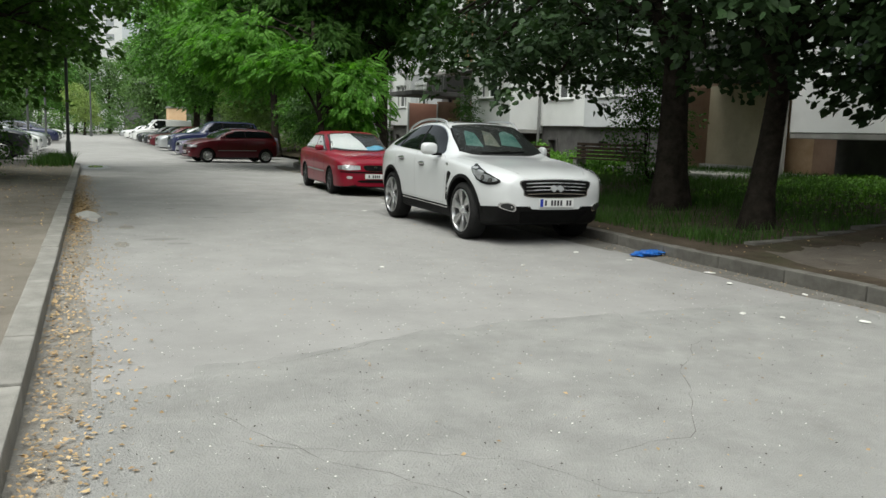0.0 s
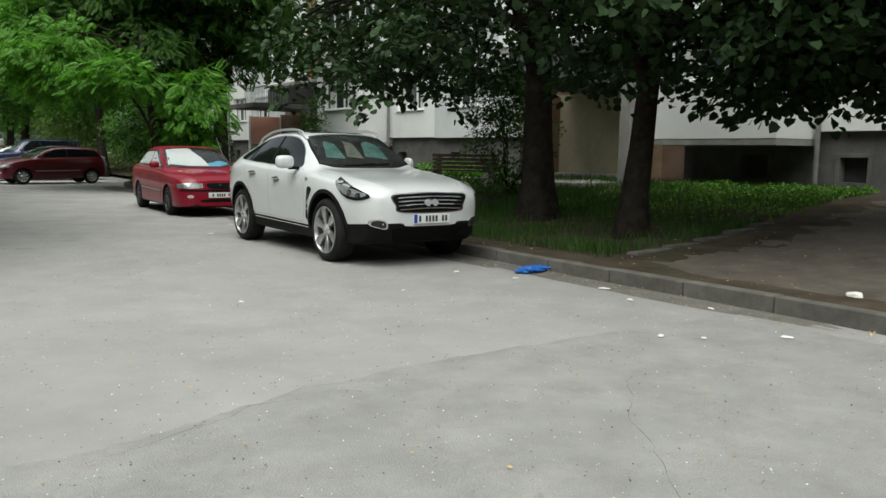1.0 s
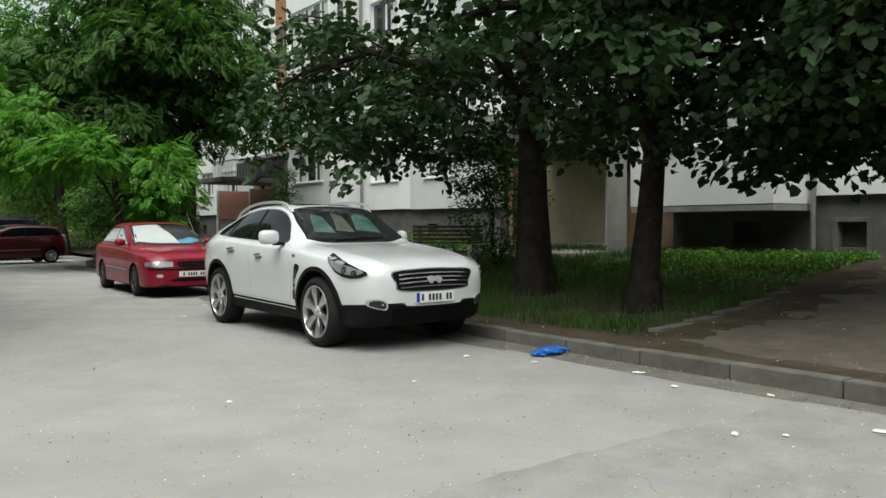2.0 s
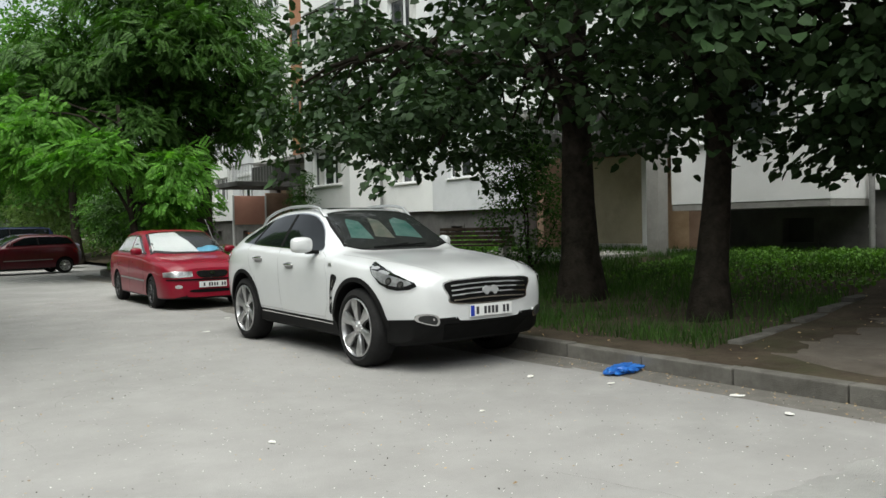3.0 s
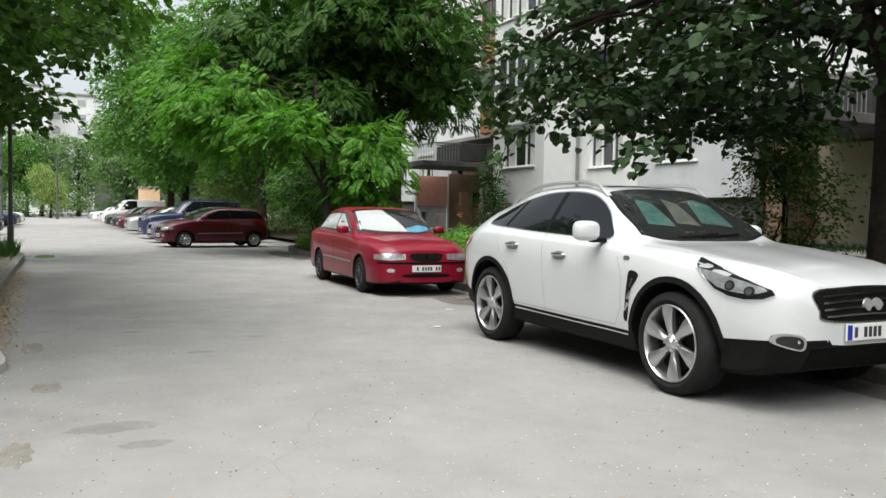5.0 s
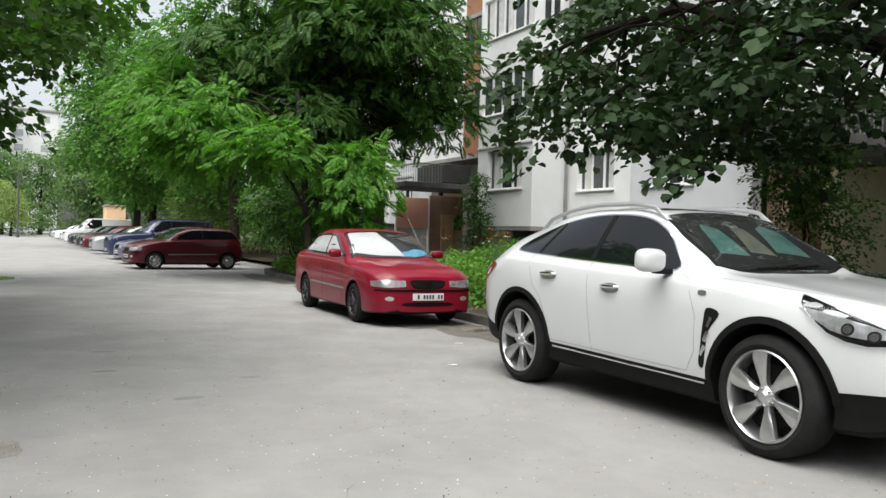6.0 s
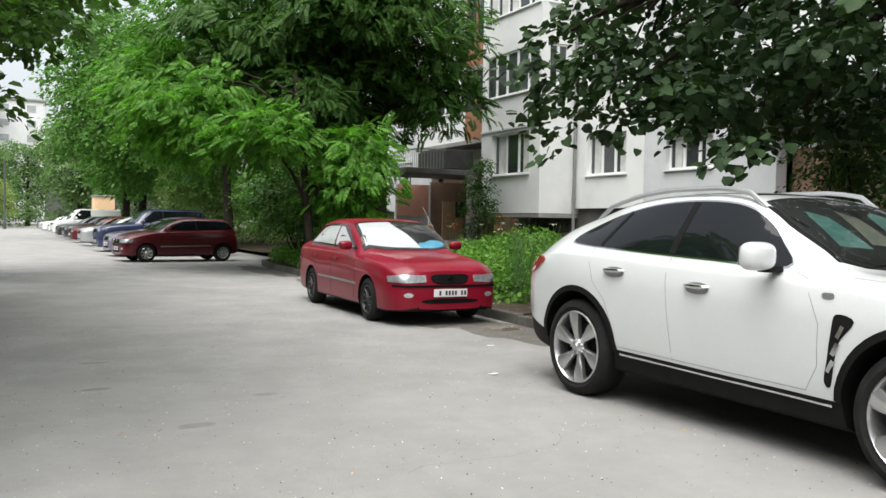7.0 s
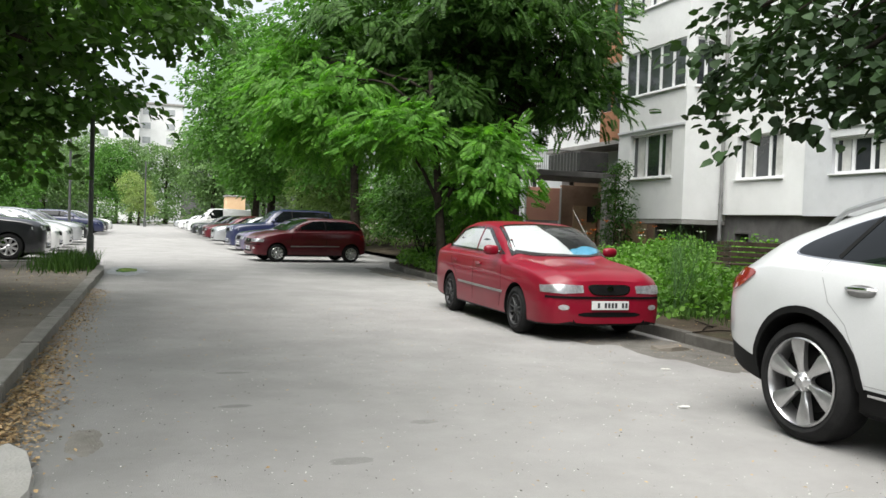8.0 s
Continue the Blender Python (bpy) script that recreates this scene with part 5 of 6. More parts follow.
def leaves(points, outward, size, kind, rng, tilt=0.45, axis=None):
    """One leaf at each point: its tip along outward and drooping, its face along axis (up, if none is given)."""
    n = len(points)
    v, f = leaf_shape(kind)
    d = outward + rng.normal(0, 0.35 if axis is not None else 0.55, (n, 3))
    d[:, 2] -= 0.25
    d = unit(d)
    up = (np.array([0, 0, 1.0]) if axis is None else axis) + rng.normal(0, tilt, (n, 3))
    x = unit(np.cross(d, up))
    r = np.stack([x, d, np.cross(x, d)], axis=2)
    s = size * rng.uniform(0.65, 1.25, n)
    out = np.einsum("nij,kj->nki", r, v) * s[:, None, None] + points[:, None, :]
    faces = (f[None] + (np.arange(n) * len(v))[:, None, None]).reshape(-1, 3)
    return out.reshape(-1, 3), faces


def bough_points(rng, lobes, boughs, per, spread, shell=0.55):
    """Leaf places: drooping, layered sprays strewn through ellipsoid lobes (centre, radii), denser towards the outside.
    Gives each leaf's place, its way out from the spray and the spray's upper side, and the sprays' centres."""
    vol = np.array([l[1][0] * l[1][1] * l[1][2] for l in lobes]) ** 0.75
    pick = rng.choice(len(lobes), boughs, p=vol / vol.sum())
    c = np.array([l[0] for l in lobes], float)[pick]
    r = np.array([l[1] for l in lobes], float)[pick]
    u = unit(rng.normal(0, 1, (boughs, 3)))
    rad = (shell + (1 - shell) * rng.uniform(0, 1, boughs)) ** 0.8
    cc = c + u * r * rad[:, None]
    level = unit(u * np.array([1, 1, 0.0]) + rng.normal(0, 0.25, (boughs, 3)) * np.array([1, 1, 0]))
    axis = unit(np.array([0, 0, 1.0]) + 0.45 * level + rng.normal(0, 0.28, (boughs, 3)))
    t1 = unit(level - axis * np.sum(level * axis, axis=1, keepdims=True))
    t2 = np.cross(axis, t1)
    big = spread * rng.uniform(0.6, 1.35, boughs)
    k = rng.poisson(per * (big / spread) ** 1.6) + 3
    i = np.repeat(np.arange(boughs), k)
    n = len(i)
    q, a = np.sqrt(rng.uniform(0, 1, n)), rng.uniform(0, 2 * math.pi, n)
    along, across = 1.25 * q * np.cos(a), 0.85 * q * np.sin(a)
    way = t1[i] * along[:, None] + t2[i] * across[:, None]
    p = cc[i] + (way - axis[i] * (0.40 * q * q)[:, None] + rng.normal(0, 0.10, (n, 3))) * big[i][:, None]
    return p, unit(way) * 0.8 + t1[i] * 0.3, unit(axis[i] + 0.6 * way), cc


def limb_path(rng, a, b, n=7, wob=0.12):
    a, b = np.array(a, float), np.array(b, float)
    length = np.linalg.norm(b - a)
    pts = []
    for i in range(n + 1):
        t = i / n
        p = a + (b - a) * t
        p[2] += 0.18 * length * math.sin(math.pi * t) * 0.6
        if 0 < i:
            p += rng.normal(0, wob * length * 0.12, 3)
        pts.append(tuple(p))
    return pts


def tree(name, base, trunk_r, trunk_top, lean, lobes, clumps, per, spread, leaf, kind, material, label, seed, shell=0.55, tilt=0.45, limbs=9, group=""):
    """A tree: tapered trunk with limbs and a crown of single leaves."""
    rng = np.random.default_rng(seed)
    bx, by, bz = base
    t = thing(name, pose(bx, by, bz), label, "tree", group)
    bm = bmesh.new()
    n = 9
    pts, rad = [], []
    for i in range(n + 1):
        s = i / n
        pts.append((lean[0] * s + 0.04 * trunk_top * 0.2 * math.sin(3 * s + seed), lean[1] * s + 0.02 * math.sin(5 * s + seed), -0.1 + s * trunk_top))
        rad.append(trunk_r * (1 + 0.55 * math.exp(-s * 14)) * (1 - 0.62 * s))
    tube(bm, pts, rad, 14)
    for v in bm.verts:
        k = 1 + 0.10 * noise.noise(Vector((v.co.x * 6, v.co.y * 6, v.co.z * 1.2)))
        v.co.x *= k
        v.co.y *= k
    part("trunk", bm, "bark", t, smooth=True)
    p, o, face, cc = bough_points(rng, lobes, clumps, per, spread, shell)
    ends = cc[rng.choice(len(cc), min(limbs * 4, len(cc)), replace=False)]
    for k in range(limbs):
        s = 0.35 + 0.6 * (k + 0.5) / limbs
        i = int(s * n)
        start = pts[i]
        lobe = lobes[k % len(lobes)]
        end = np.array(lobe[0]) + rng.normal(0, 0.25, 3) * np.array(lobe[1])
        bm = bmesh.new()
        path = limb_path(rng, start, end)
        r0 = rad[i] * 0.55
        tube(bm, path, [r0 * (1 - 0.8 * j / (len(path) - 1)) + 0.006 for j in range(len(path))], 7)
        near = sorted(ends.tolist(), key=lambda e: math.dist(e, path[-2]))[:4]
        for e in near:
            tw = limb_path(rng, path[4 if rng.uniform() < 0.5 else 5], e, 4)
            tube(bm, tw, [r0 * 0.30 * (1 - 0.8 * j / 4) + 0.004 for j in range(5)], 5)
        part("limb", bm, "bark", t, smooth=True)
    v, f = leaves(p, o, leaf, kind, rng, tilt, face)
    crown = soup("crown", v, f, material, t)
    tagged(crown, kind="stuff")
    return t


def lob(*rows):
    return [((r[0], r[1], r[2]), (r[3], r[4], r[5])) for r in rows]


gz = garden_z
# big linden over the white car; unseen high lobes are added for shade
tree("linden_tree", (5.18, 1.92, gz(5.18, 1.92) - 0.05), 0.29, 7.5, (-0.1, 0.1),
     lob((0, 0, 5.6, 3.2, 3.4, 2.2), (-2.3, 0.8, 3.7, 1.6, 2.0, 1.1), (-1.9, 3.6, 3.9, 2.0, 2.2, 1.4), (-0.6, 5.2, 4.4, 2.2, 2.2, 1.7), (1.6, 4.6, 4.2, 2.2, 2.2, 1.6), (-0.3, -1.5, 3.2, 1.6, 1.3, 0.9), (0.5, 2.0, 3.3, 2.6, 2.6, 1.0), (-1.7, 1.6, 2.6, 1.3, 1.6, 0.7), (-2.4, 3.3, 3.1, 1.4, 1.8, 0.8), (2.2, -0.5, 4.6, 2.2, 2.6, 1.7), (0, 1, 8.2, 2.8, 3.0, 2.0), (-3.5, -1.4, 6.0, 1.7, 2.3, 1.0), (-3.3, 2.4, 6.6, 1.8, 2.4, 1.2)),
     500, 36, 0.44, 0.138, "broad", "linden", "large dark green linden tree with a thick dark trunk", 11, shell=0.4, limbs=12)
# High lobes out of view are added here to shade the ground
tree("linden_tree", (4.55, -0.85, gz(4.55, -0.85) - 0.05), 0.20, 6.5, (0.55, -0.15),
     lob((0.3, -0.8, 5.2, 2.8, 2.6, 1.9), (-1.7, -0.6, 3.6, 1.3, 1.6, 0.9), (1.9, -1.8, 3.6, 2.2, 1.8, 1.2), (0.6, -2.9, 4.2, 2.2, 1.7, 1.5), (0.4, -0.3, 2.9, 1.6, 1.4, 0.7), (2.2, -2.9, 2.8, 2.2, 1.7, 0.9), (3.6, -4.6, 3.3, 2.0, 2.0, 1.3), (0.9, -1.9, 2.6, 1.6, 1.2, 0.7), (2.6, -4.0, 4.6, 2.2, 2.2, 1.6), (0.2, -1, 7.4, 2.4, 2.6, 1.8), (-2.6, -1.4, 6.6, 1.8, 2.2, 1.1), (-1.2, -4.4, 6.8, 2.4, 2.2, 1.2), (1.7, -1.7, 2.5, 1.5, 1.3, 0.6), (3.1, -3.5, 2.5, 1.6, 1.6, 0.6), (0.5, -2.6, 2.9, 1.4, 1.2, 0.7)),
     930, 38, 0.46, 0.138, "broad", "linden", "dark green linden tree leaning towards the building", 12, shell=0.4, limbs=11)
# feathery trees behind the red car: a tall dark one and a low bright one before it
tree("ash_tree", (5.5, 20.0, gz(5.5, 20.0) - 0.05), 0.28, 10.0, (0.1, 0),
     lob((0, 0, 7.0, 3.4, 3.2, 2.2), (-2.6, 0.6, 6.2, 2.0, 2.0, 1.6), (-4.0, 1.2, 6.6, 1.8, 1.9, 1.5), (-2.2, -0.8, 4.9, 1.7, 1.6, 0.9), (1.5, -0.9, 4.9, 1.1, 1.1, 0.7), (1.9, -0.8, 6.2, 0.9, 1.0, 0.8), (0, 2, 5.4, 2.6, 2.6, 1.6), (-0.8, 0.5, 9.8, 3.4, 3.4, 2.4), (-1.6, -1.6, 7.2, 1.8, 1.6, 1.4)),
     520, 28, 0.72, 0.35, "pinnate", "dark_leaf", "tall tree with dark feathery leaves behind the red car", 13, shell=0.40, tilt=0.3, limbs=14)
tree("sumac_tree", (2.7, 17.6, gz(2.7, 17.6) - 0.05), 0.13, 5.2, (-0.3, 0.4),
     lob((-0.9, 0.3, 3.6, 1.2, 1.2, 0.6), (0.9, -0.2, 2.9, 0.8, 0.9, 0.8), (1.0, 0.2, 1.9, 0.6, 0.7, 0.6), (-2.1, 2.8, 4.4, 1.8, 2.0, 1.2), (-2.7, 4.6, 5.2, 1.4, 1.9, 1.1)),
     180, 38, 0.74, 0.34, "pinnate", "pinnate", "bright green feathery tree leaning over the road", 14, shell=0.45, tilt=0.42, limbs=10)
tree("ash_tree", (4.2, 33.0, gz(4.2, 33.0) - 0.05), 0.22, 9.0, (-0.2, 0.3),
     lob((-0.6, 0, 6.0, 2.8, 3.2, 2.2), (-1.6, 0.8, 8.6, 3.2, 3.4, 2.4), (-0.5, 2, 4.0, 2.0, 2.2, 1.2), (-1.0, 5, 7.0, 2.8, 3.0, 2.6), (-0.4, 2, 11.2, 3.0, 3.2, 2.2), (-3.2, 4, 7.2, 2.2, 3.0, 2.2)),
     620, 30, 0.70, 0.24, "small", "mid_leaf", "leafy green tree beside the parked cars", 15, shell=0.45, limbs=9)
tree("ash_tree", (4.6, 48.0, 0.1), 0.26, 10.0, (-0.6, 0.3),
     lob((-0.6, 0, 6.5, 3.4, 4.0, 2.6), (-1.6, 0.8, 9.6, 3.8, 4.4, 3.0), (-2.2, 2, 4.6, 2.4, 3.2, 1.6), (-4.0, 3, 6.8, 2.6, 3.4, 2.6), (-4.4, 5, 10.0, 2.8, 4.0, 2.8), (-3, 6, 12.5, 3.6, 4.0, 2.6)),
     720, 30, 0.85, 0.30, "small", "mid_leaf", "leafy green tree beside the parked cars", 16, shell=0.45, limbs=7)
for k, (x, y, s, mt) in enumerate(((4.6, 62, 1.5, "mid_leaf"), (5.5, 80, 1.6, "mid_leaf"), (3.0, 104, 1.3, "haze_leaf"), (-8.4, 112, 1.0, "mid_leaf"), (-14, 58, 1.0, "mid_leaf"), (-15, 76, 1.1, "mid_leaf"), (-5.4, 100, 0.62, "pale_leaf"), (-11.5, 122, 1.25, "haze_leaf"), (-6.8, 118, 1.15, "haze_leaf"), (-2.2, 124, 1.15, "haze_leaf"), (4, 135, 1.4, "haze_leaf"), (-16, 105, 1.1, "haze_leaf"), (9, 112, 1.4, "haze_leaf"), (-24, 92, 1.3, "haze_leaf"), (-14.5, 128, 1.1, "haze_leaf"), (-30, 120, 1.6, "haze_leaf"), (-40, 100, 1.5, "haze_leaf"), (14, 140, 1.6, "haze_leaf"), (-22, 142, 1.5, "haze_leaf"), (-17, 44, 1.2, "mid_leaf"), (-18, 30, 1.2, "mid_leaf"))):
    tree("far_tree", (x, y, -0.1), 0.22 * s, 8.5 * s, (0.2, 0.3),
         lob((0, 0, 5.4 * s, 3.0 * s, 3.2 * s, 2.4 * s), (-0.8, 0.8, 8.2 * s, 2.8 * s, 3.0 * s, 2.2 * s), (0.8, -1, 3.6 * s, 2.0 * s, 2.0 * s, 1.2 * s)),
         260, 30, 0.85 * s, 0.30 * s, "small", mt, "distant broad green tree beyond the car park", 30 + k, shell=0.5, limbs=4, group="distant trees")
# west side: trees whose boughs hang over the pavement
tree("chestnut_tree", (-8.6, 9.0, 0.1), 0.22, 7.5, (0.5, 0.2),
     lob((0.8, 0.4, 5.6, 2.6, 3.0, 1.9), (1.8, 2.0, 4.2, 1.5, 2.2, 1.1), (3.0, 1.8, 4.3, 1.3, 2.4, 1.5), (3.2, 0.5, 6.3, 1.6, 2.4, 1.4), (4.6, 4.4, 5.2, 1.4, 2.4, 1.1), (0.6, 0.2, 3.2, 1.8, 2.2, 1.1), (1.6, -2.0, 5.4, 1.8, 2.2, 1.5), (0.2, 3.2, 3.2, 1.7, 2.2, 1.2)),
     480, 30, 0.50, 0.165, "broad", "shade_leaf", "dark green tree with large leaves over the pavement", 21, shell=0.45, limbs=10)
tree("sumac_tree", (-8.0, 1.5, 0.1), 0.17, 6.5, (0.6, 0.4),
     lob((1.2, 0.6, 5.4, 2.0, 2.4, 1.4), (2.3, 1.5, 4.6, 1.3, 1.9, 0.9), (1.8, 4, 5.8, 1.6, 1.8, 1.2), (3.3, 2.0, 4.6, 1.3, 1.8, 0.9), (3.6, 4.4, 5.2, 1.5, 1.8, 1.0)),
     130, 30, 0.62, 0.33, "pinnate", "pinnate", "bright green feathery tree over the pavement", 22, shell=0.5, tilt=0.28, limbs=8)
tree("linden_tree", (-9.2, 17.5, 0.1), 0.2, 7.5, (0.3, 0.2),
     lob((0.6, 0.4, 5.4, 2.6, 2.8, 2.0), (1.6, 1.0, 4.0, 1.6, 2.0, 1.2), (0.5, 0, 8.0, 2.8, 3.0, 2.0), (4.6, -0.5, 6.2, 2.0, 2.6, 1.4), (3.0, 0.5, 7.6, 2.0, 2.4, 1.6), (0, 0, 3.4, 1.8, 2.4, 1.6), (3.5, 0.8, 3.9, 1.3, 1.8, 0.9), (2.2, 0.5, 3.0, 1.5, 1.6, 0.9)),
     640, 28, 0.55, 0.19, "broad", "shade_leaf", "dark green tree beside the car park", 23, shell=0.45, limbs=9)


def shrub(name, base, lobes, clumps, per, spread, leaf, kind, material, label, seed, stems=7, category="bush"):
    rng = np.random.default_rng(seed)
    t = thing(name, pose(*base), label, category)
    p, o, face, cc = bough_points(rng, lobes, clumps, per, spread, 0.45)
    bm = bmesh.new()
    for k in range(stems):
        e = cc[rng.integers(len(cc))]
        st = (rng.normal(0, 0.12), rng.normal(0, 0.12), -0.05)
        tube(bm, limb_path(rng, st, e, 5, 0.2), [0.025, 0.02, 0.016, 0.012, 0.009, 0.005], 5)
    tagged(part("woody_base", bm, "bark", t, smooth=True), kind="stuff")
    p[:, 2] = np.maximum(p[:, 2], 0.04)
    v, f = leaves(p, o, leaf, kind, rng, 0.45, face)
    tagged(soup("foliage", v, f, material, t), kind="stuff")
    return t


shrub("lilac_bush", (4.5, 37.5, gz(4.5, 37.5)), lob((-0.8, 0.6, 2.6, 1.8, 2.4, 1.2), (0.2, -1.6, 2.2, 1.7, 1.9, 1.1), (-0.4, 1.0, 3.6, 1.8, 2.2, 1.0)), 330, 36, 0.50, 0.15, "small", "bush", "wild pale green lilac bush behind the parked cars", 41)
shrub("elder_bush", (4.6, 24.4, gz(4.6, 24.4)), lob((-0.5, 0.6, 1.9, 1.2, 1.6, 1.0), (0.2, -1.6, 1.5, 1.2, 1.5, 0.9), (-0.2, 1.4, 2.8, 1.3, 1.5, 0.8)), 170, 34, 0.42, 0.15, "small", "dark_leaf", "dark thin elder bush in the shade of the ash tree", 49)
shrub("lilac_bush", (5.6, 27.2, gz(5.6, 27.2)), lob((-0.6, 0, 2.2, 1.9, 2.2, 1.6), (0, 1.5, 3.6, 1.8, 2.2, 1.4), (0, -3.5, 1.8, 1.6, 2.4, 1.6), (0.4, 4.5, 2.4, 1.8, 2.4, 2.0)), 480, 38, 0.46, 0.12, "small", "mid_leaf", "dense green bush behind the parked cars", 42)
shrub("garden_shrub", (7.5, 5.6, gz(7.5, 5.6)), lob((0, 0, 1.2, 1.0, 1.1, 1.2), (-0.2, 0.2, 2.2, 0.8, 0.9, 0.8)), 170, 34, 0.30, 0.085, "small", "dark_leaf", "thin dark shrub in front of the building", 43)
shrub("climbing_rose", (9.9, 21.0, gz(9.9, 21.0)), lob((0, 0.4, 1.3, 0.6, 0.7, 1.1), (0, 0.4, 2.4, 0.45, 0.5, 0.7)), 100, 34, 0.28, 0.09, "small", "dark_leaf", "dark climbing shrub beside the entrance", 44)
shrub("hedge_bush", (-7.3, 12.2, 0.12), lob((0, 0, 1.2, 1.0, 1.8, 1.2), (-0.6, -2.5, 1.3, 1.0, 1.7, 1.2), (-0.8, 2.4, 1.3, 1.0, 1.6, 1.2)), 230, 34, 0.40, 0.10, "small", "dark_leaf", "dark hedge beside the pavement", 45)

shrub("far_hedge", (-8.0, 108.0, -0.05), lob((0, 0, 1.6, 9, 1.5, 1.6), (-14, 1, 1.8, 8, 1.5, 1.8), (13, 0, 2.0, 7, 1.6, 2.0), (4, 1, 3.0, 3, 1.6, 2.2), (-6, 1, 2.8, 3, 1.6, 2.2)), 300, 36, 0.9, 0.34, "small", "haze_leaf", "distant green hedge closing the car park", 46)
shrub("row_hedge", (6.6, 36.0, 0.1), lob((0, 0, 1.6, 1.2, 4, 1.7), (-0.3, 8, 1.8, 1.3, 5, 1.9), (0, 17, 2.0, 1.4, 5, 2.0), (0, 26, 2.2, 1.5, 6, 2.2), (0.6, -4, 2.6, 1.2, 2.5, 2.2)), 460, 34, 0.55, 0.16, "small", "bush", "overgrown green hedge behind the parked row", 47)
shrub("row_hedge", (-14.2, 30.0, -0.05), lob((0, 0, 1.6, 1.3, 6, 1.8), (0, 12, 1.8, 1.4, 7, 2.0), (0, 26, 2.2, 1.5, 8, 2.4), (0.4, 40, 2.6, 1.6, 8, 2.8)), 400, 32, 0.6, 0.19, "small", "mid_leaf", "overgrown green hedge behind the parked row", 48)
# ---------------------------------------------------------------- garden: grass, herbs, flowers
def blades(name, points, height, width, material, label, rng, parent=None):
    n = len(points)
    a = rng.uniform(0, 2 * math.pi, n)
    h = height * rng.uniform(0.5, 1.3, n)
    lean = rng.normal(0, 0.35, (n, 2)) * h[:, None]
    side = np.stack([np.cos(a), np.sin(a), np.zeros(n)], 1) * (width * rng.uniform(0.6, 1.3, n))[:, None]
    mid = points + np.stack([lean[:, 0] * 0.35, lean[:, 1] * 0.35, h * 0.6], 1)
    tip = points + np.stack([lean[:, 0], lean[:, 1], h], 1)
    v = np.stack([points - side, points + side, mid - side * 0.7, mid + side * 0.7, tip], 1).reshape(-1, 3)
    f = np.array([(0, 1, 3), (0, 3, 2), (2, 3, 4)])[None] + (np.arange(n) * 5)[:, None, None]
    ob = soup(name, v, f.reshape(-1, 3), material, parent)
    if label:
        tagged(ob, label, "grass", kind="stuff")
    return ob


rng = np.random.default_rng(5)


def strew(n, x0, x1, y0, y1, keep):
    out = []
    while len(out) < n:
        x, y = rng.uniform(x0, x1), rng.uniform(y0, y1)
        if rng.uniform() < keep(x, y):
            out.append((x, y, garden_z(x, y) - 0.01))
    return np.array(out)


def lawn(x, y):
    if y < path_edge(x) + 0.25 or x < kerb_x(y) + 0.75:
        return 0.0
    k = 0.55 + 0.7 * hash2(x, y, 0.7)
    if 5.2 < y < 8.2 and x < 5.5:
        k *= 0.12
    return max(0.05, min(1, k))


blades("grass", strew(42000, 2.6, 11.6, -2.4, 13, lawn), 0.17, 0.006, "grass", "long uneven grass under the linden trees", rng)
blades("grass_verge", strew(14000, 2.6, 8.0, 12, 27, lawn), 0.25, 0.008, "grass", "rough grass verge along the kerb", rng)
w = np.stack([np.minimum(rng.normal(-5.8, 0.28, 1500), -5.25), np.minimum(rng.normal(18.4, 0.95, 1500), 20.2), np.full(1500, 0.12)], 1)
blades("weeds", w, 0.36, 0.009, "grass", "tall weeds round the lamp post", rng)


def herb_bed(name, n, x0, x1, y0, y1, height, leaf, material, label, dens):
    pts = []
    while len(pts) < n:
        x, y = rng.uniform(x0, x1), rng.uniform(y0, y1)
        k = dens(x, y)
        if rng.uniform() < k:
            top = height * (0.35 + 0.65 * k) * (0.8 + 0.5 * hash2(x + 9, y, 1.6))
            pts.append((x, y, garden_z(x, y) + top * rng.uniform(0.1, 1) ** 0.6))
    p = np.array(pts)
    o = rng.normal(0, 0.6, (n, 3))
    v, f = leaves(p, o, leaf, "broad", rng, 0.5)
    return tagged(soup(name, v, f, material), label, "plants", kind="stuff")


herb_bed("flower_bed_plants", 19000, 3.2, 9.8, 8.2, 18.5, 0.82, 0.078, "herb", "lush green garden plants in the flower bed", lambda x, y: min(1, max(0, 0.5 + 0.9 * hash2(x, y, 0.55))) * min(1, max(0, (x - 2.9) / 0.8)) * min(1, (y - 8.0) / 0.8))
herb_bed("verge_weeds", 3600, 2.6, 6.5, 18.0, 27.5, 0.34, 0.085, "herb", "rank green weeds along the kerb under the ash tree", lambda x, y: (0.9 if x > kerb_x(y) + 0.25 else 0) * min(1, max(0.1, 1 - (x - kerb_x(y) - 1.2) / 2.5)))
herb_bed("ground_cover", 5000, 2.7, 9.0, 8.0, 20, 0.22, 0.08, "herb", "low bright green ground cover", lambda x, y: 0.9)
herb_bed("roadside_weeds", 5200, 5.5, 11.8, -2.2, 3.5, 0.17, 0.060, "herb", "bright green weeds along the building", lambda x, y: (0.9 if y > path_edge(x) + 0.25 else 0) * min(1, max(0.05, (x - 6) / 4)))


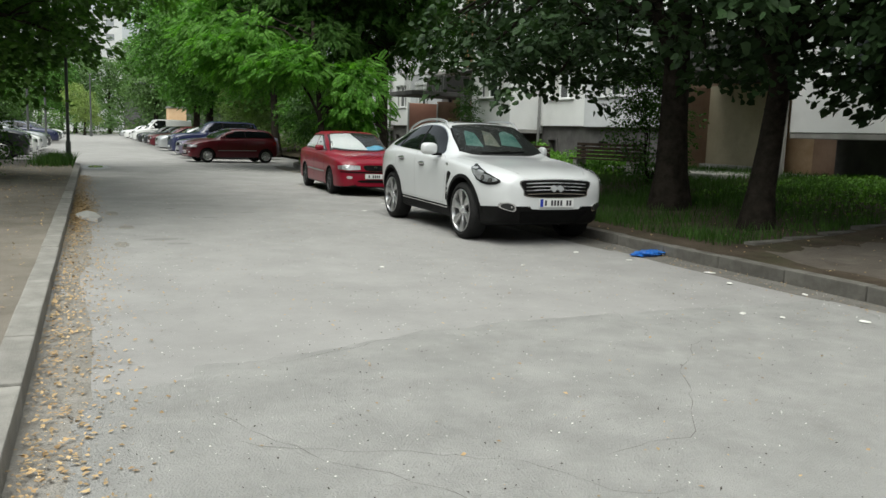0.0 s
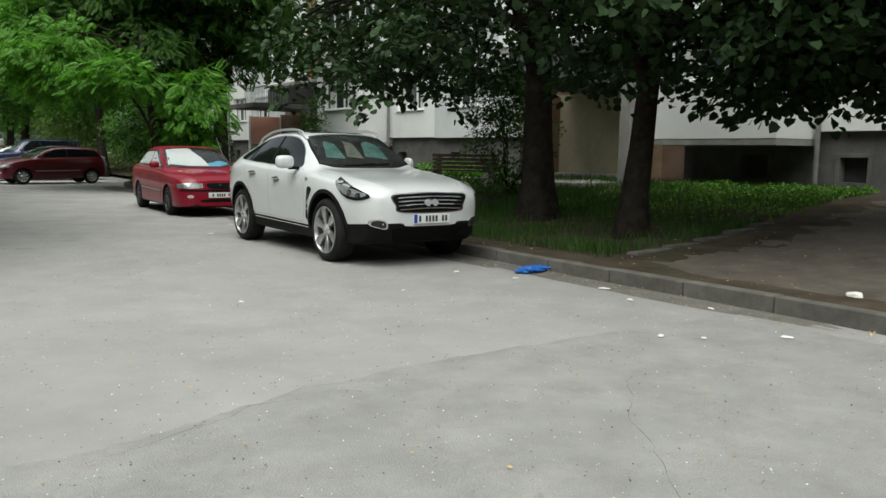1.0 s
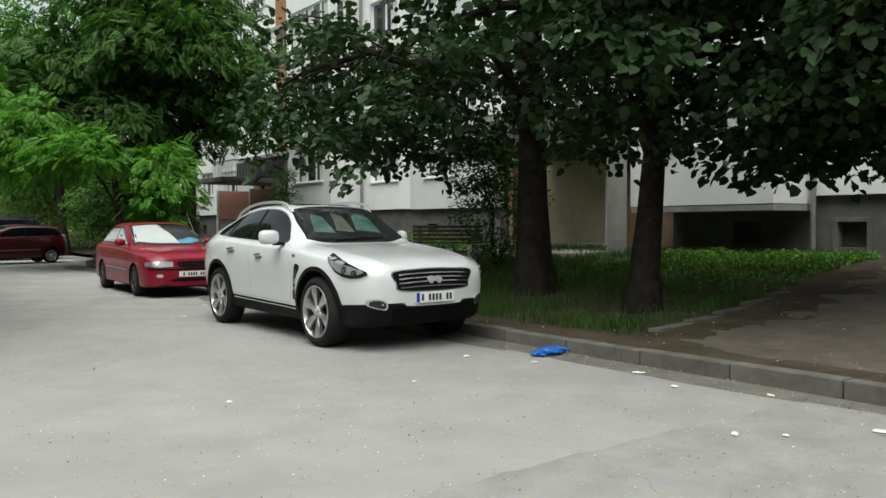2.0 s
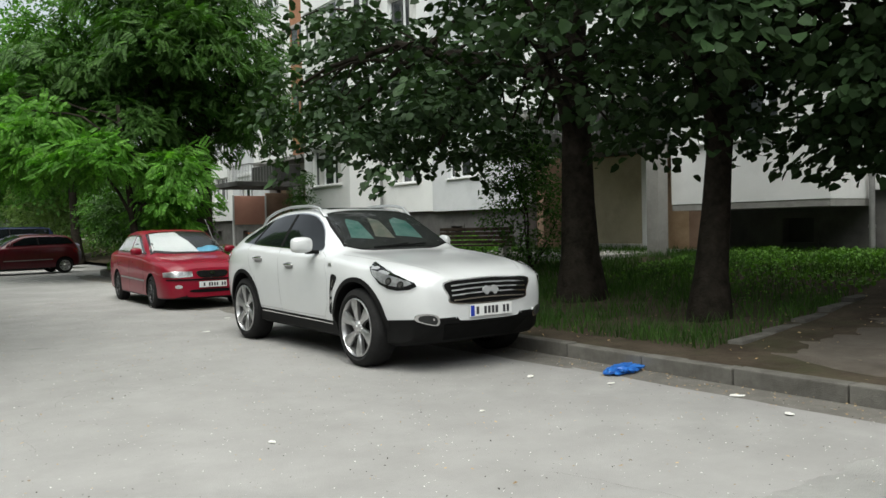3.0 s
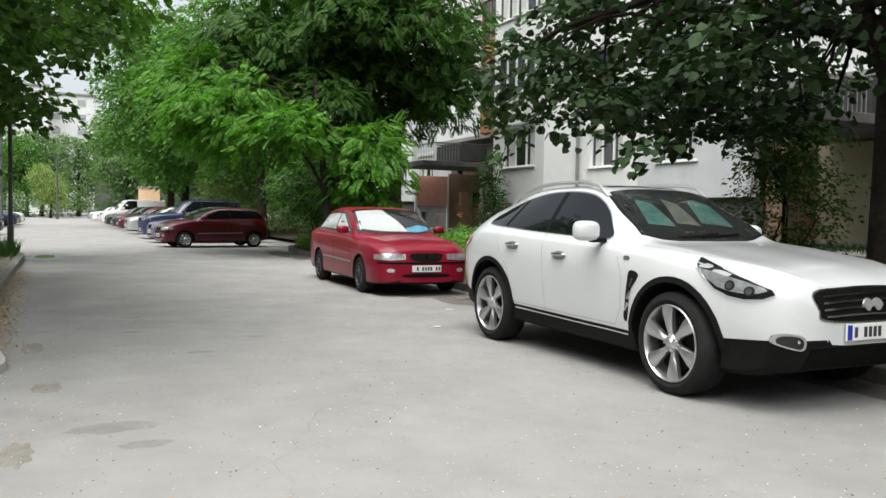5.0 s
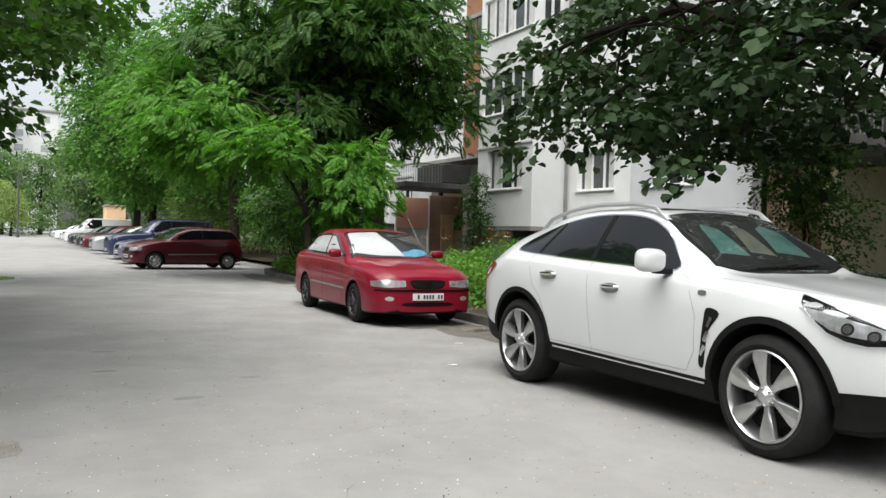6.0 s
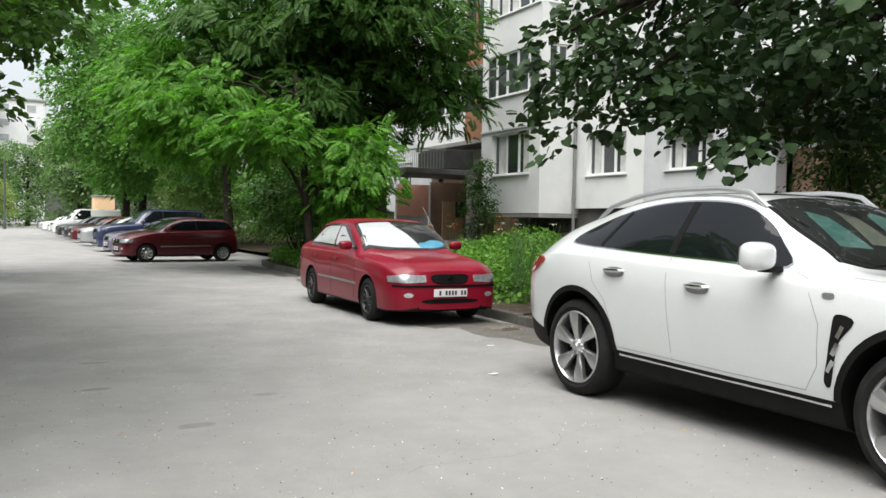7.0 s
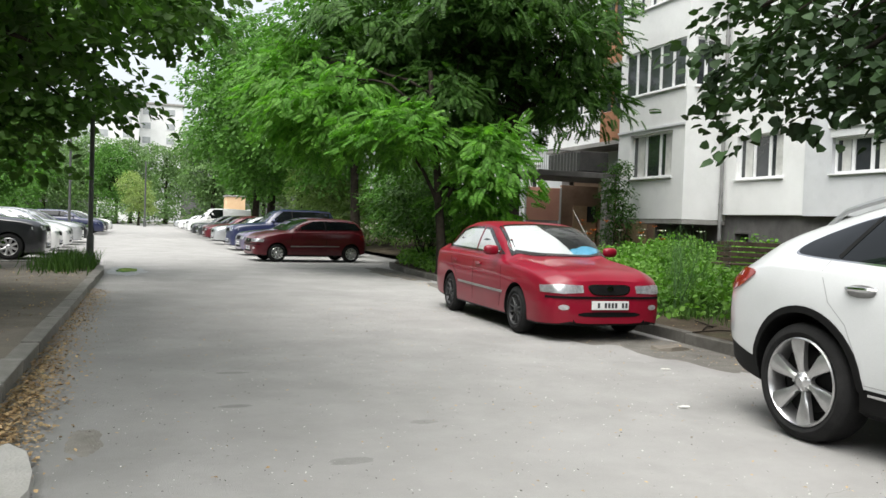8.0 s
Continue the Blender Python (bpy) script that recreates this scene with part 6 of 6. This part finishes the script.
def fennel(m, label, seed, h=1.15):
    r = np.random.default_rng(seed)
    t = thing("fennel_plant", m, label, "plant")
    bm = bmesh.new()
    pts = []
    for k in range(9):
        e = (r.normal(0, 0.22), r.normal(0, 0.22), h * r.uniform(0.75, 1.1))
        path = limb_path(r, (r.normal(0, 0.05), r.normal(0, 0.05), -0.03), e, 6, 0.1)
        tube(bm, path, [0.008, 0.007, 0.006, 0.005, 0.004, 0.003, 0.002], 5)
        for q in path[2:]:
            for _ in range(16):
                pts.append(np.array(q) + r.normal(0, 0.10, 3))
    tagged(part("woody_base", bm, "fennel", t), kind="stuff")
    blades("fronds", np.array(pts), 0.16, 0.0028, "fennel", "", r, t)
    return t


fennel(pose(3.35, 8.9, garden_z(3.35, 8.9)), "tall feathery green fennel at the bed's edge", 3, 1.05)


def iris(m, seed):
    r = np.random.default_rng(seed)
    t = thing("iris_clump", m, "upright sword-leaved iris clump in the flower bed", "plant", "iris clumps")
    blades("leaves", np.stack([r.normal(0, 0.12, 60), r.normal(0, 0.12, 60), np.full(60, -0.02)], 1), 0.6, 0.016, "herb", "", r, t)
    return t


for k, (x, y) in enumerate(((4.7, 9.9), (5.3, 10.6), (5.0, 11.6), (6.2, 12.2))):
    iris(pose(x, y, garden_z(x, y)), 60 + k)


def lily(m, petal, seed, h):
    r = random.Random(seed)
    t = thing("lily_flower", m, "orange day lily on a thin stem" if petal == "petal" else "small white flower on a thin stem", "flower", "day lilies" if petal == "petal" else "white flowers")
    part("stem", tube(bmesh.new(), [(0, 0, -0.03), (0.03, 0.01, h * 0.6), (0.04, 0.03, h)], [0.006, 0.005, 0.004], 5), "fennel", t)
    bm = bmesh.new()
    for k in range(6):
        a = k * math.pi / 3 + r.uniform(-0.1, 0.1)
        c, s = math.cos(a), math.sin(a)
        rows = [(0.0, 0.012, 0.0), (0.05, 0.028, 0.05), (0.10, 0.020, 0.055), (0.12, 0.004, 0.035)]
        prev = None
        for d, w, z in rows:
            q = [bm.verts.new((0.04 + d * c - u * w * s, 0.03 + d * s + u * w * c, h + z)) for u in (-1, 1)]
            if prev:
                bm.faces.new((prev[0], prev[1], q[1], q[0]))
            prev = q
    part("petals", bm, petal, t, smooth=True)
    return t


for k in range(16):
    x, y = rng.uniform(6.0, 10.0), rng.uniform(15.0, 20.8)
    lily(pose(x, y, garden_z(x, y), 0, 0, rng.uniform(0, 360)), "petal" if k % 3 else "petal_white", k, rng.uniform(0.75, 1.1))


# ---------------------------------------------------------------- garden furniture
def bench(m, label, length=2.0):
    t = thing("slatted_bench", m, label, "bench", "garden benches")
    for x in (-length / 2 + 0.18, length / 2 - 0.18):
        bm = boxes((x - 0.06, x + 0.06, -0.22, 0.22, -0.08, 0.40), (x - 0.06, x + 0.06, 0.20, 0.30, -0.08, 0.85), bevel=0.012)
        part("concrete_foot", bm, "concrete", t, "pale concrete foot")
    for k in range(4):
        part("back_slat", boxes((-length / 2, length / 2, 0.165, 0.197, 0.46 + 0.105 * k, 0.54 + 0.105 * k), bevel=0.006), "bench_wood", t)
    for k in range(4):
        part("seat_slat", boxes((-length / 2, length / 2, -0.24 + 0.105 * k, -0.155 + 0.105 * k, 0.403, 0.438), bevel=0.006), "bench_wood", t)
    return t


bench(pose(6.9, 11.2, garden_z(6.9, 11.2), 0, 0, -63), "dark slatted wooden bench on concrete feet")
bench(pose(8.2, 8.6, garden_z(8.2, 8.6), 0, 0, -63), "dark slatted wooden bench on concrete feet")

# ---------------------------------------------------------------- posts and distance
def post(m, h, r, label):
    t = thing("street_post", m, label, "post", "street posts")
    part("pole", tube(bmesh.new(), [(0, 0, -0.1), (0, 0, h * 0.5), (0, 0, h)], [r, r * 0.9, r * 0.75], 12), "grey_post", t, smooth=True)
    part("base_collar", tube(bmesh.new(), [(0, 0, -0.1), (0, 0, 0.7), (0, 0, 0.74)], [r * 1.5, r * 1.45, r * 1.1], 12), "grey_post", t, smooth=True)
    return t


post(pose(-5.42, 19.3, 0.1), 7.0, 0.055, "dark grey steel street post at the kerb's end")
post(pose(-8.5, 50, 0), 7.5, 0.075, "pale steel street post in the car park")
post(pose(-7.5, 51, 0), 7.0, 0.075, "pale steel street post in the car park")
post(pose(-4.7, 92, 0), 7.0, 0.10, "pale steel street post in the car park")


def far_block(m, lx, ly, floors, label, mat="grey_wall"):
    t = thing("distant_block", m, label, "building", "distant buildings")
    h = floors * 2.8 + 0.5
    part("wall", boxes((-lx / 2, lx / 2, 0, ly, -0.2, h), bevel=0.05), mat, t)
    part("roof", boxes((-lx / 2 - 0.3, lx / 2 + 0.3, -0.3, ly + 0.3, h + 0.004, h + 0.4), bevel=0.05), "old_wall", t)
    n = int(lx / 3.2)
    for i in range(n):
        for k in range(floors):
            x = -lx / 2 + (i + 0.5) * lx / n
            w = part("window", boxes((x - 0.85, x + 0.85, -0.06, -0.004, k * 2.8 + 1.2, k * 2.8 + 2.6)), "pvc", t)
            part("pane", boxes((x - 0.75, x + 0.75, -0.08, -0.063, k * 2.8 + 1.3, k * 2.8 + 2.5)), "haze_pane", w)
    return t


far_block(pose(-3.0, 170, 0), 9, 12, 8, "pale distant apartment block beyond the trees", "white_wall")
far_block(pose(-10.5, 160, 0), 8, 12, 8, "pale distant apartment block beyond the car park", "white_wall")
# Made-up block that carries an orange-lit patch between the trees
t = thing("yellow_kiosk", pose(3.1, 75, 0), "low block standing for an orange-lit patch among the trees", "building")
part("wall", boxes((-0.75, 0.9, 0, 3, -0.1, 3.2), bevel=0.03), "orange_lit_wall", t)
part("roof", boxes((-0.85, 1.0, -0.1, 3.1, 3.204, 3.35), bevel=0.03), "old_wall", t)

# ---------------------------------------------------------------- litter, cracks, fallen leaves
bag = thing("plastic_bag", pose(1.74, -1.97, 0.0, 0, 0, 15), "crumpled bright blue plastic bag by the kerb", "bag")
bm = bmesh.new()
bmesh.ops.create_icosphere(bm, subdivisions=4, radius=1.0)
for v in bm.verts:
    k = 1 + 0.35 * noise.noise(v.co * 2.3) + 0.18 * noise.noise(v.co * 6)
    crease = 0.016 * noise.noise(Vector((v.co.x * 5, v.co.y * 9, 1.0)))
    v.co = Vector((v.co.x * 0.26 * k, v.co.y * 0.13 * k, max(0.004, 0.030 + v.co.z * 0.034 * k + crease)))
part("film", bm, "blue_bag", bag, smooth=True)
bm = bmesh.new()
tube(bm, [(0.22, 0, 0.02), (0.30, 0.04, 0.03), (0.34, 0.0, 0.015), (0.28, -0.03, 0.02)], 0.012, 6)
part("handle_loop", bm, "blue_bag", bag, smooth=True)


def scrap(name, m, size, material, label, category, seed, thick=0.006, group=""):
    """A crumpled flat scrap lying on the ground."""
    r = random.Random(seed)
    bm = bmesh.new()
    n = 9
    ring = []
    for k in range(n):
        a = 2 * math.pi * k / n
        q = r.uniform(0.6, 1.15)
        ring.append((size[0] / 2 * q * math.cos(a), size[1] / 2 * q * math.sin(a)))
    lo = [bm.verts.new((x, y, 0.0)) for x, y in ring]
    hi = [bm.verts.new((x * 0.93, y * 0.93, thick * r.uniform(0.5, 1.6))) for x, y in ring]
    top = bm.verts.new((0, 0, thick * 1.3))
    for k in range(n):
        j = (k + 1) % n
        bm.faces.new((lo[k], lo[j], hi[j], hi[k]))
        bm.faces.new((hi[k], hi[j], top))
    bm.faces.new(lo[::-1])
    ob = part(name, bm, material)
    ob.matrix_world = m
    return tagged(ob, label, category, group)


for k, (x, y, s) in enumerate(((-0.16, 3.9, 0.10), (0.34, -5.12, 0.10), (0.55, -5.35, 0.06), (1.13, -5.66, 0.12), (0.72, 5.4, 0.10), (-0.3, -2.4, 0.06), (1.3, -3.9, 0.10), (-1.9, -2.2, 0.08), (1.55, -3.3, 0.14), (1.2, -2.3, 0.08), (0.9, -1.6, 0.10), (1.6, -4.6, 0.09))):
    scrap("paper_scrap", pose(x, y, 0.008, 0, 0, 40 * k), (s, s * 0.6), "paper", "small torn scrap of white paper on the asphalt", "litter", 70 + k, group="paper scraps")
scrap("paper_wad", pose(2.68, -5.3, 0.135, 0, 0, 80), (0.24, 0.12), "paper", "crumpled white paper on the path edge", "litter", 90, 0.025)
scrap("concrete_slab", pose(1.62, 6.6, 0.0, 0, 0, 10), (0.50, 0.34), "pavement", "broken flat concrete slab lying against the kerb", "rubble", 91, 0.035)
scrap("concrete_patch", pose(-4.78, 3.1, 0.0, 0, 0, 8), (0.36, 1.2), "concrete", "pale broken concrete lump beside the kerb", "rubble", 92, 0.045)
for k, (x, y, l) in enumerate(((2.55, 6.9, 0.8), (2.7, 7.3, 0.6), (2.9, 7.7, 0.7), (3.3, 6.6, 0.9))):
    st = thing("fallen_stick", pose(x, y, 0.012 if x < 2 else garden_z(x, y) + 0.015, 0, 0, 37 * k), "thin dry broken stick on the ground", "stick", "fallen sticks")
    part("wood", tube(bmesh.new(), [(-l / 2, 0, 0), (0, 0.03, 0.015), (l / 2, -0.02, 0)], [0.012, 0.010, 0.005], 6), "bark", st)


def fallen(name, n, place, size, label, material="dry_leaf"):
    p = np.array([place() for _ in range(n)])
    o = rng.normal(0, 1, (n, 3)) * np.array([1, 1, 0.05])
    v, f = leaf_shape("small")
    a = rng.uniform(0, 2 * math.pi, n)
    ca, sa = np.cos(a), np.sin(a)
    z0 = np.zeros(n)
    rot = np.stack([np.stack([ca, -sa, z0], 1), np.stack([sa, ca, z0], 1), np.stack([rng.normal(0, 0.25, n), rng.normal(0, 0.25, n), np.ones(n)], 1)], 1)
    s = size * rng.uniform(0.5, 1.4, n)
    out = np.einsum("nij,kj->nki", rot, v) * s[:, None, None] + p[:, None, :]
    ff = (f[None] + (np.arange(n) * len(v))[:, None, None]).reshape(-1, 3)
    return tagged(soup(name, out.reshape(-1, 3), ff, material), label, "leaf litter", kind="stuff")


def gutter_west():
    y = rng.uniform(-13, 14)
    d = abs(rng.normal(0, 0.20)) * (1.2 if y < 0 else 0.8)
    return (-5.05 + d, y, 0.012 + 0.03 * math.exp(-d * 8))


fallen("fallen_leaves", 7500, gutter_west, 0.028, "yellow brown dry leaves heaped along the kerb")
fallen("leaf_heap", 2600, lambda: (-5.02 + abs(rng.normal(0, 0.16)), rng.normal(4.4, 1.5), 0.012 + 0.03 * rng.uniform()), 0.034, "heaped pale yellow dry leaves beside the kerb")
fallen("scattered_leaves", 1600, lambda: (rng.uniform(-4.9, 1.8), rng.uniform(-10, 12), 0.012), 0.022, "scattered dry leaf scraps on the asphalt")
fallen("pavement_leaves", 2600, lambda: (rng.uniform(-8, -5.3), rng.uniform(-10, 18), 0.145), 0.035, "dry leaves strewn over the pavement")
fallen("gutter_leaves", 1000, lambda: (kerb_x(0) - abs(rng.normal(0, 0.28)), rng.uniform(-10, 20), 0.012), 0.028, "dry leaf scraps along the shaded kerb")
fallen("path_leaves", 1000, lambda: (lambda x, y: (x, y, garden_z(x, y) + 0.03))(rng.uniform(2.2, 9), rng.uniform(-9, 8.5)), 0.032, "dry leaf scraps on bare earth")

fallen("pale_grit", 5000, lambda: (rng.uniform(-5, 1.9), -11 + 22 * rng.uniform() ** 1.3, 0.011), 0.011, "pale grit scattered over the asphalt", "paper")
fallen("dark_grit", 5000, lambda: (rng.uniform(-5, 1.9), -11 + 22 * rng.uniform() ** 1.3, 0.011), 0.012, "dark grit scattered over the asphalt", "bark")


def crack(pts_seed, x, y, heading, steps, width):
    r = random.Random(pts_seed)
    pts, h0 = [], heading
    for _ in range(steps):
        pts.append((x, y))
        heading += r.uniform(-0.55, 0.55) - 0.35 * (heading - h0)
        s = r.uniform(0.06, 0.16)
        x += s * math.cos(heading)
        y += s * math.sin(heading)
    a, b = [], []
    for i, p in enumerate(pts):
        q, rr = pts[max(i - 1, 0)], pts[min(i + 1, len(pts) - 1)]
        d = Vector((rr[0] - q[0], rr[1] - q[1])).normalized()
        wd = 0.32 * width * r.uniform(0.2, 1.3) * (0.2 if i in (0, len(pts) - 1) else 1)
        a.append((p[0] - d.y * wd, p[1] + d.x * wd))
        b.append((p[0] + d.y * wd, p[1] - d.x * wd))
    return a, b


bm = bmesh.new()
for k, (x, y, hd, n, wd) in enumerate(((-4.2, -6.3, -1.4, 16, 0.007), (-4.15, -6.7, -0.5, 22, 0.006), (-3.9, -5.6, 0.1, 14, 0.006), (-2.6, -7.4, 0.5, 26, 0.006), (-1.0, -5.6, 1.4, 20, 0.005), (-3.2, -1.5, 1.2, 20, 0.005), (-2.2, 1.5, 0.3, 18, 0.005), (-3.8, 5.6, 1.3, 16, 0.006), (0.4, 5.9, 0.2, 12, 0.007), (-0.2, 4.9, 0.6, 10, 0.006), (-1.5, 8.5, 1.5, 24, 0.006))):
    a, b = crack(k, x, y, hd, n, wd)
    va = [bm.verts.new((p[0], p[1], 0.010 * hash2(p[0], p[1], 0.35) + 0.003 * hash2(p[0], p[1], 2.0) + 0.005)) for p in a]
    vb = [bm.verts.new((p[0], p[1], 0.010 * hash2(p[0], p[1], 0.35) + 0.003 * hash2(p[0], p[1], 2.0) + 0.005)) for p in b]
    for i in range(len(va) - 1):
        bm.faces.new((va[i], vb[i], vb[i + 1], va[i + 1]))
tagged(part("road_cracks", bm, "asphalt_dark"), "thin dark cracks in the worn asphalt", "cracks", kind="stuff")


def stain(name, x, y, rx, ry, material, label, seed):
    """A thin worn patch, film of dirt or painted shade on the asphalt, with a ragged edge."""
    bm = bmesh.new()
    n = 60
    ring = []
    for k in range(n):
        a = 2 * math.pi * k / n
        q = 1 + 0.30 * noise.noise(Vector((2 * math.cos(a), 2 * math.sin(a), seed))) + 0.12 * noise.noise(Vector((7 * math.cos(a), 7 * math.sin(a), seed)))
        px, py = x + rx * q * math.cos(a), y + ry * q * math.sin(a)
        ring.append((px, py))
    rings = []
    for s in (1.0, 0.66, 0.33):
        rings.append([bm.verts.new((x + (p[0] - x) * s, y + (p[1] - y) * s, 0.010 * hash2(x + (p[0] - x) * s, y + (p[1] - y) * s, 0.35) + 0.003 * hash2(x + (p[0] - x) * s, y + (p[1] - y) * s, 2.0) + (0.004 if s < 1 else 0.0005))) for p in ring])
    for p, q in zip(rings, rings[1:]):
        for k in range(n):
            j = (k + 1) % n
            bm.faces.new((p[k], p[j], q[j], q[k]))
    bm.faces.new(rings[-1])
    return tagged(part(name, bm, material, smooth=True), label, "patch", kind="structure")


M["dirt_film"] = surf("dirt_film", (0.105, 0.098, 0.086), (0.165, 0.155, 0.138), 4, 0.95, 0.6, 120)
M["dust_film"] = surf("dust_film", (0.19, 0.178, 0.156), (0.265, 0.252, 0.228), 5, 0.97, 0.8, 70, stain=(0.14, 0.13, 0.11), stain_scale=3.0)
M["pot_dark"] = surf("worn_asphalt", (0.19, 0.188, 0.179), (0.25, 0.247, 0.237), 5, 0.95, 0.6, 120)
# Last two patches paint the shade under the red saloon; the rest is dirt
for k, (x, y, rx, ry) in enumerate(((1.72, 1.0, 0.30, 3.4), (1.75, -3.2, 0.22, 2.6), (1.6, 6.6, 0.5, 1.6), (1.9, 12.5, 0.45, 3.8), (2.2, 19.5, 0.6, 2.6), (1.2, 9.6, 0.75, 2.2), (1.1, 8.0, 0.55, 1.0))):
    stain("dirt_film", x, y, rx, ry, "dirt_film", "dark film, dirt washed against the kerb and painted shade under the saloon", 20 + k)
for k, (x, y, rx, ry) in enumerate(((-4.92, 1.5, 0.17, 4.0), (-4.92, -6.5, 0.18, 4.5), (-4.30, 1.9, 0.10, 0.22), (-4.42, 0.1, 0.09, 0.25), (-4.45, 3.8, 0.10, 0.30))):
    stain("dust_film", x, y, rx, ry, "dust_film", "brown dust and broken asphalt along the kerb", 60 + k)
for k, (x, y, rx, ry) in enumerate(((-3.9, 0.5, 0.28, 0.13), (-3.75, 0.05, 0.15, 0.08), (-3.0, 3.1, 0.13, 0.07), (-3.5, 4.6, 0.12, 0.05), (-3.4, 5.9, 0.14, 0.05), (-2.3, 3.9, 0.10, 0.06))):
    stain("worn_patch", x, y, rx, ry, "pot_dark", "small dark worn hollow in the asphalt", 40 + k)
M["wet"] = surf("wet_asphalt", (0.05, 0.05, 0.048), (0.08, 0.078, 0.074), 6, 0.30, 0.2, 120)
M["puddle"] = surf("standing_water", (0.020, 0.020, 0.018), (0.030, 0.030, 0.027), 2, 0.03, 0.0, 20)
stain("wet_patch", -4.62, 19.3, 0.42, 1.5, "wet", "dark wet asphalt round a puddle", 81)
puddle = stain("puddle", -4.62, 19.5, 0.24, 0.8, "puddle", "small shallow puddle by the kerb's end", 82)
puddle.location.z = 0.004
